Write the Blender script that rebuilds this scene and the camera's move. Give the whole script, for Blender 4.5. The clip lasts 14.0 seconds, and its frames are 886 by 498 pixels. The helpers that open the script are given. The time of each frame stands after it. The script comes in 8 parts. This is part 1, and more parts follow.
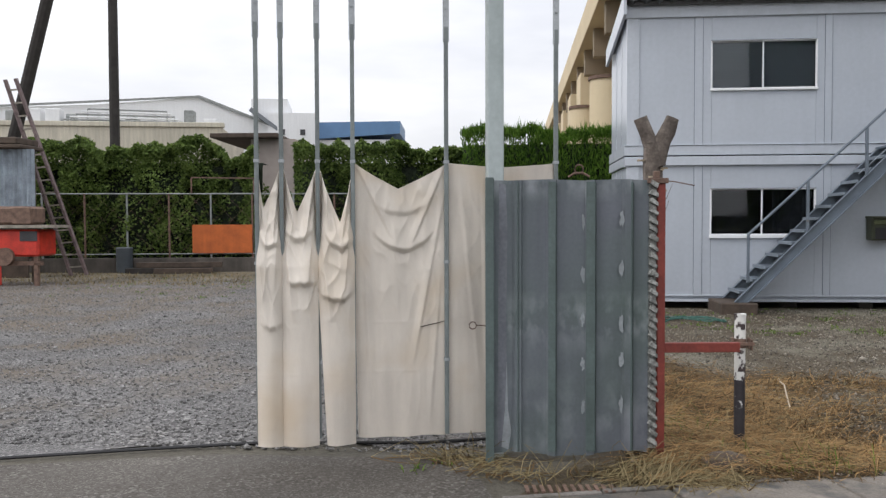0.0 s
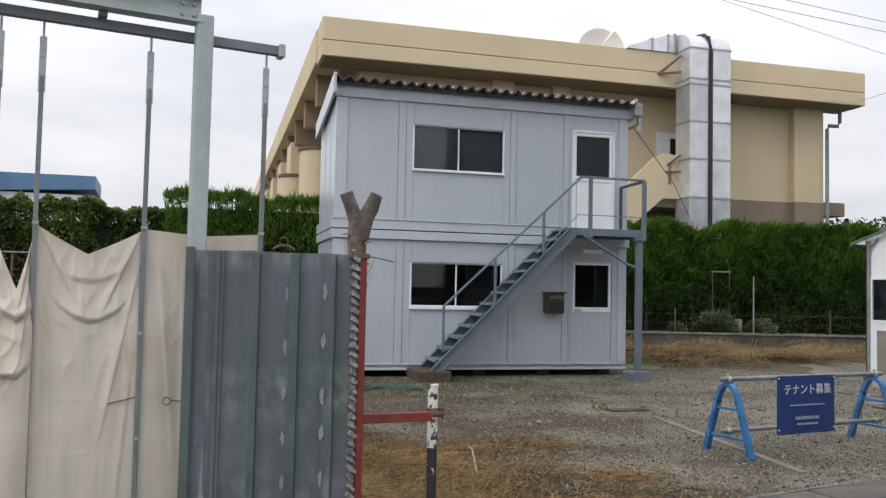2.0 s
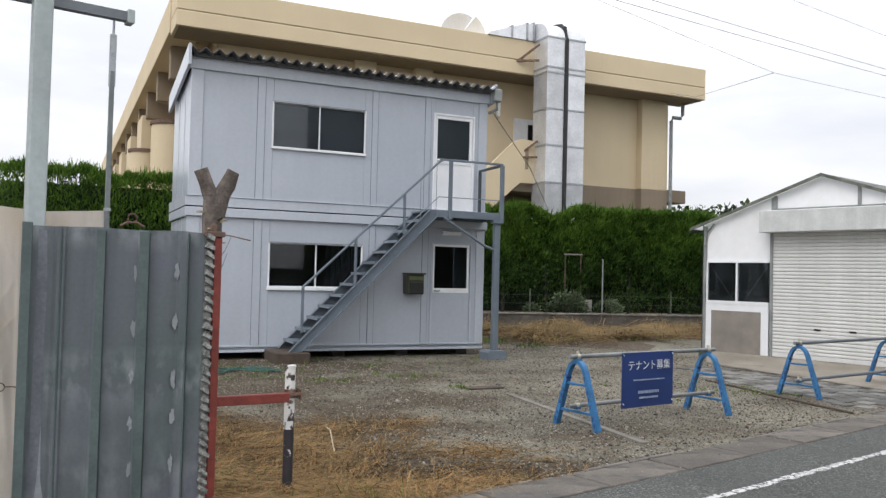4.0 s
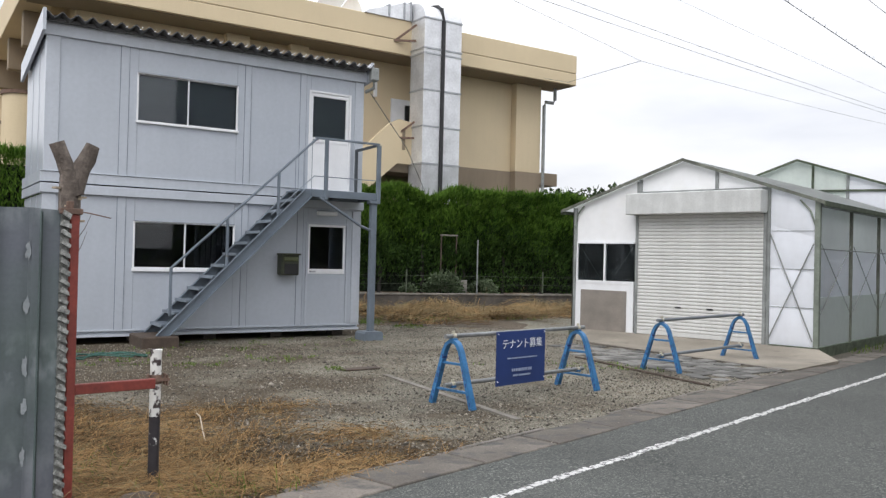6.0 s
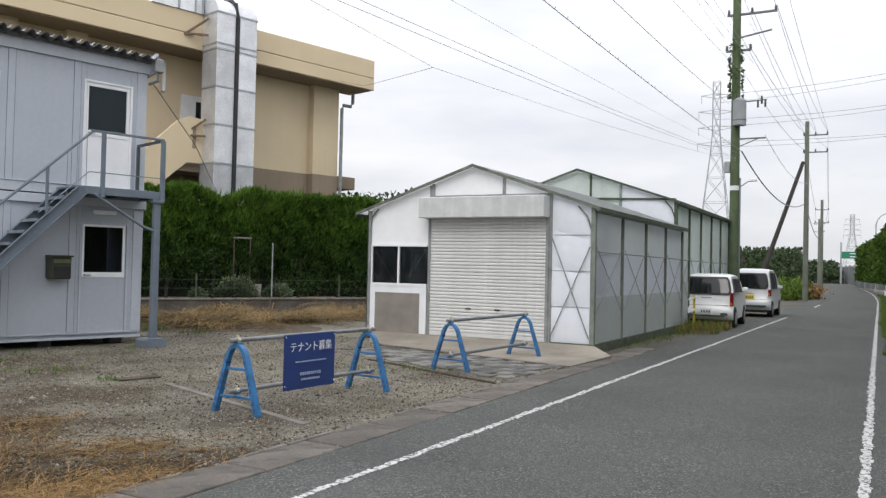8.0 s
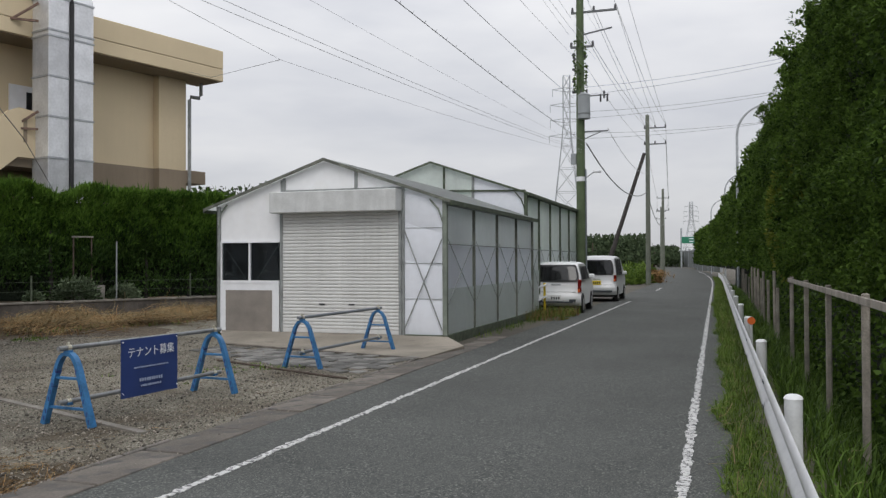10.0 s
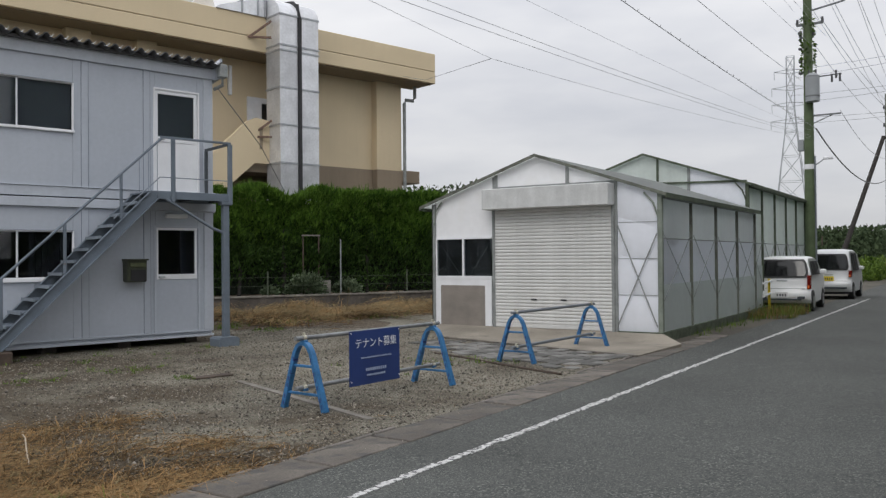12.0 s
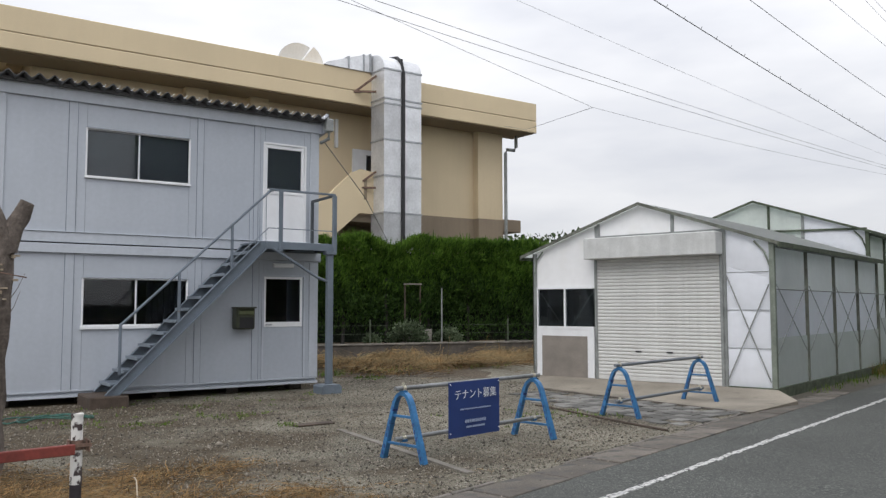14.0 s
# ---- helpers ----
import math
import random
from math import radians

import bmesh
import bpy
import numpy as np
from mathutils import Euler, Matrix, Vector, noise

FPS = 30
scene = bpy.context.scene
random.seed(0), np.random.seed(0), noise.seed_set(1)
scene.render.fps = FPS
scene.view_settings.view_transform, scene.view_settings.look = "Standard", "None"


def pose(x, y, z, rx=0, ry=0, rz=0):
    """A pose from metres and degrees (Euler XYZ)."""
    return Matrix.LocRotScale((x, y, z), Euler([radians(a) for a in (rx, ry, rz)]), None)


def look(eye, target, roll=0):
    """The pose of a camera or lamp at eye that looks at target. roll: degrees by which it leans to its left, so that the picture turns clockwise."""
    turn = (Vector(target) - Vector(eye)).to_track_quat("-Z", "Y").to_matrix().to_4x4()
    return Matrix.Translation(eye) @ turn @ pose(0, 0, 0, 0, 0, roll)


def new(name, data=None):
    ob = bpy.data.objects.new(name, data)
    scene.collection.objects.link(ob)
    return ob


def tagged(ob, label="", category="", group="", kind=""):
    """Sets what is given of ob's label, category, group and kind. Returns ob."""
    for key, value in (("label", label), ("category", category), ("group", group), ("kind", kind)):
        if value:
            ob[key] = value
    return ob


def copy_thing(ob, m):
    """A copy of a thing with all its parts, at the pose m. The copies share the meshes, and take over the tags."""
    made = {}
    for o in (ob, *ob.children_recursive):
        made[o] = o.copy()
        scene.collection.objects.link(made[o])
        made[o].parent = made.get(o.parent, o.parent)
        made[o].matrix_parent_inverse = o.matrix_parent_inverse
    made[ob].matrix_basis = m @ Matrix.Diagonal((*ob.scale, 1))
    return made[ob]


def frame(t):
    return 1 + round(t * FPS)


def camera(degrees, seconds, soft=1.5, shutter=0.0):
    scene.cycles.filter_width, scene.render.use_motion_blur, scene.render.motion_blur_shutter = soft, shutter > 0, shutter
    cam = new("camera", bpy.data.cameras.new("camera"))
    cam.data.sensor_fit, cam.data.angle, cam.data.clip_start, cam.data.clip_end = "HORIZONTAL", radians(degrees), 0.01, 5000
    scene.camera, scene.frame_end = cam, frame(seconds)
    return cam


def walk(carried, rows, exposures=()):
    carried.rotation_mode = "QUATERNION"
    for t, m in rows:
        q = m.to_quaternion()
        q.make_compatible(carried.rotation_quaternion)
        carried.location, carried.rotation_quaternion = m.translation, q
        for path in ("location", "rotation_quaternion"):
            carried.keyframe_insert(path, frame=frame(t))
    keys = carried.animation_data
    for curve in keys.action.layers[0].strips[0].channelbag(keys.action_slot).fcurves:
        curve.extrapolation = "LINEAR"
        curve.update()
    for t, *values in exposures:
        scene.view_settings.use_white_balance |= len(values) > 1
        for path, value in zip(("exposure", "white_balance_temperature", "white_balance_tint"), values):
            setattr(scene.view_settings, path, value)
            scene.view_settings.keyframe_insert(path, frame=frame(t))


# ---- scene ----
cam = camera(56.4, 14.0, 1.35)
PATH = [
    (0, (0.041, -0.009, 1.567), (-0.127, 1.982, 1.498), -0.2),
    (0.5, (0.052, 0.0, 1.586), (0.059, 2.0, 1.571), -0.6),
    (1, (0.066, -0.013, 1.603), (0.264, 1.976, 1.673), 0.8),
    (1.5, (0.064, -0.031, 1.605), (0.461, 1.927, 1.695), 1.5),
    (2, (0.059, -0.049, 1.604), (0.583, 1.878, 1.703), 1.2),
    (2.5, (0.051, -0.062, 1.602), (0.6, 1.858, 1.707), 1.0),
    (3, (0.043, -0.057, 1.599), (0.623, 1.855, 1.68), 1.0),
    (3.5, (0.054, -0.048, 1.598), (0.764, 1.82, 1.668), 1.4),
    (4, (0.069, -0.048, 1.593), (0.909, 1.765, 1.655), 1.4),
    (4.2, (0.074, -0.05, 1.589), (0.962, 1.741, 1.647), 1.6),
    (6.3, (0.105, 0.017, 1.584), (1.211, 1.683, 1.605), 1.3),
    (6.5, (0.107, 0.004, 1.581), (1.21, 1.672, 1.6), 1.3),
    (7, (0.113, 0.001, 1.578), (1.22, 1.667, 1.594), 1.3),
    (7.5, (0.176, 0.012, 1.573), (1.421, 1.578, 1.589), 1.3),
    (8, (0.272, 0.03, 1.551), (1.74, 1.388, 1.596), 1.3),
    (8.5, (0.321, -0.012, 1.557), (1.944, 1.156, 1.604), 0.7),
    (8.7, (0.335, -0.037, 1.557), (2.015, 1.048, 1.602), 0.1),
    (10.8, (0.379, -0.098, 1.599), (2.026, 1.037, 1.588), -1.0),
    (11, (0.374, -0.091, 1.598), (1.977, 1.105, 1.586), -0.6),
    (11.5, (0.372, -0.035, 1.581), (1.8, 1.365, 1.596), -0.6),
    (12, (0.334, -0.042, 1.582), (1.684, 1.433, 1.604), -0.5),
    (12.5, (0.336, -0.031, 1.588), (1.618, 1.504, 1.629), -0.5),
    (13, (0.346, -0.036, 1.599), (1.532, 1.573, 1.654), -0.8),
    (13.5, (0.362, -0.033, 1.609), (1.574, 1.554, 1.711), -0.4),
    (14, (0.369, -0.028, 1.607), (1.526, 1.597, 1.747), -0.1),
]
walk(cam, [(t, look(eye, target, roll)) for t, eye, target, roll in PATH],
     [(0.0, 0.0), (1.0, -0.15), (2.0, -0.17), (3.0, -0.12), (4.2, 0.08), (6.5, 0.11), (7.5, 0.11), (8.5, -0.25), (9.8, -0.42), (11.0, -0.5), (11.8, -0.45), (12.5, -0.36), (13.5, -0.2), (14.0, -0.19)])

# ---- world, sun, exposure ----
world = bpy.data.worlds.new("overcast_sky")
scene.world = world
world.use_nodes = True
wn, wl = world.node_tree.nodes, world.node_tree.links
wn.clear()
w_out = wn.new("ShaderNodeOutputWorld")
w_bg = wn.new("ShaderNodeBackground")
w_sky = wn.new("ShaderNodeTexSky")
w_sky.sky_type, w_sky.sun_disc = "NISHITA", False
w_sky.sun_elevation, w_sky.sun_rotation = radians(45), radians(-117)
w_dim = wn.new("ShaderNodeMix")
w_dim.data_type, w_dim.blend_type = "RGBA", "MULTIPLY"
w_dim.inputs[0].default_value = 1.0
w_dim.inputs[7].default_value = (0.1, 0.1, 0.1, 1)
w_cloud = wn.new("ShaderNodeMix")
w_cloud.data_type = "RGBA"
w_cloud.inputs[0].default_value = 0.93
w_map = wn.new("ShaderNodeMapping")
w_map.inputs["Scale"].default_value = (1.0, 1.0, 3.8)
w_co = wn.new("ShaderNodeTexCoord")
w_noise = wn.new("ShaderNodeTexNoise")
w_noise.inputs["Scale"].default_value, w_noise.inputs["Detail"].default_value = 2.8, 7
w_ramp = wn.new("ShaderNodeValToRGB")
w_ramp.color_ramp.elements[0].position, w_ramp.color_ramp.elements[1].position = 0.34, 0.66
w_ramp.color_ramp.elements[0].color = (0.74, 0.755, 0.81, 1)
w_ramp.color_ramp.elements[1].color = (0.98, 0.98, 1.0, 1)
wl.new(w_co.outputs["Generated"], w_map.inputs["Vector"])
wl.new(w_map.outputs[0], w_noise.inputs["Vector"])
wl.new(w_noise.outputs[0], w_ramp.inputs[0])
wl.new(w_sky.outputs[0], w_dim.inputs[6])
wl.new(w_dim.outputs[2], w_cloud.inputs[6])
wl.new(w_ramp.outputs[0], w_cloud.inputs[7])
wl.new(w_cloud.outputs[2], w_bg.inputs["Color"])
# an overcast dome: brighter towards the zenith
w_sep = wn.new("ShaderNodeSeparateXYZ")
wl.new(w_co.outputs["Generated"], w_sep.inputs[0])
w_up = wn.new("ShaderNodeMapRange")
w_up.inputs["From Min"].default_value, w_up.inputs["From Max"].default_value = 0.0, 1.0
w_up.inputs["To Min"].default_value, w_up.inputs["To Max"].default_value = 0.92, 2.1
wl.new(w_sep.outputs["Z"], w_up.inputs["Value"])
# and towards the side where the veiled sun stands
w_dot = wn.new("ShaderNodeVectorMath")
w_dot.operation = "DOT_PRODUCT"
w_dot.inputs[1].default_value = (-0.89, -0.46, 0.0)
wl.new(w_co.outputs["Generated"], w_dot.inputs[0])
w_side = wn.new("ShaderNodeMath")
w_side.operation = "MULTIPLY_ADD"
w_side.inputs[1].default_value, w_side.inputs[2].default_value = 0.05, 1.07
wl.new(w_dot.outputs["Value"], w_side.inputs[0])
w_mul = wn.new("ShaderNodeMath")
w_mul.operation = "MULTIPLY"
wl.new(w_up.outputs[0], w_mul.inputs[0])
wl.new(w_side.outputs[0], w_mul.inputs[1])
wl.new(w_mul.outputs[0], w_bg.inputs["Strength"])
wl.new(w_bg.outputs[0], w_out.inputs["Surface"])

sun = new("sun", bpy.data.lights.new("sun", "SUN"))
sun.data.energy, sun.data.angle, sun.data.color = 1.0, radians(28), (1.0, 0.97, 0.93)
sun.matrix_world = look((-27, -14, 31), (0, 0, 0))

# ---- materials ----


def mat(name, col, rough=0.7, metal=0.0, var=0.25, scale=3.0, fine=45.0, bump=0.25, depth=0.01, col2=None,
        streak=0.0, island=0.0, rnd=0.0, spec=0.5, spots=None):
    """Painted, stony or metal surface: broad stains, fine grain, relief, and if asked rain streaks, spots, and odd pieces."""
    m = bpy.data.materials.new(name)
    m.use_nodes = True
    n, l = m.node_tree.nodes, m.node_tree.links
    b = n["Principled BSDF"]
    b.inputs["Roughness"].default_value, b.inputs["Metallic"].default_value = rough, metal
    b.inputs["Specular IOR Level"].default_value = spec
    co = n.new("ShaderNodeTexCoord")
    big = n.new("ShaderNodeTexNoise")
    big.inputs["Scale"].default_value, big.inputs["Detail"].default_value = scale, 5
    small = n.new("ShaderNodeTexNoise")
    small.inputs["Scale"].default_value, small.inputs["Detail"].default_value = fine, 4
    l.new(co.outputs["Object"], big.inputs["Vector"])
    l.new(co.outputs["Object"], small.inputs["Vector"])
    ramp = n.new("ShaderNodeValToRGB")
    ramp.color_ramp.elements[0].position, ramp.color_ramp.elements[1].position = 0.32, 0.68
    c2 = col2 or tuple(min(1, c * (1 + var * 0.6)) for c in col)
    c1 = col if col2 else tuple(c * (1 - var) for c in col)
    ramp.color_ramp.elements[0].color, ramp.color_ramp.elements[1].color = (*c1, 1), (*c2, 1)
    l.new(big.outputs[0], ramp.inputs[0])
    colour = ramp.outputs[0]

    def times(a, factor_out, lo, hi):
        mr = n.new("ShaderNodeMapRange")
        mr.inputs["From Min"].default_value, mr.inputs["From Max"].default_value = 0.25, 0.75
        mr.inputs["To Min"].default_value, mr.inputs["To Max"].default_value = lo, hi
        l.new(factor_out, mr.inputs["Value"])
        mx = n.new("ShaderNodeVectorMath")
        mx.operation = "SCALE"
        l.new(a, mx.inputs[0])
        l.new(mr.outputs[0], mx.inputs["Scale"])
        return mx.outputs[0]

    colour = times(colour, small.outputs[0], 1 - var * 0.7, 1 + var * 0.7)
    if streak:
        mp = n.new("ShaderNodeMapping")
        mp.inputs["Scale"].default_value = (5, 5, 0.4)
        st = n.new("ShaderNodeTexNoise")
        st.inputs["Scale"].default_value, st.inputs["Detail"].default_value = 1.6, 4
        l.new(co.outputs["Object"], mp.inputs["Vector"])
        l.new(mp.outputs[0], st.inputs["Vector"])
        colour = times(colour, st.outputs[0], 1 - streak, 1 + streak * 0.35)
    if island:
        ge = n.new("ShaderNodeNewGeometry")
        colour = times(colour, ge.outputs["Random Per Island"], *(island if isinstance(island, tuple) else (1 - island, 1 + island)))
    if rnd:
        oi = n.new("ShaderNodeObjectInfo")
        colour = times(colour, oi.outputs["Random"], 1 - rnd, 1 + rnd)
    if spots:
        sc, level, scol, soft = (*spots, 0.05)[:4]
        sn = n.new("ShaderNodeTexNoise")
        sn.inputs["Scale"].default_value, sn.inputs["Detail"].default_value = sc, 3
        l.new(co.outputs["Object"], sn.inputs["Vector"])
        sr = n.new("ShaderNodeValToRGB")
        sr.color_ramp.elements[0].position, sr.color_ramp.elements[1].position = level, level + soft
        l.new(sn.outputs[0], sr.inputs[0])
        mx = n.new("ShaderNodeMix")
        mx.data_type = "RGBA"
        l.new(sr.outputs[0], mx.inputs[0])
        l.new(colour, mx.inputs[6])
        mx.inputs[7].default_value = (*scol, 1)
        colour = mx.outputs[2]
    l.new(colour, b.inputs["Base Color"])
    if bump:
        bp = n.new("ShaderNodeBump")
        bp.inputs["Strength"].default_value, bp.inputs["Distance"].default_value = bump, depth
        l.new(small.outputs[0], bp.inputs["Height"])
        l.new(bp.outputs[0], b.inputs["Normal"])
    return m


def leaf_mat(name, dark, light, trans=0.25, rough=0.55):
    """Leaves: every leaf its own green, a little light comes through."""
    m = bpy.data.materials.new(name)
    m.use_nodes = True
    n, l = m.node_tree.nodes, m.node_tree.links
    b = n["Principled BSDF"]
    b.inputs["Roughness"].default_value = rough
    b.inputs["Specular IOR Level"].default_value = 0.1
    ge = n.new("ShaderNodeNewGeometry")
    co = n.new("ShaderNodeTexCoord")
    no = n.new("ShaderNodeTexNoise")
    no.inputs["Scale"].default_value, no.inputs["Detail"].default_value = 0.9, 4
    l.new(co.outputs["Object"], no.inputs["Vector"])
    ad = n.new("ShaderNodeMath")
    ad.operation = "MULTIPLY_ADD"
    ad.inputs[1].default_value = 0.45
    l.new(ge.outputs["Random Per Island"], ad.inputs[0])
    sc = n.new("ShaderNodeMath")
    sc.operation = "MULTIPLY"
    sc.inputs[1].default_value = 0.65
    l.new(no.outputs[0], sc.inputs[0])
    l.new(sc.outputs[0], ad.inputs[2])
    ramp = n.new("ShaderNodeValToRGB")
    ramp.color_ramp.elements[0].position, ramp.color_ramp.elements[1].position = 0.25, 0.85
    ramp.color_ramp.elements[0].color, ramp.color_ramp.elements[1].color = (*dark, 1), (*light, 1)
    l.new(ad.outputs[0], ramp.inputs[0])
    l.new(ramp.outputs[0], b.inputs["Base Color"])
    tr = n.new("ShaderNodeBsdfTranslucent")
    l.new(ramp.outputs[0], tr.inputs["Color"])
    mx = n.new("ShaderNodeMixShader")
    mx.inputs[0].default_value = trans
    l.new(b.outputs[0], mx.inputs[1])
    l.new(tr.outputs[0], mx.inputs[2])
    l.new(mx.outputs[0], n["Material Output"].inputs["Surface"])
    return m


def gravel_mat(name, tones, cells, bump=0.7, depth=0.006, broad=0.25, fine=2.3, rough=0.95, dirt=None):
    """Packed broken stones: every cell its own tone, two sizes mixed in patches, with relief between them."""
    m = bpy.data.materials.new(name)
    m.use_nodes = True
    n, l = m.node_tree.nodes, m.node_tree.links
    b = n["Principled BSDF"]
    b.inputs["Roughness"].default_value = rough
    b.inputs["Specular IOR Level"].default_value = 0.3
    co = n.new("ShaderNodeTexCoord")
    patch = n.new("ShaderNodeTexNoise")
    patch.inputs["Scale"].default_value, patch.inputs["Detail"].default_value = 1.7, 5
    wide = n.new("ShaderNodeTexNoise")
    wide.inputs["Scale"].default_value, wide.inputs["Detail"].default_value = 0.45, 4
    for q in (patch, wide):
        l.new(co.outputs["Object"], q.inputs["Vector"])
    cols, dist = [], []
    for k in (1.0, fine):
        vo = n.new("ShaderNodeTexVoronoi")
        vo.inputs["Scale"].default_value = cells * k
        l.new(co.outputs["Object"], vo.inputs["Vector"])
        ra = n.new("ShaderNodeValToRGB")
        el = ra.color_ramp.elements
        el[0].position, el[0].color = 0.05, (*tones[0], 1)
        el[1].position, el[1].color = 0.97, (*tones[3], 1)
        for p, c in ((0.42, tones[1]), (0.78, tones[2])):
            e = el.new(p)
            e.color = (*c, 1)
        sp = n.new("ShaderNodeSeparateColor")
        l.new(vo.outputs["Color"], sp.inputs[0])
        l.new(sp.outputs[0], ra.inputs[0])
        cols.append(ra.outputs[0])
        dist.append(vo.outputs["Distance"])
    step = n.new("ShaderNodeMapRange")
    step.inputs["From Min"].default_value, step.inputs["From Max"].default_value = 0.42, 0.58
    l.new(patch.outputs[0], step.inputs["Value"])
    mx = n.new("ShaderNodeMix")
    mx.data_type = "RGBA"
    l.new(step.outputs[0], mx.inputs[0])
    l.new(cols[0], mx.inputs[6])
    l.new(cols[1], mx.inputs[7])
    md = n.new("ShaderNodeMix")
    l.new(step.outputs[0], md.inputs[0])
    l.new(dist[0], md.inputs[2])
    l.new(dist[1], md.inputs[3])
    mr = n.new("ShaderNodeMapRange")
    mr.inputs["From Min"].default_value, mr.inputs["From Max"].default_value = 0.3, 0.7
    mr.inputs["To Min"].default_value, mr.inputs["To Max"].default_value = 1 - broad, 1 + broad
    l.new(wide.outputs[0], mr.inputs["Value"])
    sc = n.new("ShaderNodeVectorMath")
    sc.operation = "SCALE"
    l.new(mx.outputs[2], sc.inputs[0])
    l.new(mr.outputs[0], sc.inputs["Scale"])
    out = sc.outputs[0]
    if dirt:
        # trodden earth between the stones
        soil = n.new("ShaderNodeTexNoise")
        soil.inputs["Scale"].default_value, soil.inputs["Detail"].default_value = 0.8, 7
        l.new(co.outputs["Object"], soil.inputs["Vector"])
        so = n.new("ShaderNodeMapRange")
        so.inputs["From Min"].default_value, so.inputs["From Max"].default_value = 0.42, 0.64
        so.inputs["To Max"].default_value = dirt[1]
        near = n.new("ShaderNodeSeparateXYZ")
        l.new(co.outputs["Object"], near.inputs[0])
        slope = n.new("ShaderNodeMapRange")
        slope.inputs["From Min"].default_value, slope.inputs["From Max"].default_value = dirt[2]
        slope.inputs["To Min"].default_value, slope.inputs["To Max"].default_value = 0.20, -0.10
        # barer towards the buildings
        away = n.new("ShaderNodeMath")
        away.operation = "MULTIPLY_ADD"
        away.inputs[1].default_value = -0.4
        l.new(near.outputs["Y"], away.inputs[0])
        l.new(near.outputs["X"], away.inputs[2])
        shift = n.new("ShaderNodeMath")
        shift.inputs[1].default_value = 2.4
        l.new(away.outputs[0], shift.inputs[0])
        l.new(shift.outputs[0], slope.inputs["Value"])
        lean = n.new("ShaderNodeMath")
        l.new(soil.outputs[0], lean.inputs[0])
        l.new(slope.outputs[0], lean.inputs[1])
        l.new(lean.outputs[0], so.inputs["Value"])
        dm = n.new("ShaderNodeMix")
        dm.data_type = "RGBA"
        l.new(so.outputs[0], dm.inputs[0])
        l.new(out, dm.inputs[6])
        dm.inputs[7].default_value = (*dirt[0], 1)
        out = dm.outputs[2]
    l.new(out, b.inputs["Base Color"])
    bp = n.new("ShaderNodeBump")
    bp.invert = True
    bp.inputs["Strength"].default_value, bp.inputs["Distance"].default_value = bump, depth
    l.new(md.outputs[0], bp.inputs["Height"])
    l.new(bp.outputs[0], b.inputs["Normal"])
    return m


def sheet_mat(name):
    """Old painted steel: blue-grey and green in upright streaks, with chalky clouds in a loose band and along the top."""
    m = mat(name, (0.108, 0.136, 0.132), 0.6, var=0.1, scale=1.6, fine=45, bump=0.05, col2=(0.138, 0.148, 0.172), streak=0.2, spec=0.3)
    n, l = m.node_tree.nodes, m.node_tree.links
    b = n["Principled BSDF"]
    base = b.inputs["Base Color"].links[0].from_socket
    co = n.new("ShaderNodeTexCoord")
    mp = n.new("ShaderNodeMapping")
    mp.inputs["Scale"].default_value = (1.0, 1.0, 0.55)
    no = n.new("ShaderNodeTexNoise")
    no.inputs["Scale"].default_value, no.inputs["Detail"].default_value = 9.0, 6
    l.new(co.outputs["Object"], mp.inputs["Vector"])
    l.new(mp.outputs[0], no.inputs["Vector"])
    sp = n.new("ShaderNodeSeparateXYZ")
    l.new(co.outputs["Object"], sp.inputs[0])
    cu = n.new("ShaderNodeValToRGB")
    el = cu.color_ramp.elements
    el[0].position, el[0].color = 0.0, (0.12, 0.12, 0.12, 1)
    el[1].position, el[1].color = 1.0, (0.5, 0.5, 0.5, 1)
    for p, c in ((0.18, 0.2), (0.34, 0.0), (0.41, 0.12), (0.47, 0.42), (0.54, 0.3), (0.6, 0.0), (0.9, 0.0)):
        e = el.new(p)
        e.color = (c, c, c, 1)
    dv = n.new("ShaderNodeMath")
    dv.operation = "DIVIDE"
    dv.inputs[1].default_value = 1.86
    l.new(sp.outputs["Z"], dv.inputs[0])
    l.new(dv.outputs[0], cu.inputs[0])
    cl = n.new("ShaderNodeMapRange")
    cl.inputs["From Min"].default_value, cl.inputs["From Max"].default_value = 0.45, 0.72
    l.new(no.outputs[0], cl.inputs["Value"])
    mu = n.new("ShaderNodeMath")
    mu.operation = "MULTIPLY"
    l.new(cl.outputs[0], mu.inputs[0])
    l.new(cu.outputs[0], mu.inputs[1])
    mx = n.new("ShaderNodeMix")
    mx.data_type = "RGBA"
    l.new(mu.outputs[0], mx.inputs[0])
    l.new(base, mx.inputs[6])
    mx.inputs[7].default_value = (0.56, 0.59, 0.62, 1)
    l.new(mx.outputs[2], b.inputs["Base Color"])
    return m


def glass_mat(name, tint, rough=0.03, alpha=0.35):
    """Window glass: mirror gloss on top of a tinted clear sheet."""
    m = bpy.data.materials.new(name)
    m.use_nodes = True
    n, l = m.node_tree.nodes, m.node_tree.links
    n.remove(n["Principled BSDF"])
    gl = n.new("ShaderNodeBsdfGlossy")
    gl.inputs["Roughness"].default_value = rough
    tr = n.new("ShaderNodeBsdfTransparent")
    tr.inputs["Color"].default_value = (*tint, 1)
    fr = n.new("ShaderNodeFresnel")
    fr.inputs["IOR"].default_value = 1.5
    mx = n.new("ShaderNodeMixShader")
    l.new(fr.outputs[0], mx.inputs[0])
    l.new(tr.outputs[0], mx.inputs[1])
    l.new(gl.outputs[0], mx.inputs[2])
    l.new(mx.outputs[0], n["Material Output"].inputs["Surface"])
    return m


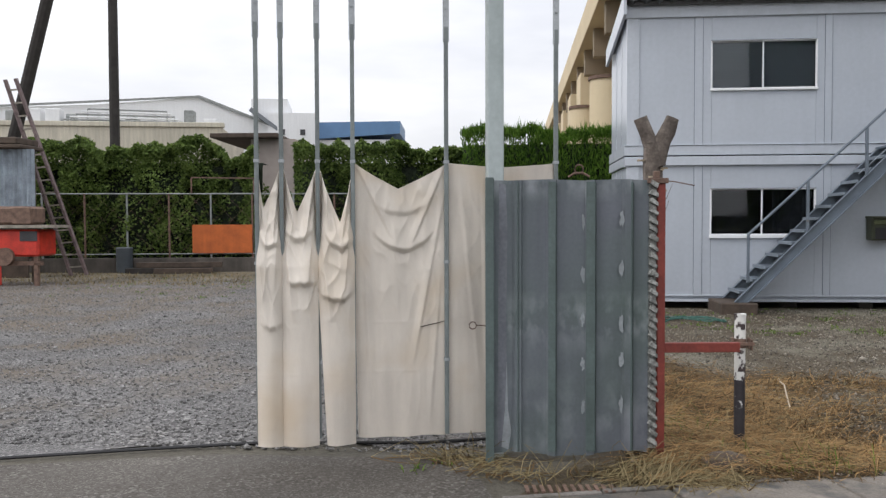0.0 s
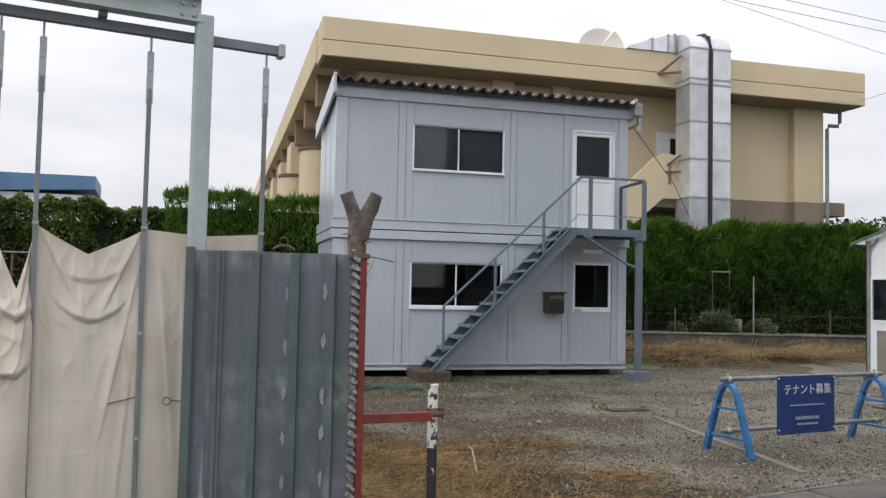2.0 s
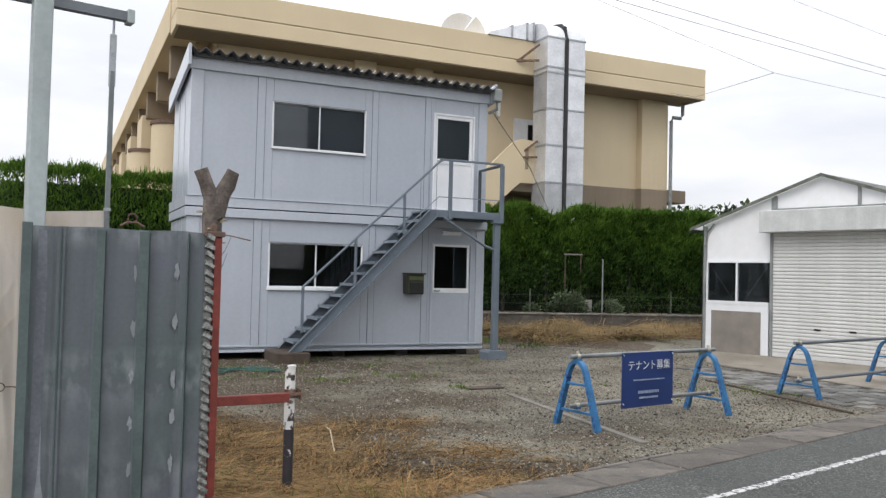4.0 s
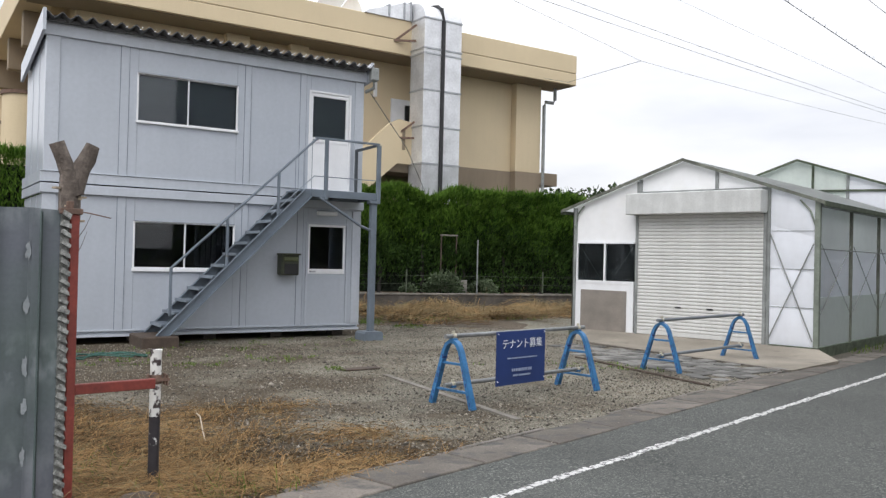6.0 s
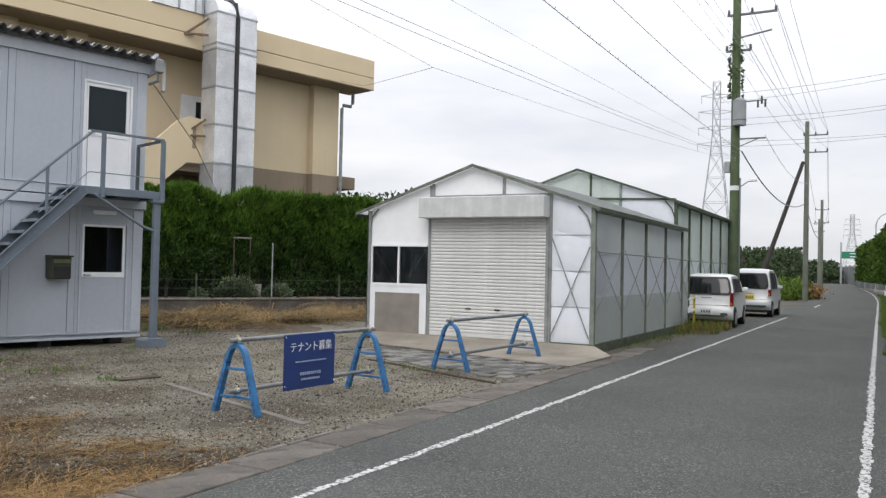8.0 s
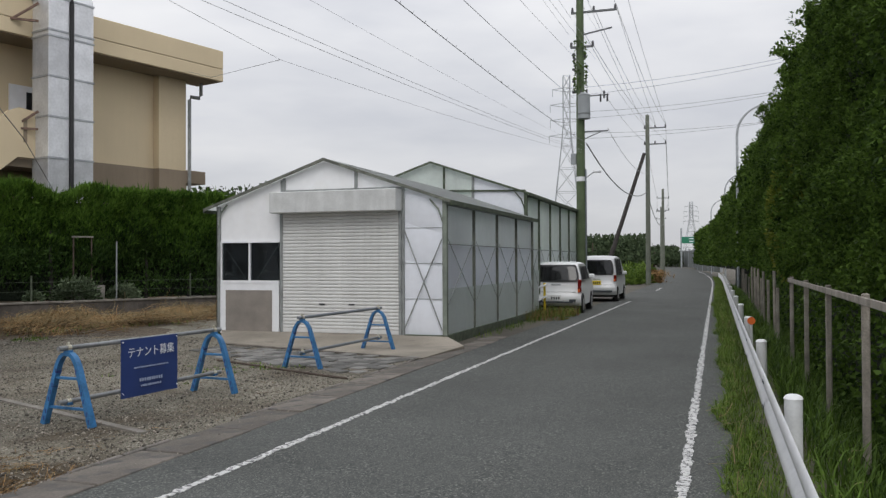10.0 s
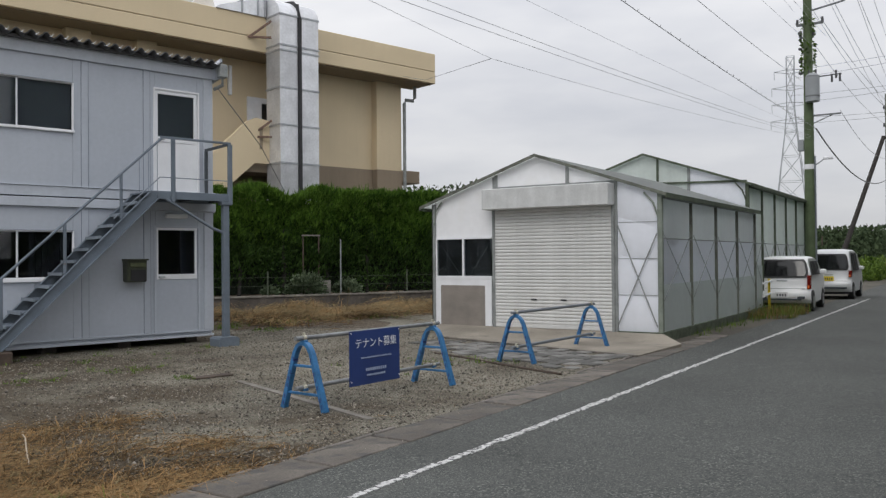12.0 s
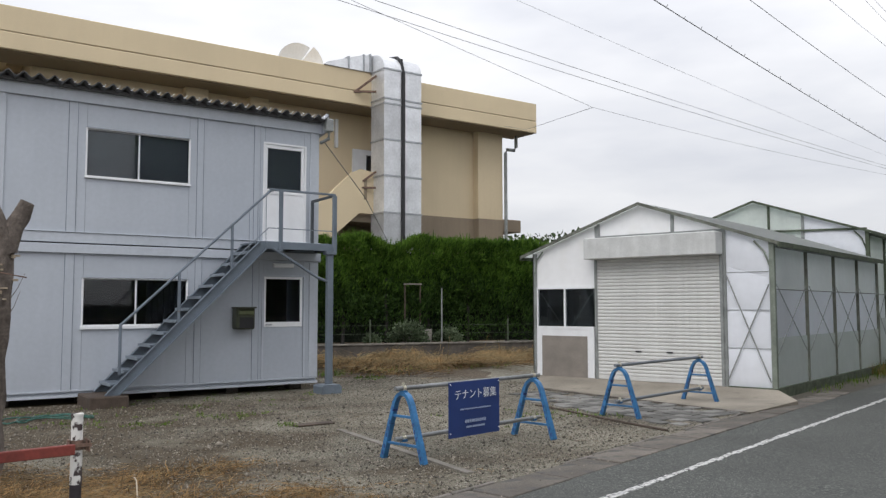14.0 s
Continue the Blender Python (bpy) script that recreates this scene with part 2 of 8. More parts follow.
def film_mat(name, col, trans=0.35, look_=(0.12, 1.1, 9, 0.35, 0.03, 0.12), stains=None):
    """Cloudy plastic film stretched on a frame."""
    m = mat(name, col, 0.55, var=look_[0], scale=look_[1], fine=look_[2], bump=look_[3], depth=look_[4], streak=look_[5], spots=stains)
    n, l = m.node_tree.nodes, m.node_tree.links
    b = n["Principled BSDF"]
    tr = n.new("ShaderNodeBsdfTranslucent")
    tr.inputs["Color"].default_value = (*col, 1)
    mx = n.new("ShaderNodeMixShader")
    mx.inputs[0].default_value = trans
    l.new(b.outputs[0], mx.inputs[1])
    l.new(tr.outputs[0], mx.inputs[2])
    l.new(mx.outputs[0], n["Material Output"].inputs["Surface"])
    return m


M = dict(
    soil=mat("soil", (0.10, 0.09, 0.07), 0.95, var=0.35, scale=0.4, fine=25, bump=0.6, depth=0.03),
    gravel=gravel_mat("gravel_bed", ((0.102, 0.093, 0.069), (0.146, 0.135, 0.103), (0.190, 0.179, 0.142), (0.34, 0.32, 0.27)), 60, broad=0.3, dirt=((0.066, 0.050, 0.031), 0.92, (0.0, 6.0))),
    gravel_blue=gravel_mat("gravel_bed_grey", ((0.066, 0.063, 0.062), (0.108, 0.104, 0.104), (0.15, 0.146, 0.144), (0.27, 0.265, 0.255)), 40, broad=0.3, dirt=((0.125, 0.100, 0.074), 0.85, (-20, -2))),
    stone=mat("loose_stones", (0.150, 0.146, 0.143), 0.9, var=0.2, island=(0.7, 1.8), bump=0.2),
    stone_brown=mat("loose_brown_stones", (0.130, 0.116, 0.096), 0.9, var=0.2, island=(0.6, 2.3), bump=0.2),
    asphalt=gravel_mat("asphalt", ((0.040, 0.044, 0.0415), (0.063, 0.068, 0.064), (0.086, 0.090, 0.084), (0.18, 0.18, 0.168)), 75, 0.35, 0.005, 0.16, 1.6, 0.85),
    apron=gravel_mat("worn_paving", ((0.060, 0.053, 0.046), (0.084, 0.075, 0.066), (0.105, 0.095, 0.084), (0.17, 0.16, 0.145)), 60, 0.3, 0.005, 0.35, 1.8, 0.9),
    concrete=mat("concrete", (0.25, 0.235, 0.21), 0.9, var=0.25, scale=1.3, fine=70, bump=0.3, rnd=0.15),
    gutter=mat("gutter_concrete", (0.145, 0.128, 0.110), 0.92, var=0.34, scale=2.2, fine=60, bump=0.5, rnd=0.2, spots=(4, 0.5, (0.072, 0.070, 0.066), 0.12)),
    pale_strip=mat("pale_concrete_strip", (0.20, 0.185, 0.16), 0.9, var=0.35, scale=4, fine=60, bump=0.3, spots=(3, 0.52, (0.11, 0.095, 0.075), 0.2)),
    kerb=mat("kerb_edge", (0.17, 0.155, 0.14), 0.92, var=0.35, scale=3, fine=60, bump=0.4, spots=(6, 0.55, (0.09, 0.085, 0.07), 0.1)),
    line=mat("road_paint", (0.56, 0.56, 0.55), 0.7, var=0.12, scale=4, fine=90, bump=0.3, spots=(26, 0.53, (0.15, 0.15, 0.15))),
    panel=mat("steel_panel", (0.445, 0.48, 0.535), 0.25, var=0.05, scale=0.8, fine=14, bump=0.03, streak=0.03),
    panel_trim=mat("steel_trim", (0.49, 0.525, 0.58), 0.25, var=0.06, scale=1.5, fine=20, bump=0.05, streak=0.05),
    white_frame=mat("white_frame", (0.80, 0.81, 0.83), 0.4, var=0.06, bump=0.03),
    # dim shed interior put into a dark backing colour
    window_dark=mat("dim_room_backing", (0.055, 0.058, 0.055), 0.8, var=0.25, scale=2, bump=0),
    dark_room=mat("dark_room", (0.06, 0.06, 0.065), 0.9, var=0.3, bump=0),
    blind_up=mat("grey_blind", (0.33, 0.345, 0.36), 0.8, var=0.1, scale=2, bump=0),
    blind_low=mat("grey_screen", (0.30, 0.31, 0.33), 0.8, var=0.1, scale=2, bump=0),
    shed_roof=film_mat("grey_roof_sheet", (0.70, 0.72, 0.71), 0.8, (0.2, 1.5, 12, 0.2, 0.02, 0.1)),
    blind=mat("blind", (0.16, 0.165, 0.17), 0.8, var=0.1, bump=0),
    olive=mat("olive_paint", (0.045, 0.052, 0.030), 0.5, var=0.2, scale=6, bump=0.06),
    olive_pale=mat("faded_olive_paint", (0.10, 0.115, 0.055), 0.45, var=0.2, scale=6, bump=0.06),
    # darker copy of the stair paint for shaded members; also dark metal and trim
    stair_dark=mat("shaded_stair_and_dark_trim", (0.05, 0.06, 0.07), 0.6, var=0.2, scale=3, fine=40, bump=0.1),
    stair_worn=mat("worn_stair_paint", (0.21, 0.245, 0.285), 0.5, var=0.2, scale=4, fine=40, bump=0.1),
    stair=mat("stair_paint", (0.135, 0.165, 0.20), 0.5, var=0.16, scale=3, fine=40, bump=0.1, spots=(7, 0.72, (0.14, 0.13, 0.12))),
    roof_sheet=mat("roof_sheet", (0.085, 0.085, 0.085), 0.5, var=0.3, scale=2, bump=0.1),
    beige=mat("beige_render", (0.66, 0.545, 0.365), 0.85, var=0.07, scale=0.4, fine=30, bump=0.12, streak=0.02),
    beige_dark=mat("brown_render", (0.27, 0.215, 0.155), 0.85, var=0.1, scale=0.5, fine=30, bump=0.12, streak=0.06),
    duct=mat("galvanised_duct", (0.66, 0.67, 0.69), 0.42, 0.55, var=0.14, scale=1.6, fine=12, bump=0.18, depth=0.02, rnd=0.12),
    black=mat("black_rubber", (0.018, 0.018, 0.02), 0.6, var=0.3, bump=0.1),
    pipe_steel=mat("scaffold_pipe", (0.24, 0.25, 0.255), 0.5, 0.35, var=0.3, scale=6, fine=60, bump=0.08),
    galv=mat("galvanised_steel", (0.40, 0.42, 0.44), 0.5, 0.5, var=0.2, scale=5, fine=60, bump=0.08),
    grey_post=mat("grey_green_paint", (0.40, 0.45, 0.45), 0.5, var=0.12, scale=2.5, fine=30, bump=0.08, streak=0.1),
    grey_beam=mat("grey_beam_paint", (0.17, 0.19, 0.21), 0.5, var=0.15, scale=2.5, fine=30, bump=0.08),
    canvas=film_mat("canvas", (0.77, 0.702, 0.622), 0.12, (0.13, 1.6, 260, 0.15, 0.003, 0.2), (1.9, 0.5, (0.62, 0.50, 0.36), 0.3)),
    pole_paint=mat("hanging_pole_paint", (0.20, 0.225, 0.225), 0.5, var=0.2, scale=4, fine=40, bump=0.08, streak=0.2),
    sheet=sheet_mat("painted_sheet"),
    sheet_green=mat("sheet_edge_green", (0.098, 0.130, 0.127), 0.5, var=0.2, scale=4, fine=40, bump=0.08, streak=0.15),
    sheet_seam=mat("sheet_seam", (0.05, 0.07, 0.065), 0.7, var=0.2, bump=0.05),
    lilac=mat("lilac_stain", (0.165, 0.175, 0.20), 0.65, var=0.25, scale=5, bump=0.05, streak=0.25),
    chalk=mat("worn_patch", (0.27, 0.29, 0.305), 0.7, var=0.2, scale=9, bump=0.05, spots=(40, 0.52, (0.24, 0.27, 0.28), 0.1)),
    tooth=mat("toothed_strip", (0.27, 0.275, 0.26), 0.7, 0.1, var=0.6, scale=22, fine=90, bump=0.2),
    red_oxide=mat("red_oxide_paint", (0.19, 0.034, 0.024), 0.6, var=0.25, scale=6, fine=50, bump=0.15, spots=(14, 0.68, (0.12, 0.05, 0.035))),
    ladder=mat("faded_ladder_paint", (0.17, 0.125, 0.125), 0.8, var=0.35, scale=8, fine=60, bump=0.25, spots=(9, 0.6, (0.24, 0.20, 0.19), 0.1)),
    rusty=mat("rusty_steel", (0.16, 0.10, 0.075), 0.8, var=0.4, scale=8, fine=60, bump=0.3),
    post_paint=mat("flaking_white", (0.05, 0.035, 0.035), 0.65, var=0.2, scale=9, bump=0.15, spots=(13, 0.42, (0.70, 0.69, 0.66))),
    post_black=mat("flaking_black", (0.028, 0.024, 0.028), 0.65, var=0.2, scale=9, bump=0.15, spots=(15, 0.63, (0.66, 0.65, 0.63))),
    bark=mat("bark", (0.10, 0.082, 0.07), 0.95, var=0.4, scale=9, fine=38, bump=0.7, depth=0.02, col2=(0.21, 0.175, 0.15), streak=0.5),
    wood=mat("weathered_wood", (0.30, 0.27, 0.23), 0.9, var=0.3, scale=5, fine=60, bump=0.3, streak=0.25),
    dark_wood=mat("dark_wood", (0.075, 0.055, 0.042), 0.9, var=0.3, scale=5, bump=0.3),
    tar_wood=mat("tarred_wood", (0.035, 0.031, 0.028), 0.9, var=0.3, scale=5, bump=0.3),
    blue_plastic=mat("blue_paint", (0.035, 0.155, 0.34), 0.45, var=0.3, scale=7, fine=50, bump=0.08, streak=0.06),
    navy=mat("navy_banner", (0.02, 0.045, 0.17), 0.5, var=0.07, scale=4, bump=0.05),
    letter=mat("white_print", (0.72, 0.75, 0.8), 0.6, var=0.04, bump=0),
    letter_dim=mat("pale_blue_print", (0.30, 0.36, 0.52), 0.6, var=0.1, bump=0),
    clamp=mat("zinc_clamp", (0.60, 0.57, 0.47), 0.45, 0.5, var=0.3, scale=20, bump=0.1),
    film=film_mat("white_film", (0.87, 0.875, 0.885), 0.05, (0.04, 1.1, 7, 0.10, 0.02, 0.015), (0.9, 0.6, (0.79, 0.78, 0.745), 0.25)),
    film_front=film_mat("pale_blue_film", (0.83, 0.855, 0.91), 0.1, (0.05, 1.1, 7, 0.12, 0.02, 0.02)),
    film_side=film_mat("bluish_film", (0.92, 0.94, 0.985), 0.72, (0.05, 1.1, 7, 0.12, 0.02, 0.03)),
    film_grey=film_mat("grey_film", (0.88, 0.905, 0.91), 0.66, (0.10, 1.1, 7, 0.12, 0.02, 0.08)),
    film_low=film_mat("grey_green_film", (0.66, 0.71, 0.695), 0.4, (0.08, 1.1, 7, 0.12, 0.02, 0.05)),
    film_green=film_mat("greenish_film", (0.84, 0.89, 0.86), 0.45, (0.12, 1.1, 9, 0.3, 0.03, 0.08)),
    hut_frame=mat("hut_frame", (0.27, 0.285, 0.28), 0.6, 0.2, var=0.25, scale=5, bump=0.12, spots=(6, 0.7, (0.16, 0.15, 0.13))),
    hut_green=mat("hut_post_green", (0.22, 0.25, 0.21), 0.7, var=0.3, scale=5, fine=50, bump=0.15, streak=0.2),
    moss=mat("mossy_edge", (0.085, 0.105, 0.07), 0.9, var=0.4, scale=6, bump=0.4),
    shutter=mat("shutter_slats", (0.66, 0.66, 0.645), 0.5, var=0.07, scale=2, bump=0.05, streak=0.08),
    shutter_box=mat("shutter_box", (0.60, 0.61, 0.60), 0.5, var=0.12, scale=3, bump=0.06, streak=0.14),
    dark_concrete=mat("stained_concrete", (0.095, 0.083, 0.072), 0.95, var=0.35, scale=2, fine=50, bump=0.4, streak=0.3),
    ramp=mat("ramp_concrete", (0.285, 0.255, 0.21), 0.92, var=0.28, scale=1.1, fine=60, bump=0.3, spots=(3, 0.6, (0.15, 0.135, 0.115), 0.15)),
    paver=mat("worn_paver", (0.165, 0.162, 0.152), 0.92, var=0.2, scale=3, fine=60, bump=0.4, rnd=0.35),
    board=mat("grey_board", (0.24, 0.215, 0.19), 0.9, var=0.15, scale=3, bump=0.2),
    car_paint=mat("white_car_paint", (0.80, 0.81, 0.815), 0.25, var=0.03, bump=0),
    van_paint=mat("silver_car_paint", (0.66, 0.67, 0.685), 0.28, 0.1, var=0.04, bump=0),
    tyre=mat("tyre", (0.02, 0.02, 0.02), 0.85, bump=0.2),
    rim=mat("wheel_rim", (0.45, 0.45, 0.46), 0.35, 0.7, bump=0),
    tail=mat("tail_lamp", (0.17, 0.012, 0.010), 0.2, var=0.1, bump=0),
    plate_white=mat("plate_white", (0.7, 0.7, 0.7), 0.5, var=0.05, bump=0),
    plate_yellow=mat("plate_yellow", (0.72, 0.55, 0.03), 0.5, var=0.05, bump=0),
    rail_white=mat("guard_rail_white", (0.72, 0.73, 0.745), 0.4, var=0.08, scale=3, fine=30, bump=0.04, streak=0.05),
    cap=mat("post_cap", (0.60, 0.61, 0.61), 0.4, var=0.1, bump=0.05),
    orange=mat("orange_reflector", (0.78, 0.16, 0.02), 0.3, var=0.15, bump=0),
    orange_board=mat("orange_board", (0.50, 0.12, 0.025), 0.7, var=0.2, scale=3, bump=0.1, streak=0.2),
    red_machine=mat("red_machine_paint", (0.52, 0.035, 0.02), 0.5, var=0.25, scale=5, bump=0.1),
    steel_blue=mat("corrugated_zinc", (0.30, 0.35, 0.40), 0.5, 0.3, var=0.3, scale=3, bump=0.1, streak=0.35),
    pole_c=mat("pole_concrete", (0.17, 0.185, 0.15), 0.9, var=0.2, scale=1.5, fine=40, bump=0.2, streak=0.15),
    pole_moss=mat("pole_mossy", (0.10, 0.135, 0.07), 0.9, var=0.25, scale=2, fine=40, bump=0.2, streak=0.15),
    cable=mat("cable", (0.20, 0.205, 0.21), 0.6, bump=0),
    wire=mat("wire", (0.40, 0.41, 0.42), 0.6, bump=0),
    fungus=mat("bracket_fungus", (0.36, 0.30, 0.22), 0.9, var=0.3, scale=20, bump=0.3),
    cable_far=mat("far_cable", (0.16, 0.17, 0.18), 0.6, bump=0),
    arm_steel=mat("crossarm_steel", (0.16, 0.17, 0.175), 0.6, 0.2, var=0.2, bump=0.05),
    insulator=mat("dark_insulator", (0.06, 0.06, 0.065), 0.35, var=0.2, bump=0),
    trans=mat("transformer_paint", (0.30, 0.32, 0.33), 0.5, var=0.1, bump=0.05),
    tower=mat("tower_steel", (0.42, 0.44, 0.46), 0.6, 0.2, bump=0),
    white_wall=mat("white_cladding", (0.72, 0.73, 0.745), 0.7, var=0.06, scale=0.3, fine=10, bump=0.05, streak=0.06),
    cream_wall=mat("cream_concrete", (0.55, 0.51, 0.42), 0.9, var=0.15, scale=0.4, fine=20, bump=0.1, streak=0.25),
    blue_roof=mat("blue_roof", (0.10, 0.20, 0.36), 0.5, var=0.1, scale=1, bump=0.1),
    brown_wall=mat("taupe_wall", (0.38, 0.33, 0.30), 0.9, var=0.1, bump=0.1),
    far_wall=mat("noise_barrier", (0.17, 0.185, 0.18), 0.8, var=0.15, scale=0.3, bump=0.1, streak=0.15),
    hose=mat("dull_green_hose", (0.015, 0.085, 0.065), 0.5, var=0.2, bump=0.05),
    green_sign=mat("green_sign", (0.02, 0.20, 0.11), 0.5, var=0.1, bump=0),
    # near-black: the deep shade inside hedges, put into a colour
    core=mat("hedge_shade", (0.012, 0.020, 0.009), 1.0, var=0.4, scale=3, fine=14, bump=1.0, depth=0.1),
    conifer=leaf_mat("conifer_sprays", (0.014, 0.046, 0.008), (0.165, 0.295, 0.045), 0.32),
    # darker copy of the conifer leaves for the shaded lower hedge
    conifer_shaded=leaf_mat("shaded_conifer_sprays", (0.010, 0.028, 0.008), (0.075, 0.135, 0.032), 0.25),
    vine=leaf_mat("vine_leaves", (0.020, 0.042, 0.012), (0.215, 0.30, 0.08), 0.3),
    tallhedge=leaf_mat("tall_hedge_leaves", (0.010, 0.027, 0.006), (0.135, 0.225, 0.038), 0.3),
    yellow_leaf=leaf_mat("yellow_green_leaves", (0.04, 0.07, 0.01), (0.24, 0.26, 0.04), 0.3),
    grass=leaf_mat("grass_blades", (0.025, 0.06, 0.010), (0.185, 0.27, 0.05), 0.25, 0.7),
    straw=leaf_mat("dry_straw", (0.05, 0.029, 0.014), (0.44, 0.275, 0.125), 0.1, 0.9),
    pale_leaf=leaf_mat("silvery_leaves", (0.05, 0.075, 0.04), (0.22, 0.28, 0.17), 0.3),
    straw_dark=leaf_mat("rotting_straw", (0.030, 0.021, 0.012), (0.17, 0.11, 0.055), 0.1, 0.9),
    straw_pale=leaf_mat("pale_straw", (0.06, 0.048, 0.024), (0.33, 0.265, 0.145), 0.15, 0.85),
    dirt=gravel_mat("brown_dirt", ((0.03, 0.022, 0.015), (0.072, 0.054, 0.037), (0.10, 0.08, 0.058), (0.16, 0.14, 0.11)), 40, broad=0.4),
    dirt_pale=gravel_mat("pale_dirt", ((0.075, 0.062, 0.042), (0.12, 0.10, 0.07), (0.15, 0.13, 0.095), (0.22, 0.20, 0.16)), 30, broad=0.45),
    stick=mat("bleached_stick", (0.42, 0.35, 0.26), 0.8, var=0.2, scale=20, bump=0.2),
    woods=leaf_mat("far_leaves", (0.025, 0.04, 0.02), (0.08, 0.11, 0.055), 0.1, 0.9),
    car_glass=mat("black_car_glass", (0.012, 0.013, 0.014), 0.07, var=0.1, bump=0),
    wall_post=mat("stained_frame_paint", (0.16, 0.17, 0.14), 0.75, var=0.35, scale=4, fine=40, bump=0.15, streak=0.35, spots=(5, 0.6, (0.055, 0.05, 0.035), 0.15)),
    glass=glass_mat("window_glass", (0.75, 0.78, 0.8)),
    glass_dark=glass_mat("smoked_glass", (0.25, 0.27, 0.28)),
)

# ---- shapes ----


def box(bm, x0, y0, z0, x1, y1, z1, bevel=0.0):
    x0, x1, y0, y1, z0, z1 = min(x0, x1), max(x0, x1), min(y0, y1), max(y0, y1), min(z0, z1), max(z0, z1)
    v = [bm.verts.new(p) for p in ((x0, y0, z0), (x1, y0, z0), (x1, y1, z0), (x0, y1, z0), (x0, y0, z1), (x1, y0, z1), (x1, y1, z1), (x0, y1, z1))]
    f = [bm.faces.new([v[i] for i in q]) for q in ((3, 2, 1, 0), (4, 5, 6, 7), (0, 1, 5, 4), (1, 2, 6, 5), (2, 3, 7, 6), (3, 0, 4, 7))]
    if bevel:
        edges = list({e for face in f for e in face.edges})
        bmesh.ops.bevel(bm, geom=edges, offset=bevel, segments=1, affect="EDGES")
    return bm


def tube(bm, pts, r, n=8, r_end=None, caps=True):
    """A round bar along points; r_end makes it taper."""
    pts = [Vector(p) for p in pts]
    rings = []
    for i, p in enumerate(pts):
        d = (pts[min(i + 1, len(pts) - 1)] - pts[max(i - 1, 0)]).normalized()
        a = d.cross(Vector((0, 0, 1)) if abs(d.z) < 0.95 else Vector((1, 0, 0))).normalized()
        b = d.cross(a)
        k = r if r_end is None else r + (r_end - r) * i / (len(pts) - 1)
        rings.append([bm.verts.new(p + k * (math.cos(2 * math.pi * j / n) * a + math.sin(2 * math.pi * j / n) * b)) for j in range(n)])
    for a, b in zip(rings, rings[1:]):
        for j in range(n):
            bm.faces.new((a[j], b[j], b[(j + 1) % n], a[(j + 1) % n]))
    if caps:
        bm.faces.new(rings[0])
        bm.faces.new(rings[-1][::-1])
    return bm


def prism(bm, outline, axis, a, b):
    """A flat outline of pairs, drawn out along an axis from a to b."""
    def put(p, h):
        p = list(p)
        p.insert("xyz".index(axis), h)
        return bm.verts.new(p)
    lo, hi = [put(p, a) for p in outline], [put(p, b) for p in outline]
    k = len(outline)
    for i in range(k):
        bm.faces.new((lo[i], lo[(i + 1) % k], hi[(i + 1) % k], hi[i]))
    bm.faces.new(lo[::-1])
    bm.faces.new(hi)
    bmesh.ops.recalc_face_normals(bm, faces=bm.faces)
    return bm


def bar(bm, p, q, w, h):
    """A square bar from p to q."""
    p, q = Vector(p), Vector(q)
    d = (q - p).normalized()
    a = d.cross(Vector((0, 0, 1)) if abs(d.z) < 0.95 else Vector((0, 1, 0))).normalized()
    b = a.cross(d)
    c = [[bm.verts.new(e + s * a * w / 2 + t * b * h / 2) for s, t in ((-1, -1), (1, -1), (1, 1), (-1, 1))] for e in (p, q)]
    for j in range(4):
        bm.faces.new((c[0][j], c[0][(j + 1) % 4], c[1][(j + 1) % 4], c[1][j]))
    bm.faces.new(c[0][::-1])
    bm.faces.new(c[1])
    bmesh.ops.recalc_face_normals(bm, faces=bm.faces)
    return bm


def sheet_grid(bm, fn, nu, nv, thick=0.0):
    """A bent sheet: fn(u, v) for u, v from 0 to 1."""
    g = [[bm.verts.new(fn(i / nu, j / nv)) for i in range(nu + 1)] for j in range(nv + 1)]
    faces = [bm.faces.new((g[j][i], g[j][i + 1], g[j + 1][i + 1], g[j + 1][i])) for j in range(nv) for i in range(nu)]
    if thick:
        bm.normal_update()
        bmesh.ops.solidify(bm, geom=faces, thickness=thick)
        bmesh.ops.recalc_face_normals(bm, faces=bm.faces)
    return bm


def finish(me, material, smooth=35):
    me.materials.append(material)
    if smooth:
        me.polygons.foreach_set("use_smooth", [True] * len(me.polygons))
        me.set_sharp_from_angle(angle=radians(smooth))
    return me


def part(name, bm, material, parent=None, label="", smooth=35):
    """Links a bmesh as one mesh object under a thing or a part."""
    me = bpy.data.meshes.new(name)
    bm.to_mesh(me)
    bm.free()
    ob = new(name, finish(me, material, smooth))
    ob.parent = parent
    return tagged(ob, label)


def thing(name, label, category, at=None, group="", kind=""):
    ob = new(name)
    if at is not None:
        ob.matrix_basis = at
    return tagged(ob, label, category, group, kind)


def raw(name, verts, faces, material, parent=None, label="", smooth=0):
    me = bpy.data.meshes.new(name)
    me.from_pydata(verts, [], faces)
    ob = new(name, finish(me, material, smooth))
    ob.parent = parent
    return tagged(ob, label)


def B():
    return bmesh.new()


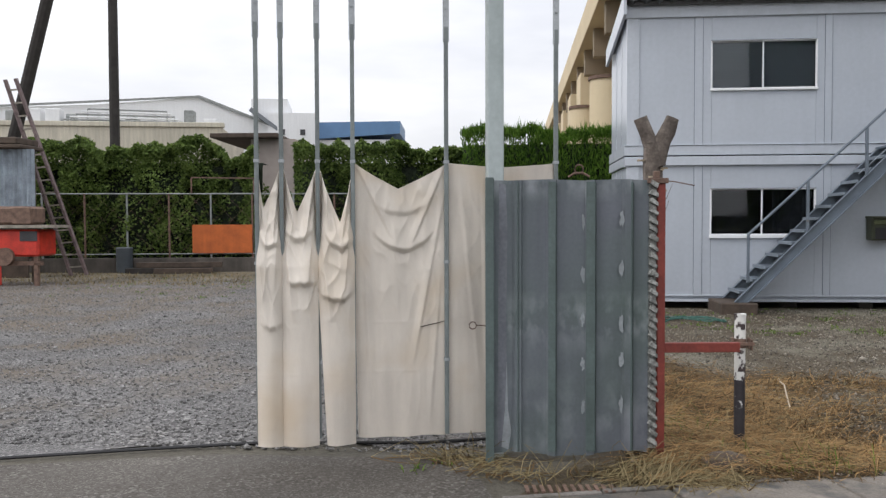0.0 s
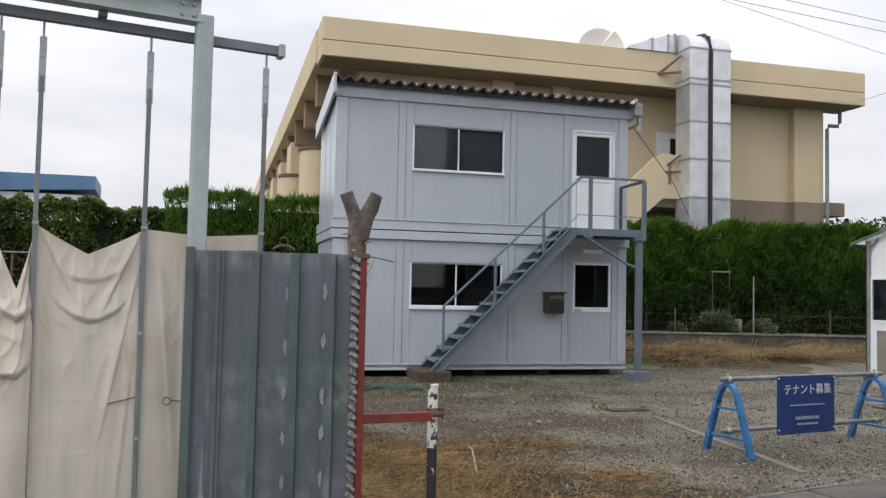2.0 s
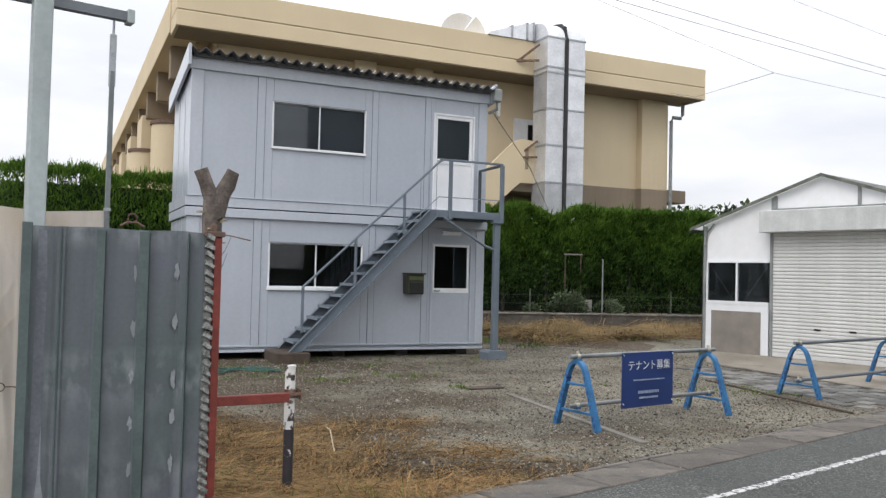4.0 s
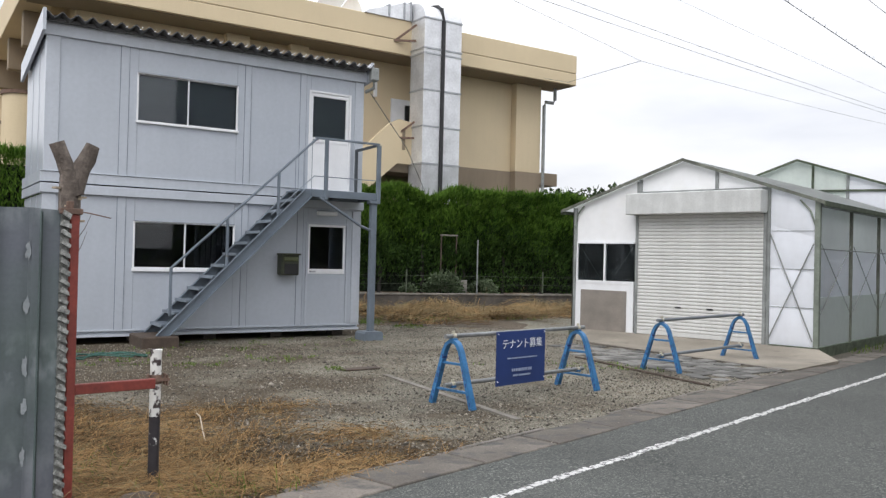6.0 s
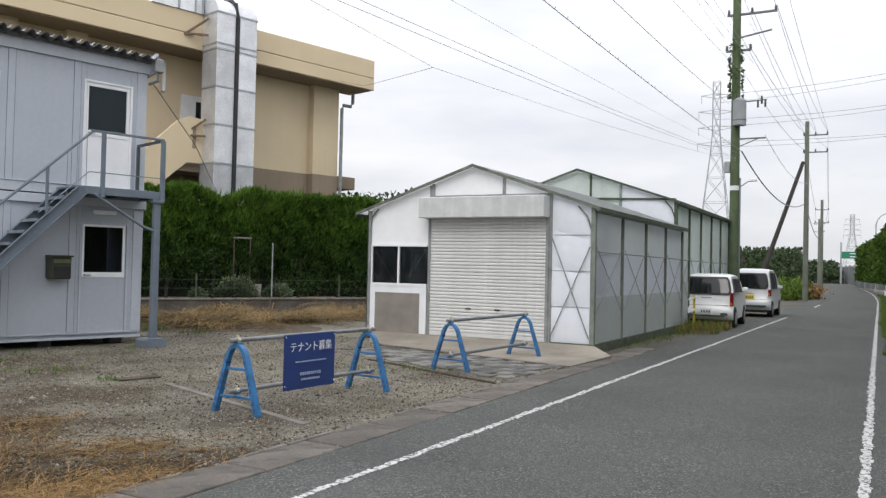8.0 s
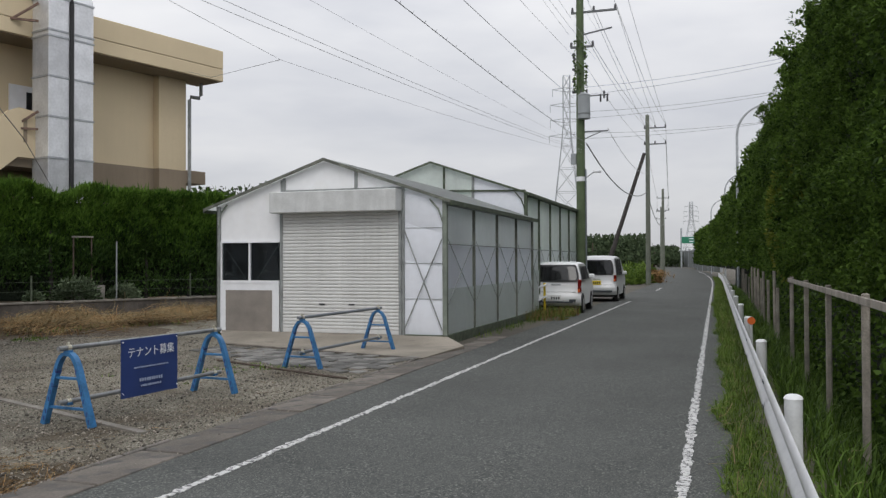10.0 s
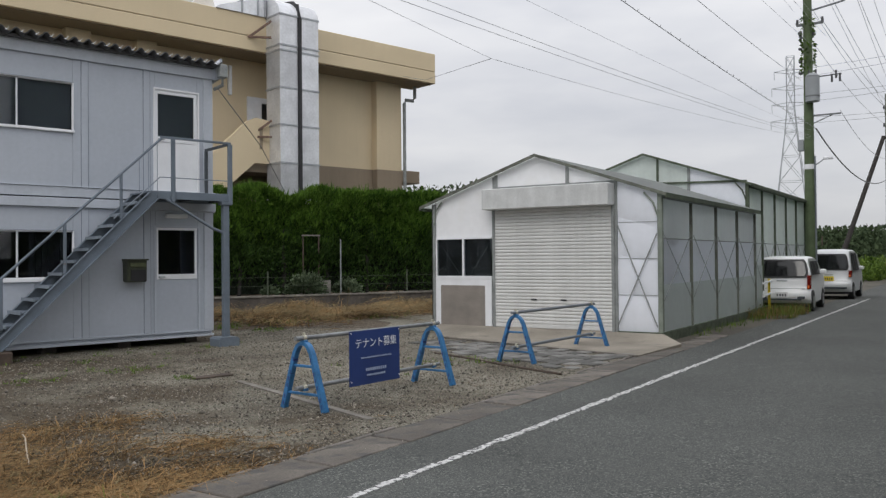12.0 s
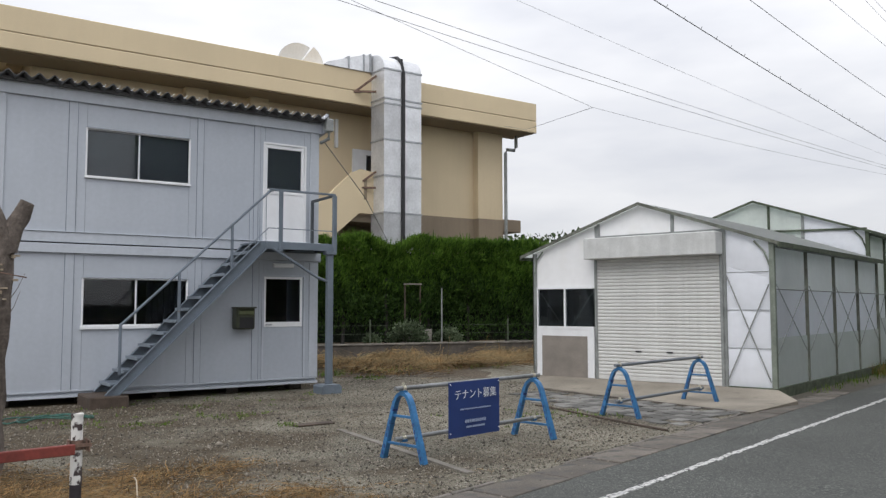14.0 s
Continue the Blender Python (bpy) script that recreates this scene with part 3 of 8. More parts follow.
def leaves(name, pos, axis, material, length, width, parent=None, bend=0.3, seed=1):
    """Many leaves as one mesh: each a pointed blade of four corners, folded a little."""
    rng = np.random.default_rng(seed)
    k = len(pos)
    axis = axis / np.linalg.norm(axis, axis=1, keepdims=True)
    side = np.cross(axis, rng.normal(size=(k, 3)))
    side /= np.linalg.norm(side, axis=1, keepdims=True) + 1e-9
    up = np.cross(side, axis)
    ln = (length * rng.uniform(0.6, 1.35, k))[:, None]
    wd = (width * rng.uniform(0.6, 1.35, k))[:, None]
    v = np.stack([pos, pos + axis * ln * 0.45 + side * wd / 2 + up * ln * bend * 0.3, pos + axis * ln - up * ln * bend * 0.2, pos + axis * ln * 0.45 - side * wd / 2 + up * ln * bend * 0.3], 1).reshape(-1, 3)
    f = np.arange(4 * k).reshape(-1, 4)
    me = bpy.data.meshes.new(name)
    me.vertices.add(4 * k)
    me.vertices.foreach_set("co", v.astype(np.float32).ravel())
    me.loops.add(4 * k)
    me.loops.foreach_set("vertex_index", f.ravel().astype(np.int32))
    me.polygons.add(k)
    me.polygons.foreach_set("loop_start", np.arange(0, 4 * k, 4, dtype=np.int32))
    me.update(calc_edges=True)
    me.validate()
    me.materials.append(material)
    ob = new(name, me)
    ob.parent = parent
    return ob


def blades(name, pos, height, lean, material, width=0.008, parent=None, seed=1, least=0.3):
    """Grass or straw: three-jointed narrow blades that lean over."""
    rng = np.random.default_rng(seed)
    k = len(pos)
    th = rng.uniform(0, 2 * np.pi, k)
    d = np.stack([np.cos(th), np.sin(th), 0 * th], 1)
    s = np.stack([-np.sin(th), np.cos(th), 0 * th], 1)
    h = height * rng.uniform(0.5, 1.4, k)
    le = lean * rng.uniform(least, 1.8 - least, k)
    rows = []
    for q, w in ((0, 1), (0.4, 0.8), (0.75, 0.6), (1, 0.15)):
        c = pos + d * (h * np.sin(le * q) * q)[:, None] + np.array([0, 0, 1]) * (h * np.cos(le * q * 1.1) * q)[:, None]
        c[:, 2] = np.maximum(c[:, 2], pos[:, 2] + 0.004 + 0.02 * rng.uniform(0, 1, k) * q)
        rows += [c - s * width * w / 2, c + s * width * w / 2]
    v = np.stack(rows, 1).reshape(-1, 3)
    base = (np.arange(k) * 8)[:, None]
    f = np.concatenate([base + np.array([[0, 1, 3, 2]]), base + np.array([[2, 3, 5, 4]]), base + np.array([[4, 5, 7, 6]])], 1).reshape(-1, 4)
    me = bpy.data.meshes.new(name)
    me.vertices.add(8 * k)
    me.vertices.foreach_set("co", v.astype(np.float32).ravel())
    me.loops.add(12 * k)
    me.loops.foreach_set("vertex_index", f.ravel().astype(np.int32))
    me.polygons.add(3 * k)
    me.polygons.foreach_set("loop_start", np.arange(0, 12 * k, 4, dtype=np.int32))
    me.update(calc_edges=True)
    me.materials.append(material)
    ob = new(name, me)
    ob.parent = parent
    return ob


def strands(name, pos, length, width, lift, material, parent=None, seed=1, spread=0.9):
    """Long dry stalks that lie across one another, bowed up and curled, in swirling directions."""
    rng = np.random.default_rng(seed)
    k = len(pos)
    flow = np.array([noise.noise(Vector((x * 0.9, y * 0.9, 4.0))) for x, y, z in pos]) * 4.0
    th = flow + rng.normal(0, spread, k)
    d = np.stack([np.cos(th), np.sin(th), 0 * th], 1)
    s = np.stack([-np.sin(th), np.cos(th), 0 * th], 1)
    ln = (length * rng.lognormal(0, 0.4, k))[:, None]
    curl = rng.normal(0, 0.35, k)[:, None]
    up = (lift * rng.exponential(1.0, k))[:, None]
    skew = rng.uniform(0.8, 2.2, k)[:, None]
    rows = []
    z_axis = np.array([[0, 0, 1.0]])
    for q in (0, 0.25, 0.5, 0.75, 1):
        c = pos + d * ln * (q - 0.5) + s * ln * curl * (q - 0.5) ** 2 * 2 + z_axis * up * math.sin(math.pi * min(1, q * 0.92 + 0.03)) ** skew
        c[:, 2] = np.maximum(c[:, 2], 0.004)
        w = width * (1 - 0.75 * q)
        rows += [c - s * w / 2, c + s * w / 2 + z_axis * w * 0.3]
    v = np.stack(rows, 1).reshape(-1, 3)
    base = (np.arange(k) * 10)[:, None]
    f = np.concatenate([base + np.array([[2 * j, 2 * j + 1, 2 * j + 3, 2 * j + 2]]) for j in range(4)], 1).reshape(-1, 4)
    me = bpy.data.meshes.new(name)
    me.vertices.add(10 * k)
    me.vertices.foreach_set("co", v.astype(np.float32).ravel())
    me.loops.add(16 * k)
    me.loops.foreach_set("vertex_index", f.ravel().astype(np.int32))
    me.polygons.add(4 * k)
    me.polygons.foreach_set("loop_start", np.arange(0, 16 * k, 4, dtype=np.int32))
    me.update(calc_edges=True)
    me.materials.append(material)
    ob = new(name, me)
    ob.parent = parent
    return ob


ROAD = pose(0, 0, 0, 0, 0, 14.7)


def bend(s):
    """How far the road has swung aside at s metres along it."""
    return max(0.0, s - 50) ** 2 / 2200


def strip(name, s0, s1, v0, v1, z, material, step=4.0, thick=0.0, jag=0.0, seed=1, skew=0.0):
    """A band along the road from v0 to v1, following its bend."""
    rng = random.Random(seed)
    k = max(2, int((s1 - s0) / step))
    bm = B()
    lo, hi = [], []
    for i in range(k + 1):
        s = s0 + (s1 - s0) * i / k
        lo.append((s, v0 + bend(s) + skew * s + rng.uniform(-jag, jag), z))
        hi.append((s, v1 + bend(s) + skew * s + rng.uniform(-jag, jag), z))
    a = [bm.verts.new(p) for p in lo]
    b = [bm.verts.new(p) for p in hi]
    fs = [bm.faces.new((a[i], a[i + 1], b[i + 1], b[i])) for i in range(k)]
    if thick:
        r = bmesh.ops.extrude_face_region(bm, geom=fs)
        bmesh.ops.translate(bm, verts=[g for g in r["geom"] if isinstance(g, bmesh.types.BMVert)], vec=(0, 0, -thick))
        bmesh.ops.recalc_face_normals(bm, faces=bm.faces)
    ob = part(name, bm, material, smooth=0)
    ob.matrix_basis = ROAD
    return ob

# ---- ground, road, kerbs ----


def ground_sheet():
    """One sheet to the horizon, in the road's directions; it falls away behind the guard rail."""
    us = [-900, -300, -120, -60, -30, -15] + list(range(-8, 60, 4)) + [70, 90, 120, 160, 260, 500, 1500]
    prof = [(-900, -1.4), (-60, -1.4), (-9, -1.4), (-3, -1.3), (-1.9, -0.85), (-1.2, -0.3), (-0.85, -0.06), (-0.7, -0.012), (3.2, -0.012), (6, -0.012), (12, -0.012), (30, -0.012), (70, -0.012), (200, -0.012), (1500, -0.012)]
    verts = [(u, v + bend(min(u, 160)), z) for v, z in prof for u in us]
    k = len(us)
    faces = [(j * k + i, j * k + i + 1, (j + 1) * k + i + 1, (j + 1) * k + i) for j in range(len(prof) - 1) for i in range(k - 1)]
    ob = raw("ground", verts, faces, M["soil"])
    ob.matrix_basis = ROAD
    return tagged(ob, "dry bare soil reaching to the horizon", "ground", kind="structure")


ground_sheet()
tagged(strip("road", -60, 190, -0.28, 4.0, 0.0, M["asphalt"], thick=0.1), "worn grey asphalt road with white edge lines", "road", kind="structure")


def ribbed_line(label, s0, s1, v0, v1, skew, gap, seed):
    """A line of thick paint in short ribs with ragged ends, worn through in places."""
    rng = random.Random(seed)
    bm = B()
    s = s0
    while s < s1:
        ln = 0.15 * rng.uniform(0.85, 1.15) if s < 40 else 2.0
        c = bend(s) + skew * s
        a, b = v0 + c + rng.uniform(-0.01, 0.016), v1 + c + rng.uniform(-0.016, 0.01)
        e = ln - gap * rng.uniform(0.3, 1.4)
        k = 4
        lo = [(s + e * i / k + rng.uniform(-0.008, 0.008), a + rng.uniform(-0.010, 0.010)) for i in range(k + 1)]
        hi = [(s + e * i / k + rng.uniform(-0.008, 0.008), b + rng.uniform(-0.010, 0.010)) for i in range(k + 1)]
        bm.faces.new([bm.verts.new((x, y, 0.006)) for x, y in lo + hi[::-1]])
        s += ln
    r = bmesh.ops.extrude_face_region(bm, geom=bm.faces[:])
    bmesh.ops.translate(bm, verts=[g for g in r["geom"] if isinstance(g, bmesh.types.BMVert)], vec=(0, 0, -0.005))
    bmesh.ops.recalc_face_normals(bm, faces=bm.faces)
    ob = part("road_line", bm, M["line"], smooth=0)
    ob.matrix_basis = ROAD
    tagged(ob, label, "road line", kind="stuff")


ribbed_line("worn white painted edge line on asphalt", -20, 33.0, 3.385, 3.462, -0.0102, 0.022, 3)
ribbed_line("broken-edged white line beside the verge", -14, 120, 0.005, 0.085, 0.003, 0.014, 4)
tagged(strip("road_line", 45, 49, 2.9, 3.0, 0.004, M["line"], thick=0.004, jag=0.01, step=0.5), "short white dash on asphalt", "road line", kind="structure")


def lot(name, outline, z, material, label, jag=0.25, seed=2):
    """A flat bed of gravel or paving with a frayed outline."""
    rng = random.Random(seed)
    pts = []
    for (x0, y0), (x1, y1) in zip(outline, outline[1:] + outline[:1]):
        k = max(1, int(math.hypot(x1 - x0, y1 - y0) / 0.6))
        pts += [(x0 + (x1 - x0) * i / k + (rng.uniform(-jag, jag) if i else 0), y0 + (y1 - y0) * i / k + (rng.uniform(-jag, jag) if i else 0)) for i in range(k)]
    bm = B()
    f = bm.faces.new([bm.verts.new((x, y, z)) for x, y in pts])
    bmesh.ops.triangulate(bm, faces=[f])
    ob = part(name, bm, material, smooth=0)
    return tagged(ob, label, "gravel" if "gravel" in name else "dirt" if "dirt" in name else "paving", kind="structure")


def rd(s, v):
    p = ROAD @ Vector((s, v, 0))
    return (p.x, p.y)


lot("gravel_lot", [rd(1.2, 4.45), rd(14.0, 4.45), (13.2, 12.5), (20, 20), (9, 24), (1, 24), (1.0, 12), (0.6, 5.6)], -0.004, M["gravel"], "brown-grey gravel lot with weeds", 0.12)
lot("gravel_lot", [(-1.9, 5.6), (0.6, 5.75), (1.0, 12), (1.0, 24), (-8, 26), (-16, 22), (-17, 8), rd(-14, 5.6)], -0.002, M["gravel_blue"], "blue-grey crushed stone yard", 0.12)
lot("dirt_patch", [(8.4, 17.6), (10.6, 16.2), (12.3, 14.6), (13.4, 16.8), (19.5, 19.6), (21.5, 21.4), (15.0, 23.1), (8.4, 24.8), (8.2, 21)], 0.0, M["dirt"], "bare brown dirt under dry grass", 0.3, 9)
lot("dirt_patch", [(-15.5, 20.2), (-9, 20.6), (-4, 21.4), (0.6, 20.8), (0.8, 24.5), (-6, 25.4), (-15.5, 24)], 0.002, M["dirt_pale"], "dry pale dirt at the back of the yard", 0.45, 12)
lot("paving_apron", [rd(-14, 4.0), rd(1.1, 4.0), rd(1.1, 5.05), (-0.2, 5.35), (-1.9, 5.35), rd(-14, 5.45)], 0.002, M["apron"], "dark worn paving in front of the gate", 0.03)


def kerb():
    """Flat concrete gutter lids in a row at the road's edge."""
    th = thing("gutter", "row of flat worn concrete gutter lids", "gutter", ROAD, kind="structure")
    bm = B()
    box(bm, 0, 0, -0.06, 0.98, 0.42, 0.012, 0.008)
    me = bpy.data.meshes.new("lid")
    bm.to_mesh(me)
    bm.free()
    finish(me, M["gutter"], 0)
    rng = random.Random(4)
    for i in range(16):
        o = new("lid", me)
        o.parent = th
        o.matrix_basis = pose(1.15 + i * 1.0, 4.00 + rng.uniform(-0.015, 0.015), rng.uniform(-0.006, 0.004), rng.uniform(-0.5, 0.5), rng.uniform(-0.4, 0.4), rng.uniform(-0.5, 0.5))
    # narrow edge stones between the lids and the gravel
    bm = B()
    box(bm, 0, 0, -0.06, 0.588, 0.045, 0.014, 0.008)
    me = bpy.data.meshes.new("edge_stone")
    bm.to_mesh(me)
    bm.free()
    finish(me, M["kerb"], 0)
    for i in range(21):
        if i in (3, 9, 10, 15):
            continue
        o = new("edge_stone", me)
        o.parent = th
        o.matrix_basis = pose(1.15 + i * 0.6, 4.44 + rng.uniform(-0.012, 0.012), rng.uniform(-0.006, 0.004), 0, 0, rng.uniform(-0.8, 0.8))


kerb()


def hut_slab():
    """Sloping concrete ramp before the shutter."""
    bm = B()
    k = [(11.45, 12.3, 0.03), (11.35, 7.5, 0.02), (13.05, 7.75, 0.06), (13.62, 8.5, 0.16), (12.36, 13.3, 0.16)]
    top = [bm.verts.new(p) for p in k]
    bot = [bm.verts.new((x, y, -0.1)) for x, y, _ in k]
    bm.faces.new(top[::-1])
    for i in range(5):
        bm.faces.new((top[i], top[(i + 1) % 5], bot[(i + 1) % 5], bot[i]))
    bmesh.ops.recalc_face_normals(bm, faces=bm.faces)
    tagged(part("concrete_ramp", bm, M["ramp"], smooth=0), "pale concrete ramp sloping up to the shed", "ramp", kind="structure")


hut_slab()

# ---- two-storey site office ----


def office():
    th = thing("site_office", "pale blue-grey two-storey prefabricated steel site office", "office", pose(2.06, 14.89, 0))
    W, D, T = 5.84, 2.3, 0.06
    wins = {0: (1.455, 3.225, 1.30, 2.10), 1: (1.455, 3.225, 3.855, 4.675)}
    doors = {0: (4.70, 5.535, 0.24, 2.20), 1: (4.70, 5.535, 2.88, 4.775)}
    for lv, (z0, z1) in enumerate(((0.24, 2.50), (2.88, 5.12))):
        wx0, wx1, wz0, wz1 = wins[lv]
        dx0, dx1, dz0, dz1 = doors[lv]
        # the front wall in pieces round its openings
        for x0, a, x1, b in ((0.21, z0, wx0, z1), (wx0, z0, wx1, wz0), (wx0, wz1, wx1, z1), (wx1, z0, dx0, z1), (dx0, dz1, dx1, z1), (dx1, z0, W - 0.18, z1)):
            part("wall_panel", box(B(), x0 + 0.002, 0, a, x1 - 0.002, T, b), M["panel"], th, smooth=0)
        for x in (0.0, W - T):
            bm = B()
            box(bm, x, 0.1, z0, x + T, D, z1)
            for k in range(1, 3):
                box(bm, x - 0.006 if x == 0 else x + T, D * k / 3 - 0.05, z0, x if x == 0 else x + T + 0.006, D * k / 3 + 0.05, z1)
            part("side_wall", bm, M["panel"], th, smooth=0)
        bm = B()
        box(bm, T, D - T, z0, W - T, D, z1)
        part("back_wall", bm, M["panel"], th, smooth=0)
        bm = B()
        box(bm, 0.02, T, z0 - 0.06, W - 0.02, D - T, z0)
        part("floor_deck", bm, M["blind"], th, smooth=0)
        for x0, x1 in ((-0.012, 0.21), (W - 0.18, W + 0.012)):
            bm = B()
            box(bm, x0, -0.02, z0, x1, 0.1, z1, 0.008)
            part("corner_post", bm, M["panel_trim"], th, smooth=0)
        for x0, x1 in ((1.163, 1.302), (3.371, 3.486), (4.479, 4.60)):
            bm = B()
            box(bm, x0, -0.014, z0, x1, 0, z1, 0.004)
            part("batten", bm, M["panel"], th, smooth=0)
            for x in (x0 - 0.008, x1):
                part("panel_joint", box(B(), x, -0.004, z0, x + 0.008, 0.002, z1), M["stair"], th, smooth=0)
        # sliding window
        drop = 0.04 if lv else 0.06
        win = part("window", box(box(box(B(), wx0 - 0.02, -0.02, wz1, wx1 + 0.015, 0.07, wz1 + 0.012), wx0 - 0.02, -0.02, wz0, wx0, 0.07, wz1), wx1, -0.02, wz0, wx1 + 0.015, 0.07, wz1), M["white_frame"], th, "white aluminium sliding window", 0)
        part("window_sill", box(B(), wx0 - 0.03, -0.045, wz0 - drop, wx1 + 0.025, 0.07, wz0 - 0.001, 0.004), M["white_frame"], win, smooth=0)
        # dark strip paints the shade along the top of the frame
        part("drip_strip", box(B(), wx0 - 0.02, -0.028, wz1 + 0.013, wx1 + 0.015, 0.0, wz1 + 0.02), M["stair"], win, smooth=0)
        mid = (wx0 + wx1) / 2
        for i, (a, b, y) in enumerate(((wx0, mid + 0.02, 0.035), (mid - 0.02, wx1, 0.01))):
            bm = B()
            for q in ((a, wz0, a + 0.022, wz1), (b - (0.022 if i == 0 else 0.012), wz0, b, wz1), (a + 0.022, wz0, b - 0.022, wz0 + 0.016), (a + 0.022, wz1 - 0.014, b - 0.022, wz1)):
                box(bm, q[0], y, q[1], q[2], y + 0.022, q[3])
            part("sash", bm, M["white_frame"], win, smooth=0)
            part("pane", box(B(), a + 0.022, y + 0.008, wz0 + 0.016, b - 0.012, y + 0.013, wz1 - 0.014), M["glass"], win, smooth=0)
        # door with a glass upper half
        door = part("door", box(box(box(B(), dx0 - 0.035, -0.025, dz0, dx0, 0.07, dz1 + 0.035), dx1, -0.025, dz0, dx1 + 0.035, 0.07, dz1 + 0.035), dx0, -0.025, dz1, dx1, 0.07, dz1 + 0.035), M["white_frame" if lv else "panel_trim"], th, "closed steel door with a glazed upper half", 0)
        gz0, gz1 = (3.90, 4.70) if lv else (1.325, 2.15)
        bm = B()
        ga, gb = dx0 + 0.05, dx1 - 0.07
        for q in ((dx0 + 0.005, dz0, dx1 - 0.005, gz0), (dx0 + 0.005, gz0, ga, gz1), (gb, gz0, dx1 - 0.005, gz1), (dx0 + 0.005, gz1, dx1 - 0.005, dz1)):
            box(bm, q[0], 0.0, q[1], q[2], 0.035, q[3])
        part("door_leaf", bm, M["white_frame" if lv else "panel"], door, smooth=0)
        for xa, a, xb, b in ((ga - 0.035, gz0 - 0.095, gb + 0.045, gz0 - 0.001), (ga - 0.035, gz1 + 0.001, gb + 0.045, gz1 + 0.045), (ga - 0.035, gz0, ga - 0.001, gz1), (gb + 0.001, gz0, gb + 0.045, gz1)):
            part("glazing_bead", box(B(), xa, -0.012, a, xb, 0, b, 0.003), M["white_frame"], door, smooth=0)
        part("door_pane", box(B(), ga, 0.012, gz0, gb, 0.018, gz1), M["glass"], door, smooth=0)
        bm = B()
        tube(bm, [(dx0 + 0.06, 0, gz0 - 0.05), (dx0 + 0.06, -0.05, gz0 - 0.05), (dx0 + 0.16, -0.05, gz0 - 0.05)], 0.014, 8)
        part("door_handle", bm, M["galv"], door)
        # added sheet painted dark for the dim room, with a drawn blind and a low screen before it
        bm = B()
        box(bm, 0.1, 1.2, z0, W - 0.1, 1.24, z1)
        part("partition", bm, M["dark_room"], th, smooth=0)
        if lv:
            part("roller_blind", box(B(), wx0, 0.085, wz0, wx1, 0.09, wz1), M["blind_up"], th, "drawn grey blind behind the window", 0)
            part("desk_screen", box(B(), wx0 + 0.02, 0.072, wz0, wx0 + 1.0, 0.08, 4.19), M["blind_low"], th, "grey screen behind the window", 0)
            part("door_blind", box(B(), ga - 0.02, 0.04, gz0 - 0.02, gb + 0.02, 0.045, gz1 + 0.02), M["blind_up"], door, smooth=0)
        else:
            for i in range(7):
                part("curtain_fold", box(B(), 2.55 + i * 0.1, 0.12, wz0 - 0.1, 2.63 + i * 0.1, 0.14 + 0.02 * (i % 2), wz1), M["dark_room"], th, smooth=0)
    # frames between the storeys, base channel, fascia
    for z0, z1, y, nm in ((2.50, 2.515, -0.02, "eave_lip"), (2.518, 2.675, -0.055, "lower_eave"), (2.70, 2.868, -0.022, "upper_base"), (2.87, 2.885, -0.04, "drip_rail")):
        part(nm, box(B(), -0.05, y, z0, W + 0.05, 0.12, z1, 0.006), M["panel_trim"], th, smooth=0)
    for x0, x1 in ((-0.05, 0.0), (W, W + 0.05)):
        part("side_rail", box(box(B(), x0, 0.1, 2.52, x1, D, 2.675), x0, 0.1, 2.70, x1, D, 2.88), M["panel_trim"], th, smooth=0)
    bm = B()
    prism(bm, [(-0.03, 0.12), (0.08, 0.12), (0.08, 0.24), (-0.02, 0.24), (-0.02, 0.215), (0.05, 0.215), (0.05, 0.165), (-0.03, 0.165)], "x", -0.01, W + 0.01)
    part("base_channel", bm, M["panel_trim"], th, smooth=0)
    for x in (0.3, 1.6, 2.9, 4.2, 5.5):
        # front blocks darker: the shade under the office is in their colour
        part("foot_block", box(B(), x - 0.12, 0.22, -0.03, x + 0.12, 0.5, 0.11, 0.01), M["dark_concrete"], th, smooth=0)
        part("foot_block", box(B(), x - 0.12, D - 0.3, -0.03, x + 0.12, D - 0.02, 0.11, 0.01), M["concrete"], th, smooth=0)
    part("fascia", box(B(), -0.06, -0.05, 5.1, W + 0.06, 0.05, 5.33, 0.008), M["panel_trim"], th, smooth=0)
    for x in (-0.10, W + 0.05):
        bm = B()
        prism(bm, [(-0.25, 5.12), (D + 0.2, 4.72), (D + 0.2, 5.05), (-0.25, 5.48)], "x", x, x + 0.05)
        part("barge_board", bm, M["panel_trim"], th, smooth=0)
    n = 26
    bm = B()
    wave = lambda u, v: (-0.05 + u * (W + 0.14), -0.30 + v * (D + 0.56), 5.39 - v * 0.42 + 0.042 * math.cos(u * 2 * math.pi * n))
    sheet_grid(bm, wave, n * 8, 6, 0.012)
    part("corrugated_roof", bm, M["roof_sheet"], th, "dark corrugated roof sheet with a wavy edge")
    # white crescents painted as the sky-lit wave ends, longest towards the gutter side
    for i in range(4, n):
        x = -0.05 + (i + 0.30) / n * (W + 0.14)
        k = min(1.0, 0.35 + i / n)
        bm = B()
        prism(bm, [(x - 0.035 * k, 5.355), (x + 0.01, 5.352), (x + 0.055 * k, 5.385 + 0.02 * k), (x + 0.06 * k, 5.40 + 0.02 * k), (x + 0.02, 5.378)], "y", -0.325, -0.302)
        part("wave_lip", bm, M["white_frame"], th, smooth=0)
    part("purlin", box(B(), 0.0, -0.14, 5.30, W, -0.08, 5.36), M["roof_sheet"], th, smooth=0)
    bm = B()
    box(bm, W + 0.03, -0.30, 5.12, W + 0.2, -0.14, 5.38, 0.02)
    tube(bm, [(W + 0.12, -0.22, 5.14), (W + 0.12, -0.22, 4.98), (W + 0.04, -0.03, 4.92)], 0.035, 10)
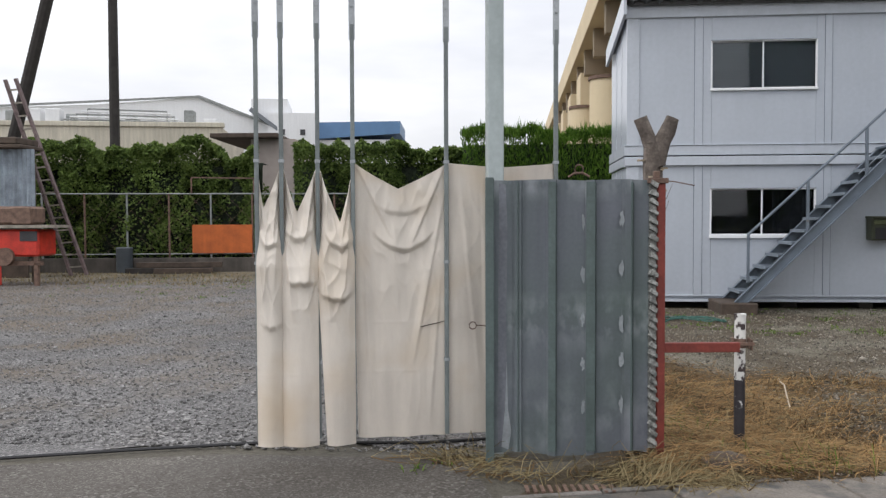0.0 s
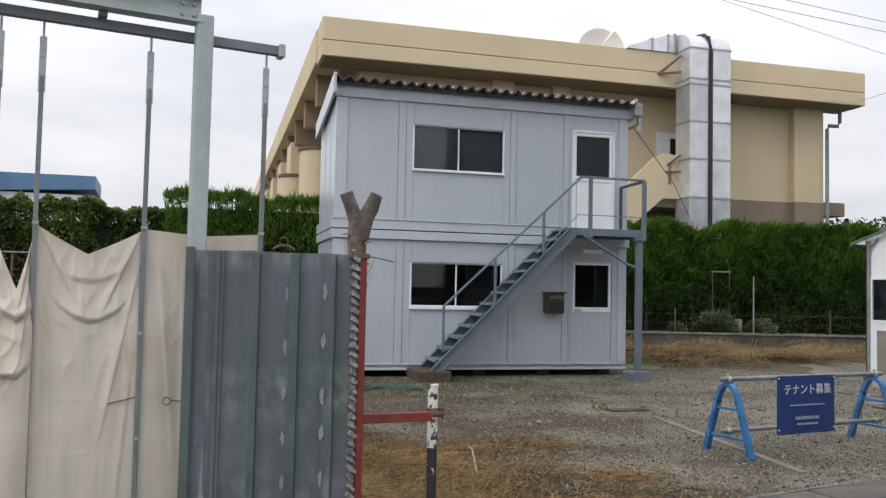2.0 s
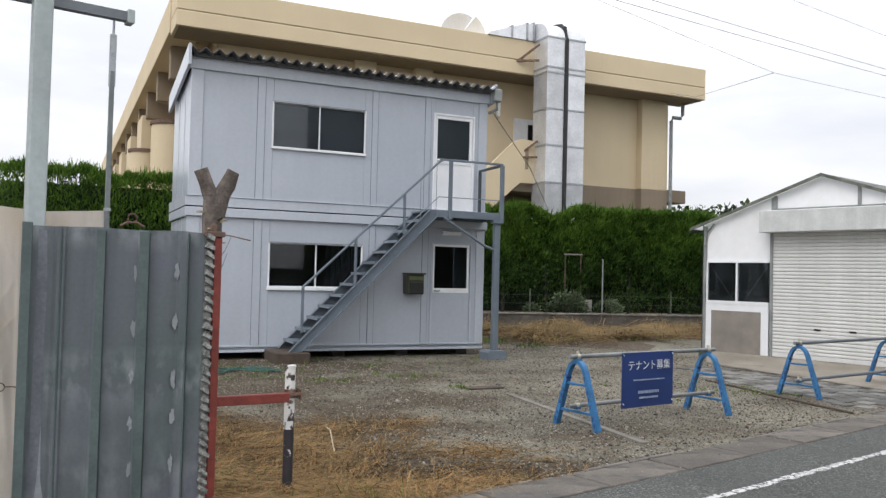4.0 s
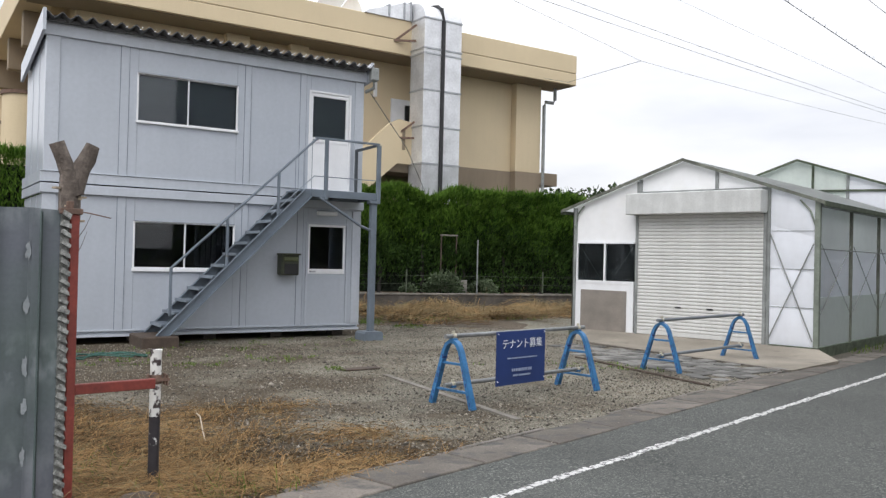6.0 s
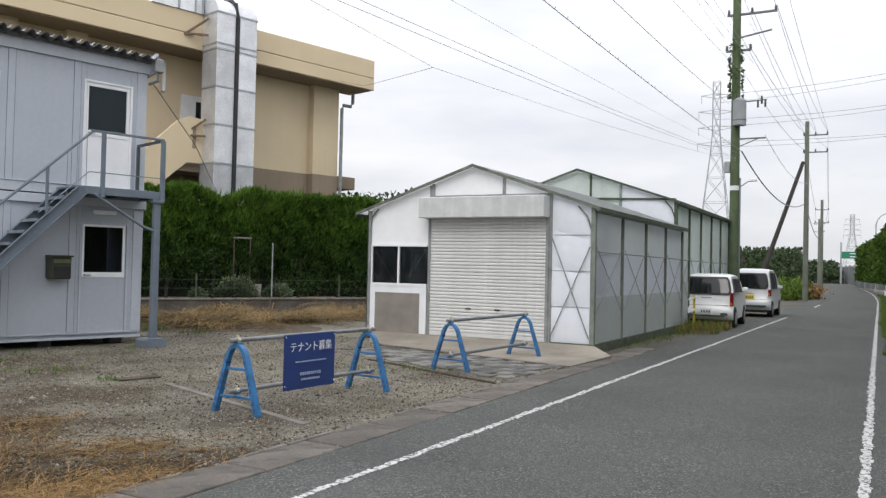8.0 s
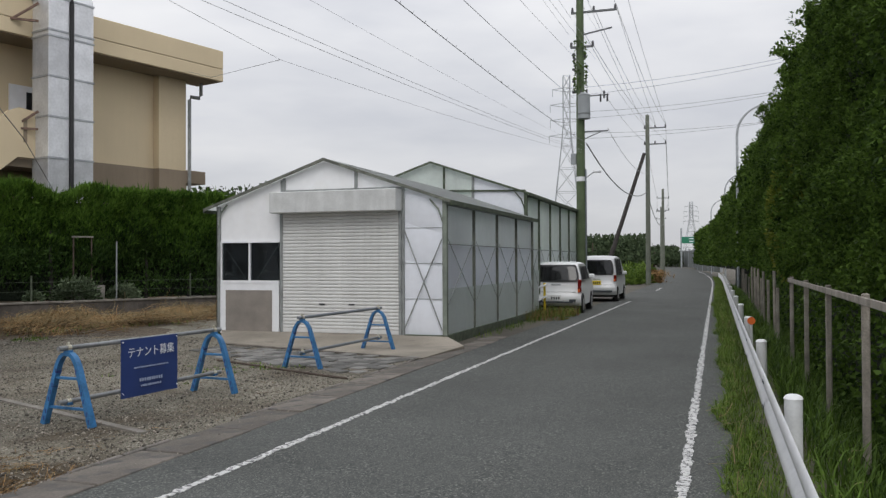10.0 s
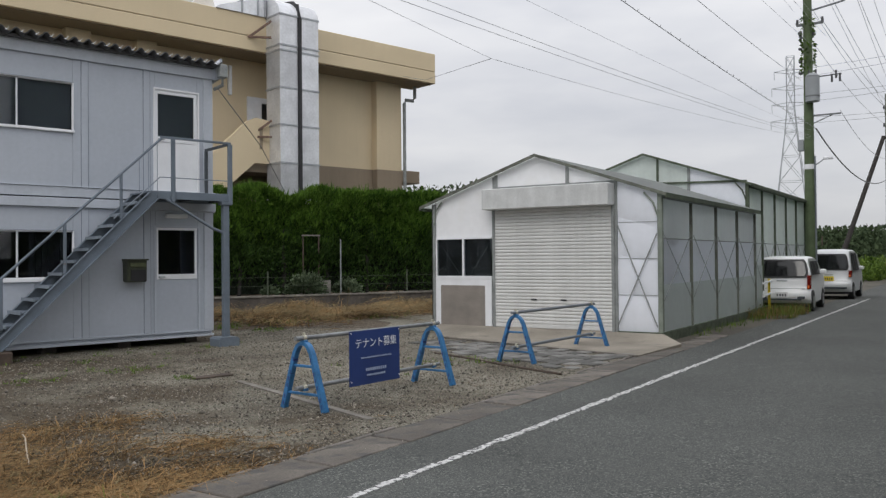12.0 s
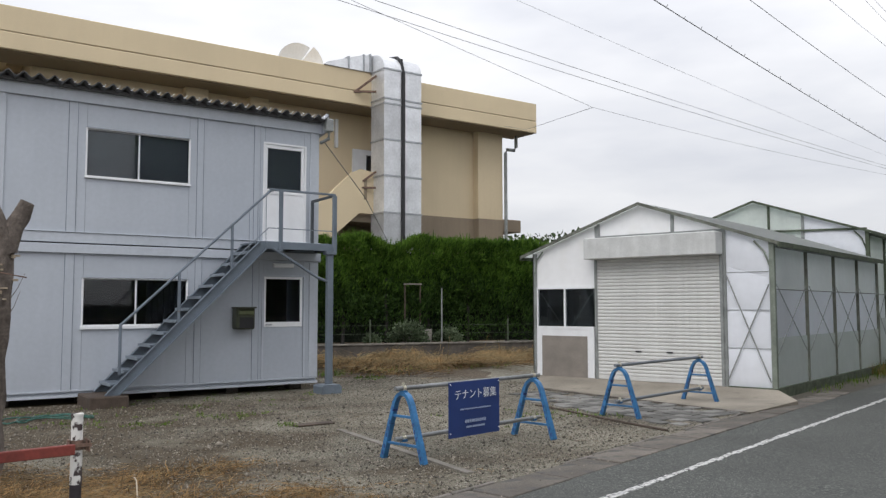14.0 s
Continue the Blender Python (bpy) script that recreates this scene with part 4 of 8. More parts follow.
    part("gutter_end", bm, M["hut_frame"], th)
    part("porch_lamp", box(box(B(), 4.88, -0.08, 2.375, 5.30, 0, 2.455, 0.012), 4.95, -0.085, 2.387, 5.24, -0.08, 2.443), M["white_frame"], th, "white strip lamp over the door", 0)
    # mailbox
    mb = part("mailbox", box(B(), 4.085, -0.24, 1.20, 4.44, 0, 1.60, 0.02), M["olive"], th, "dark olive steel mailbox", 0)
    part("mailbox_flap", box(B(), 4.12, -0.262, 1.47, 4.41, -0.24, 1.545, 0.008), M["olive_pale"], mb, smooth=0)
    part("mailbox_hood", box(B(), 4.07, -0.29, 1.585, 4.455, 0.0, 1.615, 0.006), M["olive"], mb, smooth=0)
    # black plate painted in for the dark of the lower opening
    part("mailbox_front", box(B(), 4.14, -0.25, 1.22, 4.41, -0.24, 1.42), M["black"], mb, smooth=0)
    return th


office()


def office_stair():
    th = thing("steel_stair", "blue-grey steel outside stair with landing and handrail", "stair", pose(2.06, 14.89, 0))
    foot, head = Vector((1.80, 0, 0.30)), Vector((4.30, 0, 2.74))
    for y in (-0.86, -0.10):
        bm = B()
        prism(bm, [(1.646, 0.19), (1.86, 0.19), (4.37, 2.665), (4.52, 2.665), (4.52, 2.80), (4.24, 2.80)], "y", y - 0.02, y + 0.02)
        st = part("stringer", bm, M["stair"], th, smooth=0)
        # rolled flange along the upper and the lower edge
        for (xa, za), (xb, zb) in (((1.646, 0.20), (4.24, 2.80)), ((1.86, 0.20), (4.37, 2.675))):
            part("flange", bar(B(), (xa, y - 0.03, za), (xb, y - 0.03, zb), 0.07, 0.012), M["stair"], st, smooth=0)
    n = 12
    for i in range(n):
        p = foot.lerp(head, (i + 0.3) / n)
        tr = part("tread", box(B(), p.x - 0.12, -0.84, p.z - 0.012, p.x + 0.13, -0.12, p.z + 0.018, 0.004), M["stair"], th, smooth=0)
        part("nosing", box(B(), p.x - 0.135, -0.84, p.z - 0.03, p.x - 0.121, -0.12, p.z + 0.02), M["stair_worn"], tr, smooth=0)
    # landing on channel beams
    part("landing", box(B(), 4.20, -0.86, 2.765, 5.76, -0.06, 2.80, 0.004), M["stair"], th, smooth=0)
    for y0, y1 in ((-0.90, -0.862), (-0.10, -0.06)):
        part("landing_beam", box(B(), 4.36, y0, 2.665, 5.80, y1, 2.805, 0.006), M["stair"], th, smooth=0)
    # joists hold the landing's underside shade in their darker paint
    for x in (4.56, 5.1, 5.72):
        part("landing_joist", box(B(), x, -0.858, 2.68, x + 0.05, -0.104, 2.762), M["stair_dark"], th, smooth=0)
    part("support_post", box(B(), 5.595, -0.93, 0.15, 5.715, -0.83, 2.66, 0.008), M["stair"], th, smooth=0)
    part("post_head", box(B(), 5.55, -0.96, 2.60, 5.76, -0.80, 2.66, 0.006), M["stair"], th, smooth=0)
    bm = B()
    prism(bm, [(5.43, -0.02), (5.83, -0.02), (5.83, 0.13), (5.79, 0.165), (5.47, 0.165), (5.43, 0.13)], "y", -1.07, -0.69)
    part("base_block", bm, M["stair"], th, "painted concrete base block", 0)
    bm = B()
    tube(bm, [(4.51, -0.89, 2.67), (4.95, -0.89, 2.42), (5.39, -0.89, 2.165), (5.62, -0.89, 2.09), (5.70, -0.89, 2.085)], 0.026, 8)
    part("brace", bm, M["stair"], th)
    # handrail with three posts, a thin rail below it, and the landing's frame
    bm = B()
    tube(bm, [(1.85, -0.88, 1.31), (4.44, -0.88, 3.735)], 0.022, 8)
    part("handrail", bm, M["stair"], th)
    for x, z0, z1 in ((1.86, 0.52, 1.32), (2.805, 1.35, 2.20), (3.725, 2.28, 3.06)):
        part("rail_post", box(B(), x - 0.022, -0.902, z0, x + 0.022, -0.858, z1, 0.004), M["stair"], th, smooth=0)
    bm = B()
    tube(bm, [(3.60, -0.88, 2.30), (4.41, -0.88, 3.05), (5.74, -0.88, 3.05)], 0.010, 6)
    part("mid_rail", bm, M["stair_worn"], th)
    for x in (4.04, 4.20, 4.36):
        part("thin_bar", tube(B(), [(x, -0.88, 2.78 - (4.24 - x if x < 4.24 else 0)), (x, -0.88, 3.70 - (4.44 - x) * 0.935)], 0.006, 5), M["stair_worn"], th)
    part("top_rail", box(B(), 4.42, -0.90, 3.735, 5.77, -0.86, 3.775, 0.005), M["stair"], th, smooth=0)
    # inner rail and post take the shaded copy of the paint
    part("top_rail", bar(B(), (5.745, -0.86, 3.74), (5.67, -0.08, 3.70), 0.045, 0.045), M["stair_dark"], th, smooth=0)
    for x, y, w, z0, z1 in ((4.64, -0.90, 0.035, 2.62, 3.734), (5.745, -0.90, 0.04, 2.62, 3.734), (5.67, -0.10, 0.03, 2.80, 3.69)):
        part("rail_post", box(B(), x - w, y - w * 0.7, z0, x + w, y + w * 0.7, z1, 0.005), M["stair"] if y < -0.5 else M["stair_dark"], th, smooth=0)
    part("foot_pad", box(B(), 1.40, -0.98, -0.03, 2.0, -0.08, 0.188, 0.02), M["dark_wood"], th, "brown sleeper under the stair foot", 0)
    return th


office_stair()

# ---- beige building behind the hedge ----


def beige_building():
    th = thing("beige_building", "large beige rendered building with deep flat eaves", "building", pose(0, 26.5, 0))
    x0, x1, zt, zb = 3.08, 24.27, 10.42, 9.13
    part("eaves_fascia", box(box(B(), x0, 0, zb, x1, 1.4, 9.635, 0.02), x0, 0.0, 9.655, x1, 1.4, zt, 0.02), M["beige"], th, smooth=0)
    part("eaves_joint", box(B(), x0 + 0.05, 0.03, 9.62, x1 - 0.05, 1.3, 9.67), M["beige_dark"], th, smooth=0)
    part("roof_deck", box(B(), x0 + 0.4, 1.4, 9.5, x1 - 0.3, 50, 10.1), M["beige"], th, smooth=0)
    part("wall", box(B(), x0 + 1.5, 1.4, 5.36, x1 - 1.1, 45, zb + 0.42), M["beige"], th, smooth=0)
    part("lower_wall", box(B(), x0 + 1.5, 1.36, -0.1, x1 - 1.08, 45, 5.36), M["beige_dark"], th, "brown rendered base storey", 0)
    # soffit, joint and ribs take the darker brown of the base storey
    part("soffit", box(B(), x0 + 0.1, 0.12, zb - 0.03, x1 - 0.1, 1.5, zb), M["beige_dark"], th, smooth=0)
    for a, b in ((x1 - 2.42, x1 - 1.07), (x0 + 6.2, x0 + 7.0), (11.6, 12.3)):
        part("pilaster", box(B(), a, 1.05, 5.36, b, 1.42, zb, 0.01), M["beige"], th, smooth=0)
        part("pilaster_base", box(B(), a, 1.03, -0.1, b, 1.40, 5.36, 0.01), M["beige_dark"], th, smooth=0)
    # side eaves running back, with ribs below
    part("side_fascia", box(B(), x0 - 0.05, 1.4, zb + 0.1, x0 + 0.9, 50, zt - 0.05, 0.02), M["beige"], th, smooth=0)
    for k in range(11):
        y = 3.0 + k * 4.2
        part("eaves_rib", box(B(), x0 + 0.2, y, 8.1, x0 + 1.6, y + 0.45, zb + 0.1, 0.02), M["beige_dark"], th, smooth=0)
    for k in range(6):
        y = 12 + k * 6.5
        part("side_bay", box(B(), x0 + 0.05, y, 6.8 - k * 0.05, x0 + 1.6, y + 2.2, 8.3, 0.02), M["beige"], th, smooth=0)
    # balcony stair wall and door
    bm = B()
    prism(bm, [(12.0, 3.7), (13.96, 5.50), (15.05, 6.52), (15.40, 6.68), (16.9, 6.50), (16.9, 5.05), (15.35, 5.05), (14.4, 4.25), (12.0, 2.2)], "y", -0.2, 0.0)
    part("stair_parapet", bm, M["beige"], th, smooth=0)
    part("stair_slot", box(B(), 15.54, -0.22, 5.56, 15.66, -0.19, 6.34), M["beige_dark"], th, smooth=0)
    part("stair_landing", box(B(), 14.9, 0.0, 4.75, 17.2, 1.4, 5.0), M["beige_dark"], th, smooth=0)
    d = part("upper_door", box(B(), 15.92, 1.33, 5.4, 17.1, 1.40, 7.75), M["white_frame"], th, "pale grey steel door with a small window", 0)
    part("door_light", box(B(), 16.52, 1.31, 6.92, 16.98, 1.335, 7.54), M["glass_dark"], d, smooth=0)
    part("wall_lamp", box(B(), 15.12, 1.25, 7.7, 15.25, 1.4, 8.8, 0.02), M["white_frame"], th, smooth=0)
    # downpipe at the corner
    bm = B()
    xr = x1 - 0.98
    tube(bm, [(x1 - 0.42, 0.9, zb), (x1 - 0.42, 0.9, 8.6), (x1 - 0.52, 0.9, 8.46), (xr + 0.08, 0.95, 8.46), (xr, 0.95, 8.3), (xr, 0.95, 0.0)], 0.075, 10)
    part("downpipe", bm, M["hut_frame"], th)
    part("side_canopy", box(B(), x1 - 1.0, 2.6, 5.05, x1 + 1.3, 5.0, 5.62, 0.02), M["beige_dark"], th, smooth=0)
    part("canopy_wall", box(B(), x1 - 1.1, 2.9, 0.0, x1 + 0.3, 4.6, 5.05), M["beige_dark"], th, smooth=0)
    # round tanks beside the left wall
    for x, y, z in ((3.4, 3.6, 6.55), (3.1, 9.5, 6.3)):
        bm = B()
        tube(bm, [(x, y, -0.1), (x, y, z - 0.15), (x, y, z)], 0.62, 20, 0.60)
        t = part("tank", bm, M["beige"], th)
        bm = B()
        tube(bm, [(x, y, z), (x, y, z + 0.12)], 0.66, 20)
        part("tank_rim", bm, M["rusty"], t)
    # rooftop dish
    bm = B()
    # a segmented fan: the upper part of a dish, one gore turned aside
    for a0, a1, deep in ((0.34, 1.03, 0.30), (0.05, 0.33, 0.62)):
        sheet_grid(bm, lambda u, v: (17.98 + 1.2 * v * math.cos((a0 + (a1 - a0) * u) * math.pi), 10.8 - deep * v * v, 13.55 + 1.2 * v * math.sin((a0 + (a1 - a0) * u) * math.pi)), 14, 5, 0.03)
    dish = part("satellite_dish", bm, M["white_wall"], th, "white satellite dish on the roof")
    part("dish_mast", tube(B(), [(17.98, 10.85, 10.0), (17.98, 10.85, 13.6)], 0.09, 8), M["galv"], dish)
    return th


beige_building()


def roof_duct():
    """Galvanised double duct that climbs the wall and bends over the roof edge."""
    th = thing("wall_duct", "galvanised twin sheet-metal duct bending over the eaves", "duct", pose(15.95, 25.55, 0))
    secs = [3.6, 5.05, 6.42, 7.76, 9.10, 9.29, 10.39]
    for x0, x1 in ((0.0, 0.74), (0.88, 1.64)):
        for a, b in zip(secs, secs[1:]):
            part("duct_section", box(B(), x0, 0, a + 0.012, x1, 0.95, b - 0.012, 0.01), M["duct"], th, smooth=0)
            part("duct_flange", box(B(), x0 - 0.025, -0.025, b - 0.03, x1 + 0.02, 0.97, b + 0.03), M["galv"], th, smooth=0)
        bm = B()
        pts = [(0.0, 10.39)] + [(0.95 - 0.95 * math.cos(q * math.pi / 12), 10.39 + 0.68 * math.sin(q * math.pi / 12)) for q in range(1, 7)] + [(3.6, 11.07), (3.6, 10.45), (0.95, 10.39)]
        prism(bm, pts, "x", x0, x1)
        part("duct_elbow", bm, M["duct"], th, smooth=25)
    # black filler stands for the shade in the gap between the ducts
    part("duct_gap", box(B(), 0.74, 0.12, 3.6, 0.88, 0.9, 10.9), M["black"], th, smooth=0)
    bm = B()
    tube(bm, [(0.81, -0.03, 3.6), (0.81, -0.03, 10.3), (0.81, 0.12, 10.75), (0.81, 0.4, 11.0), (0.81, 0.9, 11.09)], 0.075, 8)
    part("black_pipe", bm, M["black"], th)
    for z in (6.0, 9.6):
        bm = B()
        bar(bm, (-0.05, 0.5, z), (-0.75, 0.95, z), 0.07, 0.07)
        bar(bm, (-0.05, 0.5, z + 0.6), (-0.7, 0.95, z), 0.07, 0.07)
        part("wall_bracket", bm, M["rusty"], th, smooth=0)
    # flat run that leaves the elbow towards the roof, with raised seams
    bm = B()
    prism(bm, [(-2.0, 10.42), (-0.02, 10.42), (-0.02, 11.05), (-0.35, 11.05), (-1.9, 10.52)], "y", 0.9, 2.6)
    run = part("roof_duct_run", bm, M["duct"], th, smooth=0)
    for x, z in ((-0.08, 11.12), (-0.36, 11.06), (-1.0, 10.88)):
        part("duct_flange", box(B(), x - 0.03, 0.86, 10.43, x + 0.03, 2.63, z), M["galv"], run, smooth=0)
    return th


roof_duct()

# ---- plastic-clad shed beside the road ----
HUT = pose(12.33, 13.38, 0, 0, 0, -75.4)


def shed(name, label, at, W, L, eave, ridge, base, bays, second=False):
    th = thing(name, label, "shed", at)
    mid = W / 2
    film, low = (M["film_green"], M["film_low"]) if second else (M["film"], M["film_low"])
    zq = lambda x: eave + (ridge - eave) * (1 - abs(x - mid) / mid)
    # roof: two sheets with thickness, overhang
    for a, b in ((-0.28, mid), (mid, W + 0.14)):
        bm = B()
        za, zb_ = zq(a) + 0.01, zq(b) + 0.01
        prism(bm, [(a, za), (b, zb_), (b, zb_ + 0.025), (a, za + 0.025)], "y", -0.09, L + 0.1)
        part("roof", bm, M["shed_roof"], th, "cloudy grey roof sheet", 0)
        bm = B()
        prism(bm, [(a, za - 0.03), (b, zb_ - 0.03), (b, zb_ + 0.03), (a, za + 0.03)], "y", -0.12, -0.09)
        part("verge_trim", bm, M["moss"] if second else M["wall_post"], th, smooth=0)
        e = a if a < 0 else b
        part("eave_trim", box(B(), e - 0.02, -0.1, zq(e) - 0.05, e + 0.02, L + 0.1, zq(e) + 0.036), M["moss"], th, "mossy eave edge", 0)
    # gable film over the front, cut round the shutter and the window
    sx0, sx1, sz = (1.55, 4.12, 2.62) if not second else (1.6, 4.0, 2.4)
    wx0, wx1, wz0, wz1 = 0.08, 1.46, 1.20, 1.98
    bm = B()
    prism(bm, [(0.02, wz1 if not second else base), (sx0, wz1 if not second else base), (sx0, zq(sx0)), (0.02, zq(0.02))], "y", 0.02, 0.035)
    prism(bm, [(sx0, sz), (sx1, sz), (sx1, zq(sx1)), (mid, ridge), (sx0, zq(sx0))], "y", 0.02, 0.035)
    part("gable_film", bm, film, th, "white cloudy plastic sheeting", 0)
    # four pillowed sections of film, tied at the seams
    for i in range(4):
        bm = B()
        a, b = i / 4, (i + 1) / 4
        sheet_grid(bm, lambda u, v: (sx1 + 0.05 + u * (W - 0.1 - sx1), 0.02 - 0.03 * math.sin(v * math.pi) ** 0.6 * math.sin(u * math.pi) ** 0.7 + 0.006 * noise.noise(Vector((u * 4, v * 3, i))), base + (a + v * (b - a)) * (zq(sx1 + u * (W - sx1)) - base)), 10, 8, 0.006)
        part("side_film", bm, M["film_front"], th, "billowing white plastic sheeting", 20)
        if i:
            zz = base + a * (zq((sx1 + W) / 2) - base)
            part("film_seam", bar(B(), (sx1 + 0.06, 0.008, zz), (W - 0.05, 0.008, zz), 0.012, 0.008), M["hut_frame"], th, smooth=0)
    back = B()
    prism(back, [(0.02, base), (W - 0.02, base), (W - 0.02, eave), (mid, ridge), (0.02, eave)], "y", L - 0.03, L)
    part("back_film", back, film, th, smooth=0)
    for x in (0.0, sx0 - 0.05, sx1 + 0.02, W - 0.05):
        part("post", box(B(), x, -0.02, base - 0.05, x + 0.07, 0.05, zq(x) - 0.02, 0.006), M["hut_frame"], th, smooth=0)
    part("corner_post", box(B(), W - 0.04, -0.05, -0.1, W + 0.05, 0.04, eave + 0.03, 0.008), M["moss"] if second else M["hut_green"], th, "grey-green square corner post", 0)
    for x in (1.55, 3.15):
        part("gable_strut", box(B(), x, -0.015, sz + 0.28, x + 0.06, 0.03, zq(x), 0.004), M["moss"] if second else M["hut_frame"], th, smooth=0)
    part("gable_rail", box(B(), sx0 - 0.05, -0.015, sz + 0.36, sx1 + 0.07, 0.03, sz + 0.42, 0.004), M["hut_frame"], th, smooth=0)
    if second:
        part("gable_rail", bar(B(), (3.2, -0.02, 3.62), (W, -0.02, 3.56), 0.05, 0.05), M["moss"], th, smooth=0)
    # crossed braces on the front panel
    for p, q in (((sx1 + 0.1, -0.05, base + 0.1), (W - 0.05, -0.05, 2.0)), ((W - 0.05, -0.05, base + 0.1), (sx1 + 0.1, -0.05, 2.2))):
        bm = B()
        tube(bm, [p, q], 0.012, 6)
        part("brace", bm, M["hut_frame"], th)
    for pts in ([(W - 0.03, -0.02, eave - 0.45), (W - 0.12, -0.03, eave - 0.18), (W - 0.3, -0.03, eave + 0.02)], [(0.04, -0.02, eave - 0.45), (0.1, -0.03, eave - 0.15), (0.25, -0.03, eave + 0.02)]):
        part("eave_bracket", tube(B(), pts, 0.018, 6), M["moss"] if second else M["hut_green"], th)
    if not second:
        box_ = part("shutter_box", box(B(), 1.42, -0.34, 2.56, 4.16, 0.02, 2.98, 0.012), M["shutter_box"], th, "grey roller shutter housing", 0)
        sh = part("roller_shutter", box(B(), 1.52, -0.03, 0.16, 4.14, -0.005, 0.24, 0.006), M["shutter"], th, "closed white roller shutter", 0)
        n = 34
        bm = B()
        prism(bm, [(-0.016, 0.0), (-0.032, 0.012), (-0.036, 0.035), (-0.032, 0.055), (-0.016, 0.066)], "x", 1.56, 4.10)
        me = bpy.data.meshes.new("slat")
        bm.to_mesh(me)
        bm.free()
        finish(me, M["shutter"], 0)
        for i in range(n):
            o = new("slat", me)
            o.parent = sh
            o.matrix_basis = pose(0, 0, 0.24 + i * (2.56 - 0.24) / n)
        for x in (2.45, 3.1):
            part("shutter_handle", box(B(), x - 0.06, -0.05, 0.72, x + 0.06, -0.03, 0.745), M["black"], sh, smooth=0)
        for x0, x1 in ((1.50, 1.56), (4.10, 4.16)):
            part("shutter_guide", box(B(), x0, -0.05, 0.14, x1, 0.03, 2.6, 0.004), M["hut_frame"], th, smooth=0)
        win = part("window", box(box(box(box(B(), wx0, -0.02, wz0 - 0.06, wx1, 0.05, wz0), wx0, -0.02, wz1, wx1, 0.05, wz1 + 0.035), wx0, -0.02, wz0, wx0 + 0.03, 0.05, wz1), (wx0 + wx1) / 2 - 0.02, -0.02, wz0, (wx0 + wx1) / 2 + 0.02, 0.05, wz1), M["white_frame"], th, "dark sliding window in a white frame", 0)
        for a, b in ((wx0 + 0.03, (wx0 + wx1) / 2 - 0.02), ((wx0 + wx1) / 2 + 0.02, wx1)):
            part("pane", box(B(), a, 0.01, wz0, b, 0.016, wz1), M["glass"], win, smooth=0)
        # added sheet close behind the panes, dark as the dim inside
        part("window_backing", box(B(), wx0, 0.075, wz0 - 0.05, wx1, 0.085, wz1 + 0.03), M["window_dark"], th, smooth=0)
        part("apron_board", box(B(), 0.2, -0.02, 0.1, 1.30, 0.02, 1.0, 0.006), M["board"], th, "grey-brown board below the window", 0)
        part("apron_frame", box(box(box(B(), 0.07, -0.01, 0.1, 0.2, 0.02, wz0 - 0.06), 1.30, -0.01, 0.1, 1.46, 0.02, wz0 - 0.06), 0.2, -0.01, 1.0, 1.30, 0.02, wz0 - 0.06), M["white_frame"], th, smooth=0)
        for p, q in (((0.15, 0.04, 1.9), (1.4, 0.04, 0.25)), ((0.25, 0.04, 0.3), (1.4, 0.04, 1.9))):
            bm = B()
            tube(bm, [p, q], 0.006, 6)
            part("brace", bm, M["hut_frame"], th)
        # added dark wall that paints the unlit room behind the front
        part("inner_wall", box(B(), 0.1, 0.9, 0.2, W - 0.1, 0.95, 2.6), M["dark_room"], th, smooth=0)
    # long walls: posts, grey lower film, paler upper film, crossed braces
    for side, x in ((1, W), (-1, 0.0)):
        k = bays
        zs = 1.05 if not second else 1.3
        for i in range(k):
            y0, y1 = L * i / k, L * (i + 1) / k
            xo = x - (0.02 if side > 0 else -0.02)
            # first shed's top band greyer, the eave's shade partly put into its film
            for za, zb_, fm, tx in ((zs, 1.9, M["film_side"] if not second else M["film_grey"], "bluish white plastic sheeting"), (1.9, eave, M["film_grey"] if not second else M["film_green"], "greyish plastic sheeting")):
                bm = B()
                sheet_grid(bm, lambda u, v: (xo + side * 0.025 * math.sin(u * math.pi) * math.sin(v * math.pi), y0 + u * (y1 - y0), za + v * (zb_ - za)), 6, 6, 0.006)
                part("upper_film", bm, fm, th, tx, 20)
            part("seam_rail", box(B(), x + 0.03 * side - 0.008, y0, 1.9, x + 0.03 * side + 0.008, y1, 1.92), M["hut_frame"], th, smooth=0)
            part("lower_film", box(B(), xo - 0.01, y0, base, xo + 0.02 * side + 0.005, y1, zs), low, th, "grey-green plastic skirt", 0)
            if side > 0:
                for p, q in (((x + 0.03, y0 + 0.1, 0.75), (x + 0.03, y1 - 0.1, 2.0)), ((x + 0.03, y1 - 0.1, 0.75), (x + 0.03, y0 + 0.1, 2.0))):
                    bm = B()
                    tube(bm, [p, q], 0.008, 6)
                    part("brace", bm, M["hut_frame"], th)
        for i in range(k + 1):
            y = L * i / k
            part("wall_post", box(B(), x - 0.02, y - 0.018, base - 0.1, x + 0.03 * side + 0.01, y + 0.018, eave, 0.005), M["moss"] if second else M["wall_post"], th, smooth=0)
        part("eave_rail", box(B(), x - 0.02, 0, eave - 0.1, x + 0.04, L, eave - 0.04), M["moss"] if second else M["hut_frame"], th, smooth=0)
        part("plinth", box(B(), x - 0.06, -0.05, -0.1, x + 0.06, L, base), M["moss"], th, "mossy concrete plinth", 0)
    part("front_plinth", box(B(), sx1 + 0.1, -0.05, -0.1, W, 0.05, base), M["moss"], th, smooth=0)
    return th


shed("plastic_shed", "white plastic-clad gable shed with a roller shutter", HUT, 5.04, 7.65, 2.76, 3.62, 0.17, 4)
